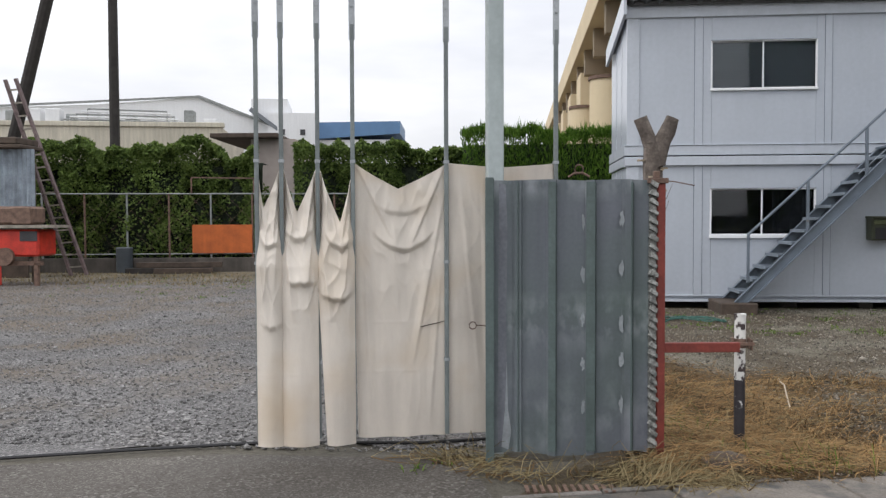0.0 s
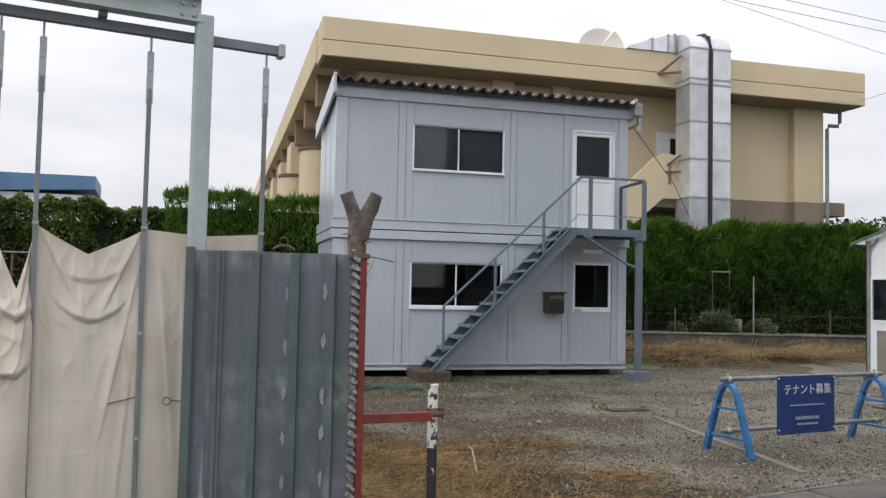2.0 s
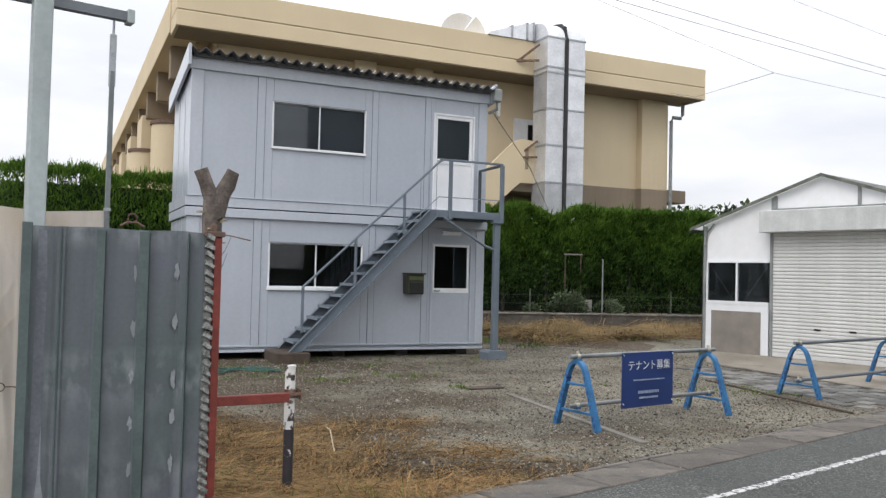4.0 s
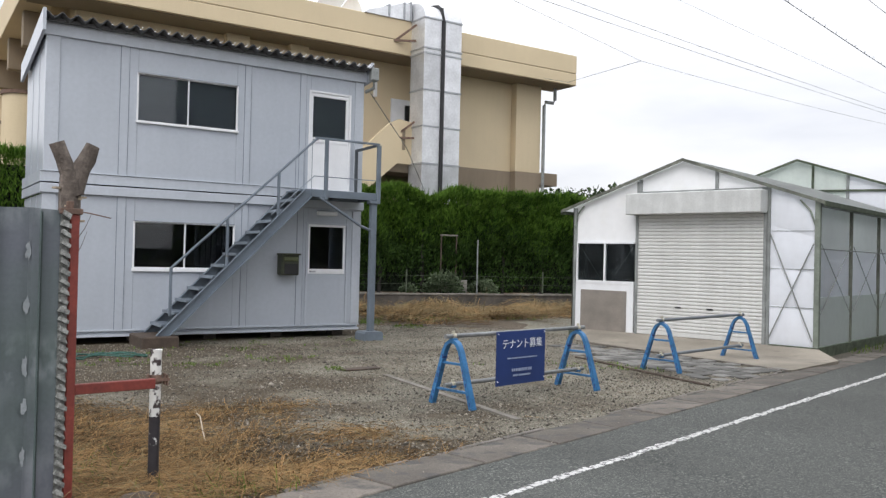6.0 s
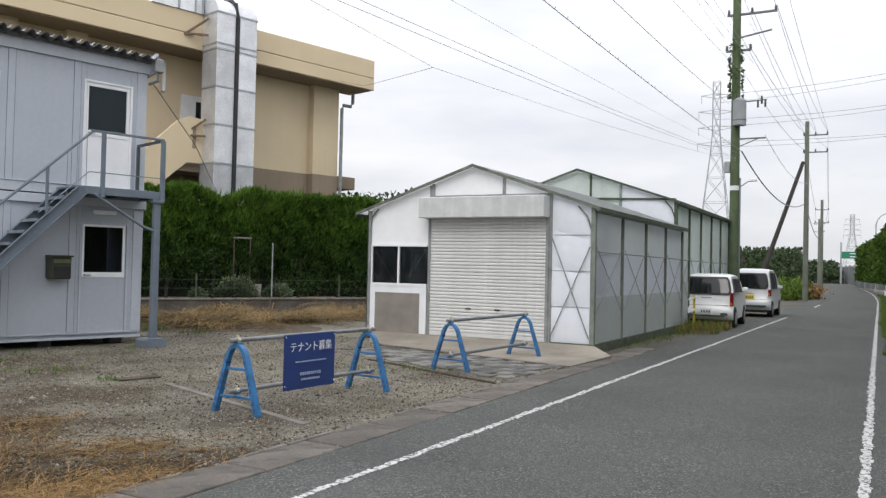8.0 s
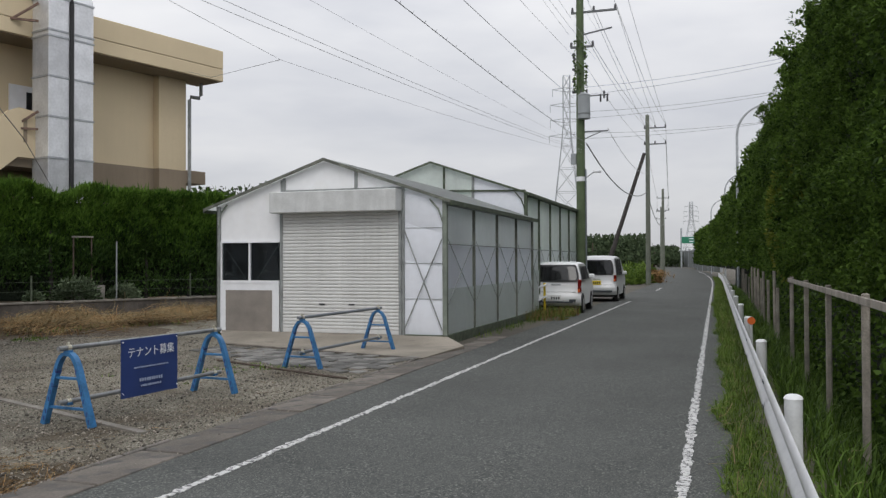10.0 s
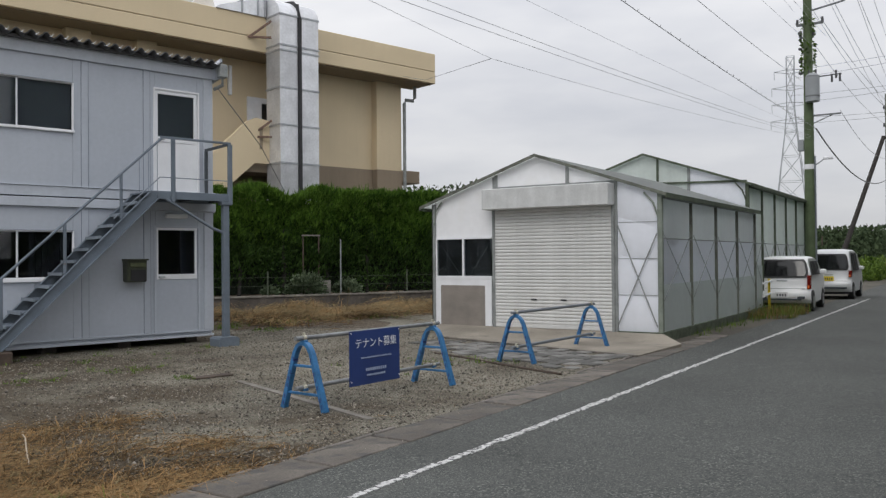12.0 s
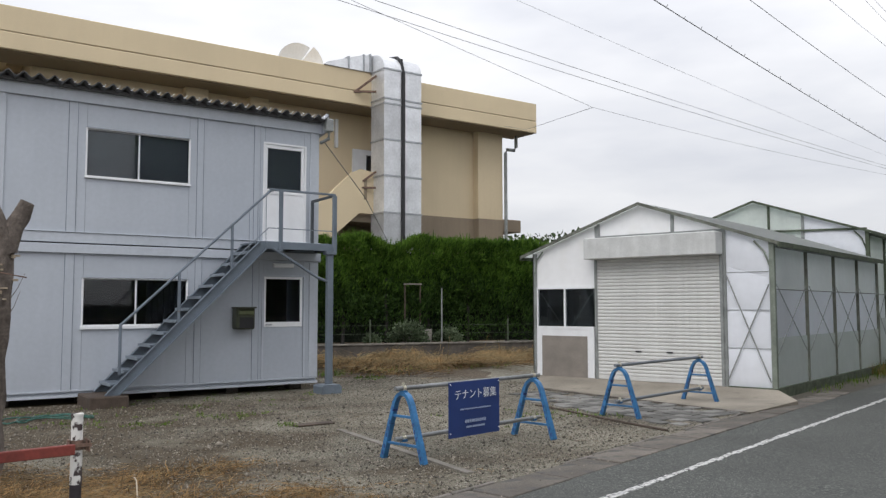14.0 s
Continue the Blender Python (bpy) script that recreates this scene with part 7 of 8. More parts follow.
        sheet_grid(bm, lambda u, v: (tail(zl0 + (zl1 - zl0) * v) + 0.13 * u ** 2 - 0.004, sgn * W / 2 * (0.87 + 0.135 * u ** 0.6), zl0 + (zl1 - zl0) * v), 5, 5, 0.012)
        lamp = part("tail_lamp", bm, M["tail"], th, smooth=40)
        part("lamp_lens", box(B(), tail(zl0) - 0.012, sgn * W * 0.44, zl0 + 0.02, tail(zl0) + 0.02, sgn * W * 0.475, zl0 + 0.10, 0.004), M["orange"], lamp, smooth=0)
        part("mirror", box(B(), L * 0.66, sgn * W * 0.49, 1.02, L * 0.70, sgn * (W * 0.5 + 0.16), 1.16, 0.03), paint, th, smooth=0)
        for x in (0.58, L - 0.62):
            bm = B()
            rim = [(x + 0.325 * math.cos(q * math.pi / 10), 0.275 + 0.325 * math.sin(q * math.pi / 10)) for q in range(11)] + [(x - 0.325, 0.25), (x + 0.325, 0.25)]
            prism(bm, rim, "y", sgn * (W / 2 - 0.2), sgn * (W / 2 + 0.003))
            part("wheel_arch", bm, M["black"], th, smooth=0)
            w = part("wheel", tube(B(), [(x, sgn * (W / 2 - 0.17), 0.275), (x, sgn * (W / 2 - 0.02), 0.275), (x, sgn * (W / 2 + 0.012), 0.275)], 0.277, 24), M["tyre"], th)
            part("rim", tube(B(), [(x, sgn * (W / 2 + 0.008), 0.275), (x, sgn * (W / 2 + 0.022), 0.275)], 0.185, 20, 0.15), M["rim"], w)
            for q in range(5):
                a = q * 2 * math.pi / 5
                part("spoke_gap", box(B(), x + 0.1 * math.cos(a) - 0.02, sgn * (W / 2 + 0.021), 0.275 + 0.1 * math.sin(a) - 0.02, x + 0.1 * math.cos(a) + 0.02, sgn * (W / 2 + 0.024), 0.275 + 0.1 * math.sin(a) + 0.02), M["black"], w, smooth=0)
        part("bumper_vent", box(B(), -0.056, sgn * W * 0.27, 0.37, -0.03, sgn * W * 0.40, 0.44, 0.008), M["stair_dark"], th, smooth=0)
    part("bumper_step", box(B(), -0.045 if van else -0.058, -W * 0.34, 0.33 if not van else 0.36, -0.02, W * 0.34, 0.37 if not van else 0.44), M["stair_dark"], th, smooth=0)
    zp = 0.735 if van else 0.48
    xp = tail(zp) - 0.03
    pl = part("number_plate", box(B(), xp, -0.165, zp - 0.08, xp + 0.03, 0.165, zp + 0.08), M[plate], th, smooth=0)
    for y in (-0.1, -0.03, 0.04, 0.11):
        part("plate_bar", box(B(), xp - 0.002, y - 0.02, zp - 0.045, xp - 0.0005, y + 0.02, zp + 0.025), M["stair_dark"], pl, smooth=0)
    part("wiper", tube(B(), [(tail(g0) - 0.03, 0.0, g0 + 0.01), (tail(g0 + 0.04) - 0.03, -0.38, g0 + 0.05)], 0.009, 5), M["black"], th)
    part("tailgate_seam", box(B(), tail(0.66) - 0.006, -W * 0.40, 0.648, tail(0.66) + 0.02, W * 0.40, 0.656), M["stair_dark"], th, smooth=0)
    part("tailgate_handle", box(B(), tail(0.86) - 0.012, -0.14, 0.85, tail(0.86) + 0.01, 0.14, 0.885, 0.004), M["galv"], th, smooth=0)
    part("chassis", box(B(), 0.15, -W * 0.42, 0.17, L - 0.15, W * 0.42, 0.30), M["black"], th, smooth=0)
    return th


car("hatchback_car", "white small hatchback car parked at the roadside", ROAD @ pose(24.8, 4.44, 0, 0, 0, 2), 1.48, 3.4, 1.56, M["car_paint"], "plate_white")
car("minivan", "silver-white small van parked behind another car", ROAD @ pose(32.4, 4.29, 0, 0, 0, 0), 1.47, 3.4, 1.78, M["van_paint"], "plate_yellow", True)

# ---- poles, wires, tower ----


def sag(a, b, drop, n=14):
    a, b = Vector(a), Vector(b)
    return [a.lerp(b, q / n) - Vector((0, 0, drop * 4 * (q / n) * (1 - q / n))) for q in range(n + 1)]


def utility_pole(s, v, h, r, label, arms, mossy=True, gear=True):
    th = thing("utility_pole", label, "utility pole", ROAD @ pose(s, v, 0, 0, 0, 0), group="utility poles")
    if mossy:
        part("lower_shaft", tube(B(), [(0, 0, -0.3), (0, 0, 3.5)], r, 16, r * 0.94), M["pole_moss"], th, "mossy green lower shaft")
        part("shaft", tube(B(), [(0, 0, 3.5), (0, 0, h)], r * 0.94, 16, r * 0.72), M["pole_moss"], th)
    else:
        part("shaft", tube(B(), [(0, 0, -0.3), (0, 0, h)], r, 12, r * 0.7), M["pole_c"], th)
    for z, ya, yb in arms:
        arm = part("crossarm", box(B(), -0.04, yb, z - 0.035, 0.04, ya, z + 0.035), M["arm_steel"], th, smooth=0)
        for q in (0.03, 0.5, 0.97):
            y = ya + (yb - ya) * q
            part("insulator", tube(B(), [(0, y, z + 0.03), (0, y, z + 0.12), (0, y, z + 0.2)], 0.055, 10, 0.035), M["insulator"], arm)
    if gear:
        t = part("transformer", tube(B(), [(-0.25, -0.17, 6.85), (-0.25, -0.17, 7.3), (-0.25, -0.17, 7.72)], 0.23, 18), M["trans"], th, "grey pole transformer can")
        part("transformer_lid", tube(B(), [(-0.25, -0.17, 7.72), (-0.25, -0.17, 7.78), (-0.25, -0.17, 7.83)], 0.245, 18, 0.1), M["trans"], t)
        part("transformer_band", tube(B(), [(-0.25, -0.17, 7.0), (-0.25, -0.17, 7.05)], 0.24, 18), M["arm_steel"], t)
        for y in (-0.28, -0.06):
            part("bushing", tube(B(), [(-0.25, y, 7.8), (-0.25, y, 7.95)], 0.03, 8), M["insulator"], t)
        part("side_arm", box(B(), -0.03, -1.02, 6.38, 0.03, 0.12, 6.43), M["arm_steel"], th, smooth=0)
        part("side_brace", bar(B(), (0, -0.75, 6.38), (0, -0.15, 6.14), 0.03, 0.03), M["arm_steel"], th, smooth=0)
        part("high_arm", bar(B(), (0, -0.05, 10.05), (0, -1.19, 10.24), 0.05, 0.05), M["arm_steel"], th, smooth=0)
        for y, z in ((-0.75, 7.5), (-0.88, 7.62), (-1.0, 7.5)):
            part("cutout", tube(B(), [(0.0, y, z), (0.0, y, z + 0.28)], 0.035, 8), M["insulator"], th)
        part("cutout_arm", bar(B(), (0, 0.1, 7.72), (0, -1.05, 7.76), 0.04, 0.04), M["arm_steel"], th, smooth=0)
        for z in (9.3, 8.75, 8.3, 7.9):
            part("rack_insulator", tube(B(), [(-0.1, 0.16, z), (-0.1, 0.28, z)], 0.05, 8), M["insulator"], th)
        rngp = np.random.default_rng(5)
        kk = 260
        zz = rngp.uniform(7.9, 9.9, kk)
        aa = rngp.uniform(0, 6.28, kk)
        leaves("climbing_vine", np.stack([0.17 * np.cos(aa), 0.17 * np.sin(aa), zz], 1), np.stack([np.cos(aa), np.sin(aa), rngp.normal(0, 0.5, kk)], 1), M["tallhedge"], 0.13, 0.08, th, seed=51)
        lamp = part("street_lamp_arm", tube(B(), [(0, -0.15, 4.65), (0, -0.5, 4.9)], 0.02, 8), M["galv"], th)
        part("street_lamp_head", box(B(), -0.06, -0.75, 4.86, 0.06, -0.45, 4.95, 0.02), M["white_frame"], lamp, smooth=0)
        part("white_band", tube(B(), [(0, 0, 4.55), (0, 0, 4.72)], r * 0.95, 16), M["white_frame"], th)
        part("junction_box", box(B(), -0.1, 0.16, 5.2, 0.1, 0.36, 5.6, 0.02), M["trans"], th, smooth=0)
        part("conduit", tube(B(), [(-0.05, -0.2, 0), (-0.05, -0.19, 5)], 0.03, 8), M["grey_beam"], th)
    return th


utility_pole(31.3, 4.70, 13.4, 0.18, "tall concrete utility pole with transformer and moss", ((12.7, 0.32, -1.37), (10.9, 0.33, -1.36), (9.6, 0.36, -0.5), (9.15, 0.25, -0.2)))
utility_pole(55.2, 4.15, 11.0, 0.17, "plain concrete utility pole with two crossarms", ((10.15, 0.22, -1.17), (9.1, 0.22, -1.17)), False, False)
utility_pole(90, 5.37, 9.1, 0.18, "distant concrete utility pole", ((8.13, 0.62, -0.62), (6.83, 0.62, -0.62)), False, False)
utility_pole(128, 8.0, 9.6, 0.18, "distant concrete utility pole", ((8.9, 0.7, -0.7), (7.8, 0.7, -0.7)), False, False)
brace = thing("pole_brace", "dark slanting timber brace against a utility pole", "pole", ROAD)
part("brace_shaft", tube(B(), [(51.0, 6.7, -0.2), (55.1, 4.35, 8.5)], 0.15, 10, 0.11), M["tar_wood"], brace)


def wires():
    """Overhead lines along the road, each a cable of its own."""
    p = (31.3, 4.62)
    runs = [
        ("telephone_cable", (p[0], p[1] - 0.15, 5.95), (-9, 4.55, 5.9), 0.32, 0.007, True),
        ("overhead_wire", (p[0], p[1], 5.72), (-8, 8.9, 5.9), 0.3, 0.006, False),
        ("overhead_wire", (p[0], p[1], 5.66), (-8, 9.15, 5.8), 0.3, 0.006, False),
        ("overhead_wire", (p[0], p[1], 5.62), (14.4, 7.8, 5.48), 0.12, 0.005, False),
        ("overhead_wire", (14.4, 7.8, 5.48), (-12, 7.9, 6.9), 0.1, 0.005, False),
        ("overhead_wire", (p[0], p[1], 5.9), (-9, 7.4, 6.2), 0.3, 0.0035, False),
        ("overhead_wire", (p[0] - 2, p[1], 7.3), (-9, 4.6, 6.9), 0.4, 0.009, False),
        ("overhead_wire", (p[0], p[1] - 0.2, 8.7), (-9, 4.5, 7.2), 0.3, 0.006, False),
        ("overhead_wire", (p[0], p[1] - 0.5, 9.1), (-9, 4.1, 8.0), 0.3, 0.006, False),
        ("overhead_wire", (p[0], p[1] - 0.3, 9.6), (-9, 4.3, 9.4), 0.3, 0.006, False),
        ("overhead_wire", (p[0], p[1] + 0.5, 10.1), (-9, 5.1, 10.0), 0.3, 0.006, False),
        ("overhead_wire", (p[0], p[1] - 0.6, 10.1), (-9, 4.0, 10.0), 0.3, 0.006, False),
        ("overhead_wire", (p[0], 5.02, 11.1), (55.2, 4.35, 10.35), 0.4, 0.012, False),
        ("overhead_wire", (p[0], 4.2, 11.1), (55.2, 3.65, 10.35), 0.4, 0.012, False),
        ("overhead_wire", (p[0], 3.36, 11.1), (55.2, 3.0, 10.35), 0.4, 0.012, False),
        ("overhead_wire", (p[0], 5.02, 12.9), (55.2, 4.35, 10.4), 0.2, 0.012, False),
        ("overhead_wire", (p[0], 3.9, 12.9), (55.2, 3.65, 10.4), 0.2, 0.012, False),
        ("overhead_wire", (p[0], 3.36, 12.9), (55.2, 3.0, 10.4), 0.2, 0.012, False),
        ("overhead_wire", (p[0], 5.0, 9.8), (55.2, 4.35, 9.3), 0.4, 0.012, False),
        ("overhead_wire", (p[0], 4.3, 9.8), (55.2, 3.0, 9.3), 0.4, 0.012, False),
        ("overhead_wire", (p[0], 3.7, 6.5), (55.2, 4.1, 7.2), 0.5, 0.012, False),
        ("overhead_wire", (p[0], 5.02, 12.9), (-9, 5.3, 12.6), 0.3, 0.007, False),
        ("overhead_wire", (p[0], 3.36, 12.9), (-9, 3.6, 12.6), 0.3, 0.007, False),
        ("telephone_cable", (p[0], p[1] - 0.15, 5.95), (55.2, 4.2, 6.0), 0.9, 0.025, False),
        ("overhead_wire", (55.2, 4.35, 10.35), (90, 5.95, 8.3), 0.5, 0.016, False),
        ("overhead_wire", (55.2, 3.0, 10.35), (90, 4.78, 8.3), 0.5, 0.016, False),
        ("overhead_wire", (55.2, 3.0, 9.3), (90, 4.78, 7.0), 0.5, 0.016, False),
        ("telephone_cable", (55.2, 4.2, 6.0), (90, 5.3, 5.4), 0.9, 0.025, False),
        ("overhead_wire", (90, 5.95, 8.3), (128, 8.6, 9.0), 0.6, 0.02, False),
        ("overhead_wire", (90, 4.78, 8.3), (128, 7.4, 9.0), 0.6, 0.02, False),
    ]
    for nm, a, b, drop, r, knots in runs:
        th = thing(nm, "bundled black telephone cable strung between poles" if "tele" in nm else "thin grey overhead wire strung between poles", "cable", ROAD, group="overhead wires")
        pts = sag(a, b, drop)
        c = part("cable", tube(B(), pts, r * 0.75 if "tele" not in nm else r, 5), M["cable"] if "tele" in nm else M["wire"], th)
        if knots:
            bm = B()
            n = 70
            long = sag(a, b, drop, n)
            for q in long[1:n]:
                tube(bm, [q + Vector((0, 0, r)), q + Vector((0.05, 0, r + 0.045))], 0.007, 4)
            tagged(part("cable_hangers", bm, M["cable"], th, smooth=0), kind="stuff")
    # service drops to the beige building and the office
    for pts, r in (([(22.4, 26.45, 9.2), (17.5, 19.5, 7.2), (11.95, 11.2, 5.48)], 0.006), ([(7.95, 14.7, 4.9), (10.5, 17.5, 4.3), (16.6, 26.0, 3.7)], 0.010)):
        th = thing("service_cable", "thin black service cable to a building", "cable", group="overhead wires")
        part("cable", tube(B(), pts, r, 5), M["cable"], th)


wires()


def pylon(x, y, h, w, name, label, r=0.16):
    th = thing(name, label, "pylon", pose(x, y, -1, 0, 0, 118))
    k = 9
    lv = [h * (1 - (1 - i / k) ** 1.25) for i in range(k + 1)]
    half = lambda z: w / 2 * (1 - 0.86 * min(1, z / (h * 0.72))) + 0.25
    for sx, sy in ((-1, -1), (1, -1), (1, 1), (-1, 1)):
        part("tower_leg", tube(B(), [(sx * half(z), sy * half(z), z) for z in lv], r, 5), M["tower"], th)
    for a, b in zip(lv, lv[1:]):
        bm = B()
        for (ax, ay), (bx, by) in (((-1, -1), (1, -1)), ((1, -1), (1, 1)), ((1, 1), (-1, 1)), ((-1, 1), (-1, -1))):
            tube(bm, [(ax * half(a), ay * half(a), a), (bx * half(b), by * half(b), b)], r * 0.6, 4)
            tube(bm, [(bx * half(a), by * half(a), a), (ax * half(b), ay * half(b), b)], r * 0.6, 4)
            tube(bm, [(ax * half(b), ay * half(b), b), (bx * half(b), by * half(b), b)], r * 0.6, 4)
        part("lattice", bm, M["tower"], th, smooth=0)
    for z, l in ((h * 0.93, 4.2), (h * 0.85, 4.9), (h * 0.77, 4.9), (h * 0.69, 5.2)):
        bm = B()
        for s in (-1, 1):
            tube(bm, [(0, 0, z + 0.6), (s * l, 0, z)], r * 0.8, 4)
            tube(bm, [(0, 0, z - 0.8), (s * l, 0, z)], r * 0.8, 4)
            tube(bm, [(s * l, 0, z), (s * l * 0.98, 0, z - 2.2)], r * 0.7, 4)
        part("tower_arm", bm, M["tower"], th, smooth=0)
    return th


pylon(227.6, 104, 58, 11, "power_pylon", "tall grey steel lattice power pylon", 0.11)
pylon(560, 165, 42, 12, "power_pylon", "distant grey steel lattice power pylon", 0.12)
for i, (za, zb) in enumerate(((54, 60), (54, 56), (47, 52), (47, 48), (41, 44), (41, 40))):
    th = thing("high_voltage_line", "thin high-voltage line between pylons", "cable", group="high-voltage lines")
    off = -6 if i % 2 else 6
    part("cable", tube(B(), sag((227.6 + off * 0.9, 104 + off * 0.4, za - 2), (175 + off, -60, zb), 6, 16), 0.04, 4), M["cable_far"], th)


def highway_lamp(s, v, h):
    th = thing("highway_lamp", "curved grey steel highway lamp", "street lamp", ROAD @ pose(s, v, 0), group="highway lamps")
    part("lamp_pole", tube(B(), [(0, 0, -1.4), (0, 0, h - 2.0)] + [(0, -2.0 + 2.0 * math.cos(q * math.pi / 18), h - 2.0 + 2.0 * math.sin(q * math.pi / 18)) for q in range(1, 9)] + [(0, -2.6, h + 0.06)], 0.09, 8, 0.06), M["tower"], th)
    part("lamp_head", box(B(), -0.14, -3.2, h, 0.14, -2.4, h + 0.14, 0.03), M["tower"], th, smooth=0)


highway_lamp(60, -1.41, 12.1)
highway_lamp(98, -0.85, 11.2)
highway_lamp(136, 0.95, 11.0)

# ---- far end of the road ----


def far_woods():
    rng = np.random.default_rng(41)
    for nm, label, cen, rad, hgt, n, size in (
        ("far_trees", "distant dark wood beyond the fields", (150, 62), (26, 9), 7.6, 9000, 0.7),
        ("far_trees", "distant trees behind the sheds", (33, 33), (7, 2.5), 7.4, 5000, 0.3),
        ("far_trees", "distant trees at the road's end", (205, 70), (24, 6), 6.0, 5000, 0.8),
    ):
        th = tagged(new(nm), label, "trees", kind="stuff")
        th.matrix_basis = pose(cen[0], cen[1], 0, 0, 0, 20)
        a = rng.uniform(-1, 1, n)
        b = rng.uniform(-1, 1, n)
        prof = np.array([0.72 + 0.45 * noise.noise(Vector((q * rad[0] / hgt * 1.1, 0.3, 2.2))) for q in a]) * np.sqrt(np.clip(1.05 - a * a, 0.1, 1))
        z = hgt * prof * np.sqrt(rng.uniform(0, 1, n))
        leaves("foliage", np.stack([a * rad[0], b * rad[1], z], 1), rng.normal(size=(n, 3)) + np.array([0, 0, 0.4]), M["woods"], size, size * 0.7, th, seed=3)
        bm = B()
        for q in range(7):
            x = -rad[0] * 0.8 + q * rad[0] * 0.27
            tube(bm, [(x, 0, -0.2), (x + 0.3, 0, hgt * 0.6)], 0.15, 6, 0.08)
        part("trunks", bm, M["dark_wood"], th)
    # scrub at the bend
    th = tagged(new("roadside_scrub"), "green and rusty scrub beside the road", "bushes", kind="stuff")
    th.matrix_basis = ROAD
    pos = []
    for s, v, r, h, k in ((57, 6.4, 3.2, 0.9, 2600), (60, 5.0, 1.6, 0.8, 1200), (66, 7.5, 4.0, 1.2, 2200), (52, 7.6, 2.4, 0.75, 1500), (62, 4.6, 1.2, 1.1, 800), (75, 7, 4, 1.4, 1200)):
        d = rng.normal(size=(k, 3))
        d /= np.linalg.norm(d, axis=1, keepdims=True)
        rr = rng.uniform(0.6, 1, k)[:, None] * np.array([[r, r * 0.6, h]])
        q = d * rr
        q[:, 2] = np.abs(q[:, 2])
        pos.append(q + np.array([[s, v, 0]]))
    pos = np.concatenate(pos)
    leaves("scrub_leaves", pos, rng.normal(size=(len(pos), 3)) + np.array([0, 0, 0.8]), M["grass"], 0.3, 0.12, th, seed=9)
    pos2 = np.stack([rng.normal(61, 0.9, 900), rng.normal(4.2, 0.35, 900), rng.uniform(0, 0.8, 900)], 1)
    leaves("rusty_leaves", pos2, rng.normal(size=(900, 3)) + np.array([0, 0, 0.8]), M["straw"], 0.22, 0.09, th, seed=10)
    # weeds by the shed's corner, between shed and car
    pos3 = np.stack([rng.uniform(21.8, 24.9, 1500), rng.uniform(3.68, 4.75, 1500), 0 * rng.uniform(size=1500)], 1)
    pos3 = pos3[np.array([noise.noise(Vector((x * 1.4, y * 1.4, 3.0))) for x, y, z in pos3]) > -0.05]
    blades("corner_weeds", pos3[::2], 0.26, 0.8, M["straw"], 0.014, th, seed=12)
    blades("corner_grass", pos3[1::2], 0.30, 0.7, M["grass"], 0.014, th, seed=18)
    pos4 = np.stack([rng.uniform(16.5, 26, 420), rng.normal(4.5, 0.12, 420), 0 * rng.uniform(size=420)], 1)
    blades("foot_weeds", pos4, 0.09, 0.6, M["grass"], 0.014, th, seed=13)


far_woods()


def far_end():
    wall = thing("noise_barrier", "grey noise barrier at the road's end", "barrier", ROAD @ pose(150, -0.6, 0, 0, 0, 9))
    for i in range(14):
        part("barrier_panel", box(B(), i * 7.0, 0.0, -0.5, i * 7.0 + 6.8, 0.2, 3.6 + 0.02 * i), M["far_wall"], wall, smooth=0)
        part("barrier_post", box(B(), i * 7.0 - 0.2, -0.1, -0.5, i * 7.0, 0.3, 4.0), M["galv"], wall, smooth=0)
    sign = thing("road_sign", "green overhead direction sign, unreadable from afar", "sign", ROAD @ pose(185, 6.9, 0))
    part("sign_board", box(B(), 0, -4.6, 5.2, 0.2, 0.5, 6.6), M["green_sign"], sign, smooth=0)
    for z in (5.5, 6.1):
        part("sign_bar", box(B(), -0.05, -4.0, z, -0.01, -1.0, z + 0.2), M["letter"], sign, smooth=0)
    part("sign_post", tube(B(), [(0.2, 0.6, -0.5), (0.2, 0.6, 8.5)], 0.18, 8), M["tower"], sign)
    rw = thing("pipe_rail", "low white pipe rail at the shed corner", "rail", ROAD)
    for z in (0.55, 0.88):
        part("pipe", tube(B(), [(22.0, 4.36, z), (24.3, 4.62, z)], 0.03, 8), M["rail_white"], rw)
    part("pipe_post", tube(B(), [(23.9, 4.60, -0.02), (23.9, 4.60, 0.95)], 0.035, 8), M["plate_yellow"], rw)


far_end()

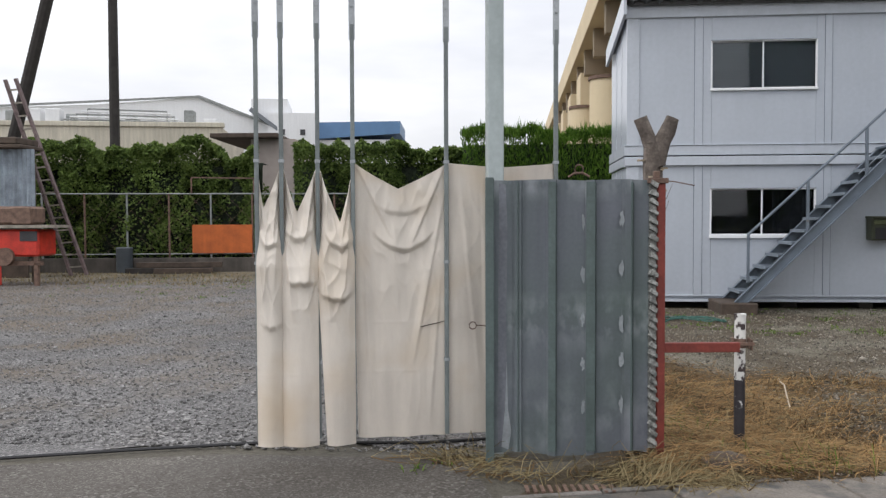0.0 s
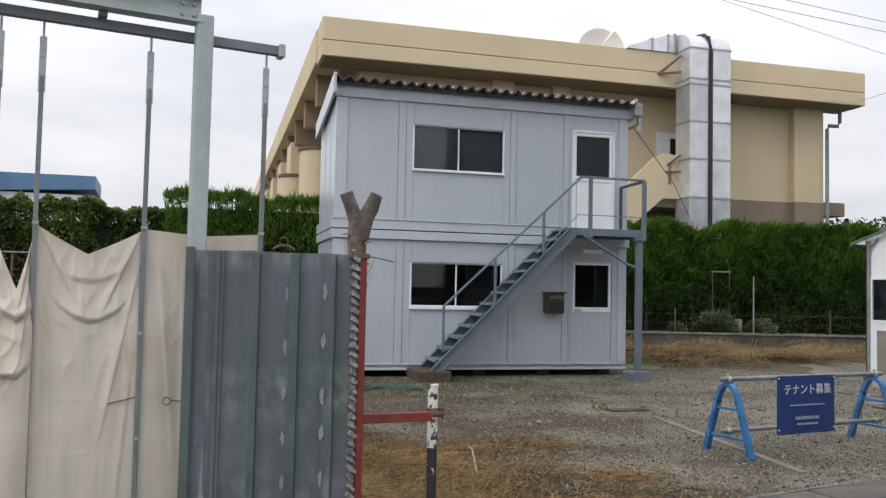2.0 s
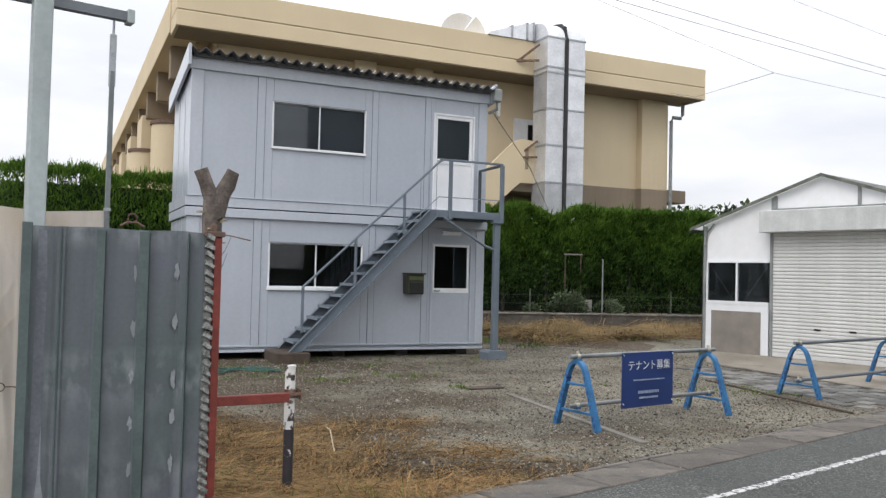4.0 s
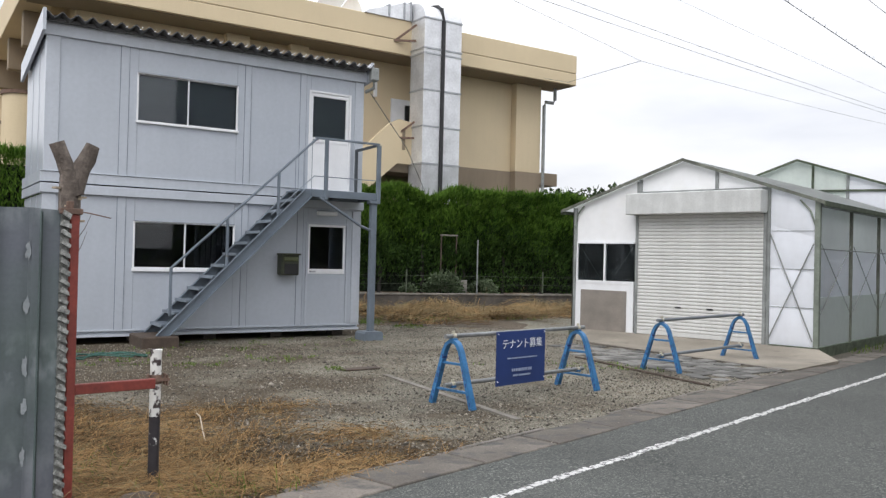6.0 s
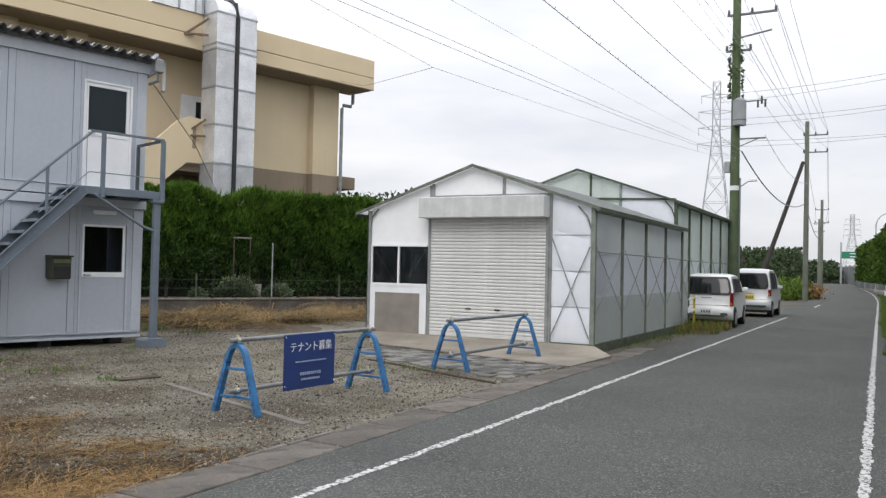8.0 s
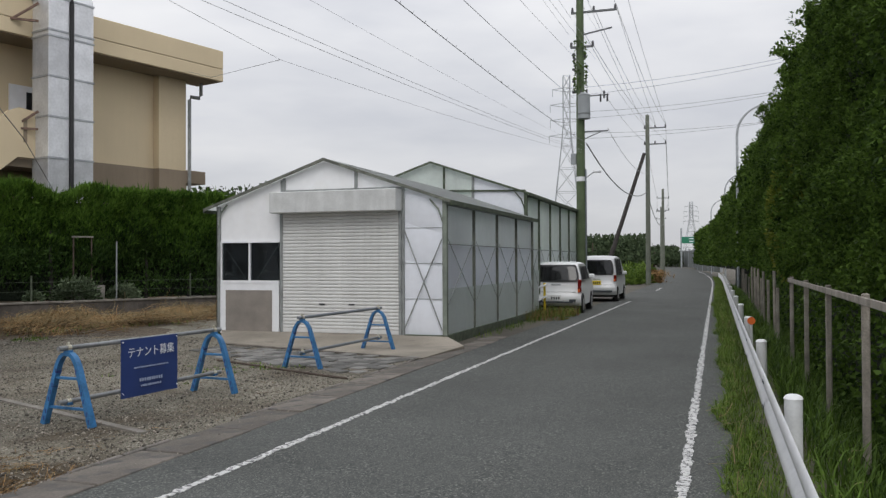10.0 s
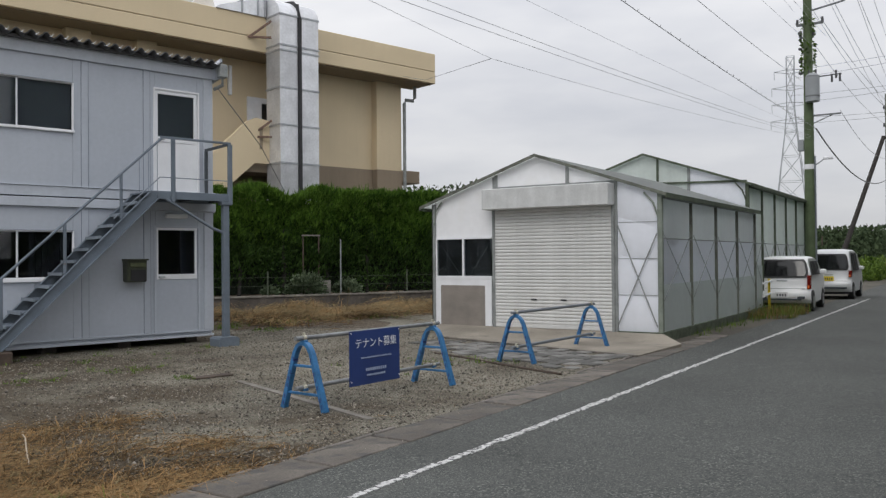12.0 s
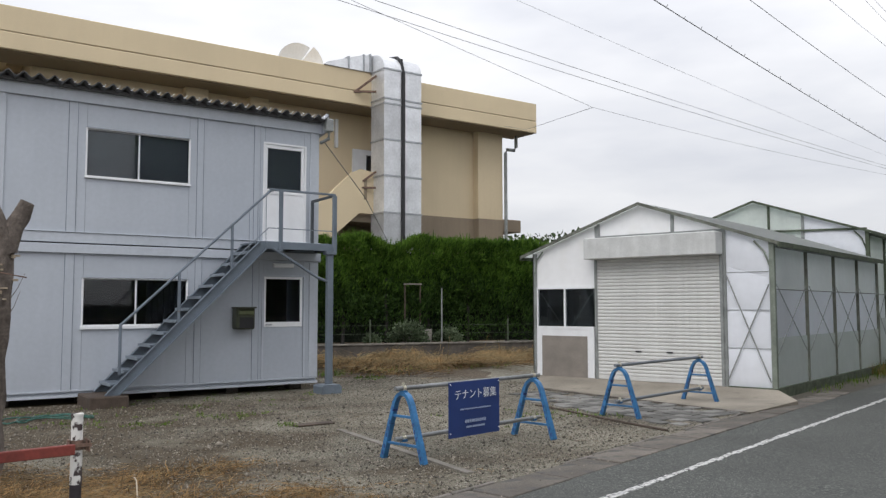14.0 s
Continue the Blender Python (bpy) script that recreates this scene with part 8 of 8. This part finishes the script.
# ---- beyond the yard ----


def far_buildings():
    w = thing("white_warehouse", "white clad warehouse with a low gable roof", "warehouse", pose(-25.8, 54, 0.38, 0, 0, 22))
    bm = B()
    prism(bm, [(-12, -0.5), (10.5, -0.5), (10.5, 7.55), (4.6, 9.75), (-2.0, 9.0), (-12, 8.3)], "y", 0, 22)
    part("wall", bm, M["white_wall"], w, smooth=0)
    part("eaves_line", bar(B(), (4.6, -0.1, 9.78), (10.6, -0.1, 7.55), 0.12, 0.18), M["hut_frame"], w, smooth=0)
    part("eaves_line", bar(B(), (-12, -0.1, 8.3), (4.6, -0.1, 9.78), 0.12, 0.14), M["hut_frame"], w, smooth=0)
    part("outside_stair", bar(B(), (8.0, -0.5, 9.0), (11.0, -0.5, 6.8), 0.5, 0.25), M["grey_beam"], w, smooth=0)
    o = thing("white_block", "white flat-roofed office block", "building", pose(-18.3, 57.2, 0, 0, 0, 12))
    part("tower_block", box(B(), 0, 0, -0.1, 2.5, 6, 10.2), M["white_wall"], o, smooth=0)
    part("main_block", box(B(), 1.2, -0.6, -0.1, 4.5, 6, 9.15), M["white_wall"], o, smooth=0)
    for x in (2.0, 3.4):
        part("window", box(B(), x, -0.64, 7.6, x + 0.35, -0.55, 8.0), M["dark_room"], o, smooth=0)
    b = thing("blue_roofed_hall", "low hall with a blue sheet roof", "hall", pose(-13.2, 58, 0, 0, 0, 4))
    bm = B()
    prism(bm, [(-2.1, 7.3), (5.3, 7.75), (5.3, 8.62), (-1.3, 8.55)], "y", 0, 6)
    part("roof", bm, M["blue_roof"], b, smooth=0)
    part("wall", box(B(), -1.8, 0.3, -0.1, 5.2, 5.8, 7.35), M["white_wall"], b, smooth=0)
    c = thing("concrete_works", "cream concrete works with pipes on its roof", "building", pose(-24.6, 40.6, 0.5, 0, 0, 12))
    part("wall", box(B(), -2, 0, -0.1, 9.6, 10, 6.0, 0.02), M["cream_wall"], c, smooth=0)
    part("parapet", box(B(), -2.1, -0.1, 6.0, 9.7, 0.25, 6.25, 0.02), M["cream_wall"], c, smooth=0)
    rng = random.Random(5)
    for i in range(11):
        x = -1.5 + i * 1.0
        part("roof_unit", box(B(), x, 0.8, 5.95, x + rng.uniform(0.4, 0.8), 1.6, 6.45 + rng.uniform(0.0, 0.6), 0.03), M["white_wall"] if i % 3 else M["hut_frame"], c, smooth=0)
    for i in range(5):
        z = 6.4 + 0.14 * i
        part("roof_pipe", tube(B(), [(1.5 + i * 0.3, 0.5, 6.0), (1.5 + i * 0.3, 0.5, z), (7.5 - i * 0.2, 0.5, z - 0.1), (7.5 - i * 0.2, 0.5, 6.0)], 0.05, 6), M["white_wall"] if i % 2 else M["hut_frame"], c)
    t = thing("taupe_house", "small taupe house with a dark eave", "house", pose(-9.3, 29.0, 0, 0, 0, 4))
    part("wall", box(B(), 0, 0, -0.1, 1.6, 4, 4.5), M["brown_wall"], t, smooth=0)
    part("roof", box(B(), -1.3, -0.6, 4.5, 1.1, 4.4, 4.66, 0.02), M["dark_wood"], t, smooth=0)


far_buildings()


def yard_things():
    # two dark timber poles, one leaning
    for pts, label in (([(-13.95, 28.2, -0.1), (-13.95, 28.2, 11.0)], "dark upright timber pole"), ([(-15.7, 23.1, -0.4), (-13.2, 22.8, 7.95), (-12.7, 22.8, 9.5)], "dark leaning timber pole")):
        th = thing("timber_pole", label, "pole")
        part("shaft", tube(B(), pts, 0.185, 10, 0.155), M["tar_wood"], th)
    th = thing("ladder", "long rusty ladder leaning on a pole", "ladder")
    a0, a1 = Vector((-12.7, 22.9, 0.0)), Vector((-13.95, 21.9, 5.5))
    side = Vector((0.36, 0.0, 0.03))
    for o in (Vector(), side):
        part("ladder_rail", bar(B(), a0 + o * 1.3, a1 + o * 0.85, 0.07, 0.11), M["ladder"], th, smooth=0)
    for i in range(15):
        q = (i + 0.7) / 15.5
        p = a0.lerp(a1, q)
        part("rung", bar(B(), p, p + side * (1.3 - 0.45 * q), 0.045, 0.045), M["wood"], th, smooth=0)
    th = thing("tin_lean_to", "corrugated zinc lean-to with a flat dark roof", "shed", pose(-14.95, 20.35, 0, 0, 0, 3))
    bm = B()
    sheet_grid(bm, lambda u, v: (u * 2.65, 0.02 * math.cos(u * 2 * math.pi * 22), 1.95 + v * 1.5), 176, 1, 0.004)
    part("tin_wall", bm, M["steel_blue"], th)
    part("flat_roof", box(box(B(), -0.3, -0.3, 3.46, 2.45, 0.9, 3.56, 0.02), -0.3, -0.3, 3.57, 2.35, 0.8, 3.74, 0.02), M["dark_wood"], th, smooth=0)
    for x in (0.05, 2.5):
        part("post", box(B(), x, 0.05, -0.1, x + 0.1, 0.15, 3.46), M["dark_wood"], th, smooth=0)
    part("back_wall", box(B(), 0.1, 1.5, -0.1, 1.6, 1.6, 3.46), M["dark_wood"], th, smooth=0)
    th = thing("red_machine", "old red machine with a rusty hood", "machine", pose(-13.45, 19.2, 0, 0, 0, 3))
    part("hood", box(box(B(), 0.1, 0, 1.5, 1.72, 0.8, 1.95, 0.06), 1.3, -0.03, 1.52, 1.76, -0.004, 1.92, 0.01), M["rusty"], th, smooth=0)
    part("body", box(B(), 0.0, -0.05, 0.72, 1.95, 0.85, 1.38, 0.05), M["red_machine"], th, smooth=0)
    part("work_board", box(B(), -0.2, -0.2, 1.42, 2.28, 0.9, 1.49), M["wood"], th, smooth=0)
    part("frame", box(box(box(B(), 0.05, 0.0, -0.02, 0.15, 0.1, 0.72), 1.8, 0.0, -0.02, 1.9, 0.1, 0.72), 0.0, 0.0, 0.5, 2.0, 0.1, 0.6), M["rusty"], th, smooth=0)
    part("side_plate", box(B(), 0.75, -0.12, 0.02, 1.05, -0.08, 0.5, 0.02), M["red_machine"], th, smooth=0)
    part("dark_panel", box(B(), 1.5, -0.07, 1.1, 1.93, -0.052, 1.34), M["dark_room"], th, smooth=0)
    part("wheel", tube(B(), [(1.15, -0.16, 0.72), (1.15, -0.05, 0.72)], 0.22, 16), M["rusty"], th)
    # beams stacked on the ground by the fence, a drum
    for i, (x, y, z) in enumerate(((-11.5, 23.75, 0.0), (-11.2, 23.85, 0.17), (-10.6, 23.7, 0.0))):
        th = thing("timber_beam", "dark timber beam lying by the fence", "timber", pose(x, y, z, 0, 0, 14), group="stacked beams")
        part("beam", box(B(), 0, 0, 0, 2.5 if i < 2 else 1.7, 0.22, 0.16, 0.01), M["dark_wood" if i else "tar_wood"], th, smooth=0)
    th = thing("steel_drum", "small dark grey steel drum by the fence", "drum", pose(-11.75, 24.25, 0))
    part("drum_body", tube(B(), [(0, 0, 0), (0, 0, 0.42), (0, 0, 0.75)], 0.24, 16), M["stair_dark"], th)
    part("drum_rim", tube(B(), [(0, 0, 0.75), (0, 0, 0.78)], 0.25, 16), M["grey_beam"], th)


yard_things()


def lot_clutter():
    th = thing("ground_cable", "black cable lying along the yard entrance", "cable")
    pts = [(-6.2, 4.25), (-3.32, 5.12), (-2.4, 5.42), (-1.73, 5.61), (-1.2, 5.66), (-0.6, 5.70), (-0.16, 5.83), (0.5, 5.9)]
    part("cable", tube(B(), [(x, y, 0.012) for x, y in pts], 0.012, 6), M["black"], th)
    th = thing("edging_strip", "narrow flat concrete edging strip in gravel", "edging")
    part("strip", bar(B(), (5.62, 9.7, 0.002), (5.28, 6.42, 0.004), 0.085, 0.026), M["pale_strip"], th, smooth=0)
    th = thing("edging_strip", "dark gutter strip in front of the ramp", "edging")
    part("strip", bar(B(), (11.35, 12.0, 0.015), (11.35, 7.5, 0.015), 0.06, 0.024), M["gutter"], th, smooth=0)
    th = thing("rusty_plate", "small rusty steel plate on gravel", "plate")
    part("plate", box(B(), 5.3, 10.25, 0.0, 5.85, 10.45, 0.02, 0.005), M["dark_wood"], th, smooth=0)
    th = thing("bent_stick", "pale bent stick lying in dry grass", "stick")
    part("stick", tube(B(), [(2.53, 7.9, 0.05), (2.44, 7.5, 0.10), (2.34, 7.1, 0.06), (2.27, 6.8, 0.03)], 0.0065, 7), M["stick"], th)
    th = thing("garden_hose", "thin green hose coiled on the ground", "hose")
    part("hose", tube(B(), [(2.5 + 0.55 * math.sin(q * 0.21) + 0.06 * q * 0.1, 13.05 + 0.30 * math.sin(q * 0.43 + 0.4) + 0.05 * math.sin(q * 1.7), 0.02 + 0.012 * abs(math.sin(q * 0.8))) for q in range(64)], 0.012, 6), M["hose"], th)
    th = thing("stone_lump", "broken concrete lump in the grass", "stone")
    bm = B()
    bmesh.ops.create_icosphere(bm, subdivisions=2, radius=0.16)
    for v in bm.verts:
        v.co = Vector((v.co.x * 1.2, v.co.y, v.co.z * 0.7)) * (1 + 0.3 * noise.noise(v.co * 7)) + Vector((1.38, 5.2, 0.02))
    part("lump", bm, M["dark_wood"], th, smooth=30)
    th = thing("drain_grate", "rusty steel drain grate", "grate", pose(0.12, 4.70, 0, 0, 0, 6))
    for i in range(12):
        part("grate_bar", box(B(), i * 0.045, 0, 0.0, i * 0.045 + 0.02, 0.12, 0.012), M["rusty"], th, smooth=0)


lot_clutter()

# ---- loose ground cover ----


def scatter_stones():
    """Crushed stone on both lots, one mesh of small broken lumps."""
    rng = np.random.default_rng(51)

    def field(name, label, n, xs, ys, size, inside, material):
        x = rng.uniform(*xs, n)
        # thicker near the road, where single stones can be told
        y = ys[0] + (ys[1] - ys[0]) * rng.uniform(0, 1, n) ** 1.6
        ok = inside(x, y)
        x, y = x[ok], y[ok]
        k = len(x)
        r = size * rng.lognormal(0, 0.42, k)
        o = np.array([[1, 0, 0], [0, 1, 0], [-1, 0, 0], [0, -1, 0], [0, 0, 0.8], [0, 0, -0.5]])
        v = o[None] * rng.uniform(0.55, 1.2, (k, 6, 1)) + rng.normal(0, 0.12, (k, 6, 3))
        th = rng.uniform(0, 6.28, k)
        c, s = np.cos(th)[:, None], np.sin(th)[:, None]
        v = np.stack([v[..., 0] * c - v[..., 1] * s, v[..., 0] * s + v[..., 1] * c, v[..., 2]], -1) * r[:, None, None]
        v += np.stack([x, y, 0.1 * r], 1)[:, None]
        f = np.array([[0, 1, 4], [1, 2, 4], [2, 3, 4], [3, 0, 4], [1, 0, 5], [2, 1, 5], [3, 2, 5], [0, 3, 5]])
        faces = (f[None] + 6 * np.arange(k)[:, None, None]).reshape(-1, 3)
        me = bpy.data.meshes.new(name)
        me.vertices.add(6 * k)
        me.vertices.foreach_set("co", v.astype(np.float32).ravel())
        me.loops.add(24 * k)
        me.loops.foreach_set("vertex_index", faces.ravel().astype(np.int32))
        me.polygons.add(8 * k)
        me.polygons.foreach_set("loop_start", np.arange(0, 24 * k, 3, dtype=np.int32))
        me.update(calc_edges=True)
        me.materials.append(material)
        tagged(new(name, me), label, "gravel", kind="stuff")

    vv = lambda x, y: -0.254 * x + 0.967 * y
    field("loose_gravel", "loose grey crushed stone of the yard", 80000, (-13, 0.6), (5.3, 22), 0.0105, lambda x, y: (vv(x, y) > 5.5) & (y > 5.5) & (x > -0.62 * y - 1), M["stone"])
    field("loose_gravel", "loose brown-grey gravel of the lot", 90000, (0.8, 13), (5.0, 17), 0.0085, lambda x, y: (vv(x, y) > 4.5 - 0.45 * rng.uniform(0, 1, len(x)) ** 3) & (x < 12.8 - 0.1 * (y - 8)) & ~((y > 14.8) & (x < 8)), M["stone_brown"])


scatter_stones()


def ground_plants():
    rng = np.random.default_rng(61)

    def patch(cx, cy, rx, ry, n):
        a, r = rng.uniform(0, 6.283, n), np.sqrt(rng.uniform(0, 1, n)) * rng.lognormal(0, 0.22, n)
        edge = np.array([1 + 0.45 * noise.noise(Vector((math.cos(q) * 1.7 + cx, math.sin(q) * 1.7 + cy, 0.5))) for q in a])
        return np.stack([cx + rx * r * np.cos(a) * edge, cy + ry * r * np.sin(a) * edge, np.zeros(n)], 1)

    def ragged(pts, scale, level):
        d = np.array([noise.noise(Vector((x * scale, y * scale, 2.0))) + 0.5 * noise.noise(Vector((x * scale * 3, y * scale * 3, 6.0))) for x, y, z in pts])
        return pts[d + rng.normal(0, 0.18, len(pts)) > level]

    heap = [patch(1.65, 5.75, 0.75, 0.7, 2400), patch(1.55, 7.0, 0.75, 1.2, 2300), patch(2.5, 5.55, 0.8, 0.30, 900), patch(2.95, 8.05, 0.75, 0.32, 650), patch(3.45, 6.5, 0.38, 0.20, 260), patch(3.1, 5.62, 0.5, 0.14, 260), patch(2.15, 6.4, 0.5, 0.35, 330), patch(1.3, 8.6, 0.5, 0.9, 500), patch(1.35, 5.3, 0.4, 0.2, 700), patch(2.2, 6.6, 1.4, 1.5, 1700), patch(2.9, 6.2, 1.6, 0.9, 700)]
    dry = ragged(np.concatenate(heap), 1.5, -0.38)
    dry[:, :2] += rng.normal(0, 0.20, (len(dry), 2)) * (rng.uniform(size=(len(dry), 1)) < 0.6) + rng.normal(0, 0.03, (len(dry), 2))
    dry = dry[(-0.254 * dry[:, 0] + 0.967 * dry[:, 1]) > 4.42]
    near = np.exp(-((dry[:, 0] - 1.45) / 0.7) ** 2)
    dry[:, 2] = rng.uniform(0, 1, len(dry)) * (0.014 + 0.10 * near)
    th = tagged(new("dry_grass"), "flattened tawny dry grass beside the gate", "dry grass", kind="stuff")
    under = dry[rng.uniform(size=len(dry)) < 0.6] * np.array([1, 1, 0.4])
    strands("straw_underlay", under, 0.20, 0.011, 0.012, M["straw_dark"], th, seed=11, spread=1.4)
    strands("straw_strands", dry[rng.uniform(size=len(dry)) < 0.8], 0.24, 0.0048, 0.018, M["straw"], th, seed=1)
    strands("pale_strands", dry[rng.uniform(size=len(dry)) < 0.3], 0.22, 0.005, 0.016, M["straw_pale"], th, seed=41)
    tuft = dry[rng.uniform(size=len(dry)) < 0.07] * np.array([1, 1, 0.3])
    blades("straw_tufts", tuft, 0.18, 1.35, M["straw"], 0.006, th, seed=8, least=0.7)
    far_bits = np.stack([rng.uniform(1.0, 9.0, 700), rng.uniform(5.3, 12, 700), np.full(700, 0.008)], 1)
    far_bits = far_bits[(-0.254 * far_bits[:, 0] + 0.967 * far_bits[:, 1]) > 4.5]
    strands("straw_litter", far_bits, 0.10, 0.006, 0.006, M["straw_dark"], th, seed=14, spread=2)
    green = ragged(np.concatenate([patch(1.2, 6.2, 0.3, 0.5, 160), patch(1.9, 5.3, 0.5, 0.2, 120)]), 2.0, -0.2)
    blades("green_blades", green, 0.16, 0.9, M["grass"], 0.006, th, seed=15)
    front = np.concatenate([patch(0.5, 5.05, 0.8, 0.15, 130), patch(0.85, 5.1, 0.25, 0.12, 260), patch(-0.3, 5.3, 0.35, 0.12, 110), patch(1.15, 5.02, 0.35, 0.2, 380)])
    th = tagged(new("dry_grass"), "pale straw lying at the foot of the steel sheet", "dry grass", kind="stuff")
    front[:, 2] = rng.uniform(0, 0.03, len(front))
    strands("straw_strands", front, 0.26, 0.006, 0.035, M["straw_pale"], th, seed=2)
    strands("straw_underlay", front[::2] * np.array([1, 1, 0.2]), 0.2, 0.012, 0.01, M["straw_dark"], th, seed=22)
    back = ragged(np.concatenate([patch(12.6, 18.8, 2.6, 2.4, 6000), patch(13.8, 19.6, 3.9, 1.9, 5600), patch(16.5, 19.2, 2.6, 2.0, 3600), patch(10.6, 20.4, 1.6, 2.2, 2000), patch(8.8, 22.0, 2.0, 1.4, 700)]), 0.5, 0.02)
    th = tagged(new("dry_grass"), "low dry grass along the low wall", "dry grass", kind="stuff")
    rise = 0.30 * np.clip(np.array([0.55 + noise.noise(Vector((x * 0.7, y * 0.7, 3.3))) for x, y, z in back]), 0, 1)
    back[:, 2] = rng.uniform(0, 1, len(back)) * (0.03 + rise)
    strands("straw_strands", back[::2], 0.5, 0.013, 0.06, M["straw_pale"], th, seed=3)
    strands("tawny_strands", back[1::3], 0.5, 0.013, 0.06, M["straw"], th, seed=43)
    strands("straw_underlay", back[::2] * np.array([1, 1, 0.3]), 0.4, 0.03, 0.03, M["straw_dark"], th, seed=31)
    tall = ragged(back, 0.9, 0.12)
    blades("straw_tufts", tall[:500] * np.array([1, 1, 0]), 0.26, 1.1, M["straw"], 0.014, th, seed=32)
    gback = ragged(np.concatenate([patch(12.2, 17.6, 2.6, 0.8, 900), patch(10.0, 17.6, 1.2, 1.2, 500)]), 0.8, 0.0)
    blades("green_blades", gback, 0.13, 0.9, M["grass"], 0.014, th, seed=33)
    weeds = np.concatenate([patch(x, y, r, r * 0.8, n) for x, y, r, n in ((3.7, 11.6, 0.4, 130), (5.0, 11.8, 0.5, 170), (2.7, 12.3, 0.5, 140), (5.3, 10.5, 0.2, 60), (9.9, 16.3, 0.5, 200), (-6.4, 16.4, 0.4, 170), (-0.6, 5.2, 0.16, 22), (9.4, 9.0, 0.7, 160), (8.2, 9.6, 0.9, 120), (4.5, 13.2, 1.5, 260), (7.6, 8.9, 0.6, 90), (-7.5, 19.5, 4.0, 700), (-4, 20.5, 3, 500), (6.5, 14.5, 1.8, 260), (2.1, 13.9, 0.7, 130))])
    th = tagged(new("weeds"), "sparse green weeds in gravel", "weeds", kind="stuff")
    tuft = np.repeat(weeds[rng.uniform(size=len(weeds)) < 0.10], 9, 0)
    tuft[:, :2] += rng.normal(0, 0.035, (len(tuft), 2))
    blades("weed_blades", tuft, 0.05, 1.1, M["grass"], 0.012, th, seed=4)
    dryl = np.stack([rng.uniform(-15, 0, 4200), rng.uniform(19.5, 24.2, 4200), np.zeros(4200)], 1)
    th = tagged(new("weeds"), "low yellowing weeds at the back of the yard", "weeds", kind="stuff")
    blades("weed_blades", dryl, 0.07, 0.8, M["straw_pale"], 0.02, th, seed=5)
    # green verge behind the right-hand line
    n = 52000
    s = -12 + 90 * rng.uniform(0, 1, n) ** 1.25
    v = np.interp(s, [0, 12, 20, 30], [-0.24, -0.22, -0.16, -0.02]) - 0.16 * np.array([noise.noise(Vector((q * 0.7, 0.0, 1.0))) + 0.6 * noise.noise(Vector((q * 2.6, 0.0, 4.0))) for q in s]) - rng.exponential(0.24, n)
    v = np.maximum(v, -1.5)
    z = np.interp(-v, [0, 0.7, 0.85, 1.2, 1.9], [0, 0, -0.06, -0.3, -0.85])
    th = tagged(new("verge_grass"), "unmown green grass under the guard rail", "grass", ROAD and "", "stuff")
    th.matrix_basis = ROAD
    blades("grass_blades", np.stack([s, v + np.array([bend(q) for q in s]), z - 0.01], 1), 0.16, 1.0, M["grass"], 0.008, th, seed=6)
    fleck = rng.uniform(size=n) < 0.06
    strands("dry_blades", np.stack([s, v + np.array([bend(q) for q in s]), z + 0.05], 1)[fleck], 0.16, 0.007, 0.03, M["straw_pale"], th, seed=66, spread=2)
    n = 26000
    s, v = -12 + 62 * rng.uniform(0, 1, n), -rng.uniform(0.85, 2.9, n)
    z = np.interp(-v, [0.7, 0.85, 1.2, 1.9, 3], [-0.012, -0.06, -0.3, -0.85, -1.3])
    n2 = 14000
    s2, z2 = 7 + 50 * rng.uniform(0, 1, n2) ** 1.5, rng.uniform(-1.1, 1.5, n2)
    v2 = -2.05 - rng.exponential(0.12, n2) + 0.15 * np.sin(s2 * 3.1) + np.array([bend(q) for q in s2])
    leaves("bank_ivy", np.stack([s2, v2, z2], 1), np.stack([rng.normal(0, 0.6, n2), np.abs(rng.normal(0.5, 0.3, n2)), rng.normal(-0.2, 0.6, n2)], 1), M["tallhedge"], 0.10, 0.07, th, seed=17)
    blades("bank_blades", np.stack([s, v, z], 1), 0.36, 0.7, M["tallhedge"], 0.018, th, seed=7)


ground_plants()


def block_paving():
    """Worn square pavers before the ramp, half lost in the gravel."""
    th = thing("block_paving", "worn grey square pavers half buried in gravel", "paving", pose(9.2, 7.05, 0, 0, 0, 3), kind="structure")
    rng = random.Random(71)
    meshes = []
    for i in range(4):
        bm = B()
        box(bm, 0.006, 0.006, -0.03, 0.229 - 0.01 * (i % 2), 0.229 - 0.008 * (i // 2), 0.02, 0.006)
        me = bpy.data.meshes.new("paver")
        bm.to_mesh(me)
        bm.free()
        meshes.append(finish(me, M["paver"], 0))
    for j in range(20):
        for i in range(10):
            x, y = i * 0.235 + (0.117 if j % 2 else 0.0), j * 0.235
            left = 0.15 + 0.25 * math.sin(y * 0.6) + max(0.0, y - 2.6) * 0.45
            if x < left or x > 2.13 - 0.03 * y or y < 0.22 * x - 0.02 or rng.random() < 0.25 * math.exp(-(x - left) * 2):
                continue
            o = new("paver", meshes[rng.randrange(4)])
            o.parent = th
            o.matrix_basis = pose(x, y, rng.uniform(-0.010, 0.003), rng.uniform(-1.2, 1.2), rng.uniform(-1.2, 1.2), rng.uniform(-1.5, 1.5))
    ed = thing("edging_strip", "curved dark steel edging beside old pavers", "edging")
    part("strip", tube(B(), [(9.5, 10.2, 0.01), (9.38, 9.4, 0.012), (9.2, 8.5, 0.012), (9.05, 7.6, 0.012), (9.0, 7.1, 0.01)], 0.016, 6), M["dark_wood"], ed)


block_paving()
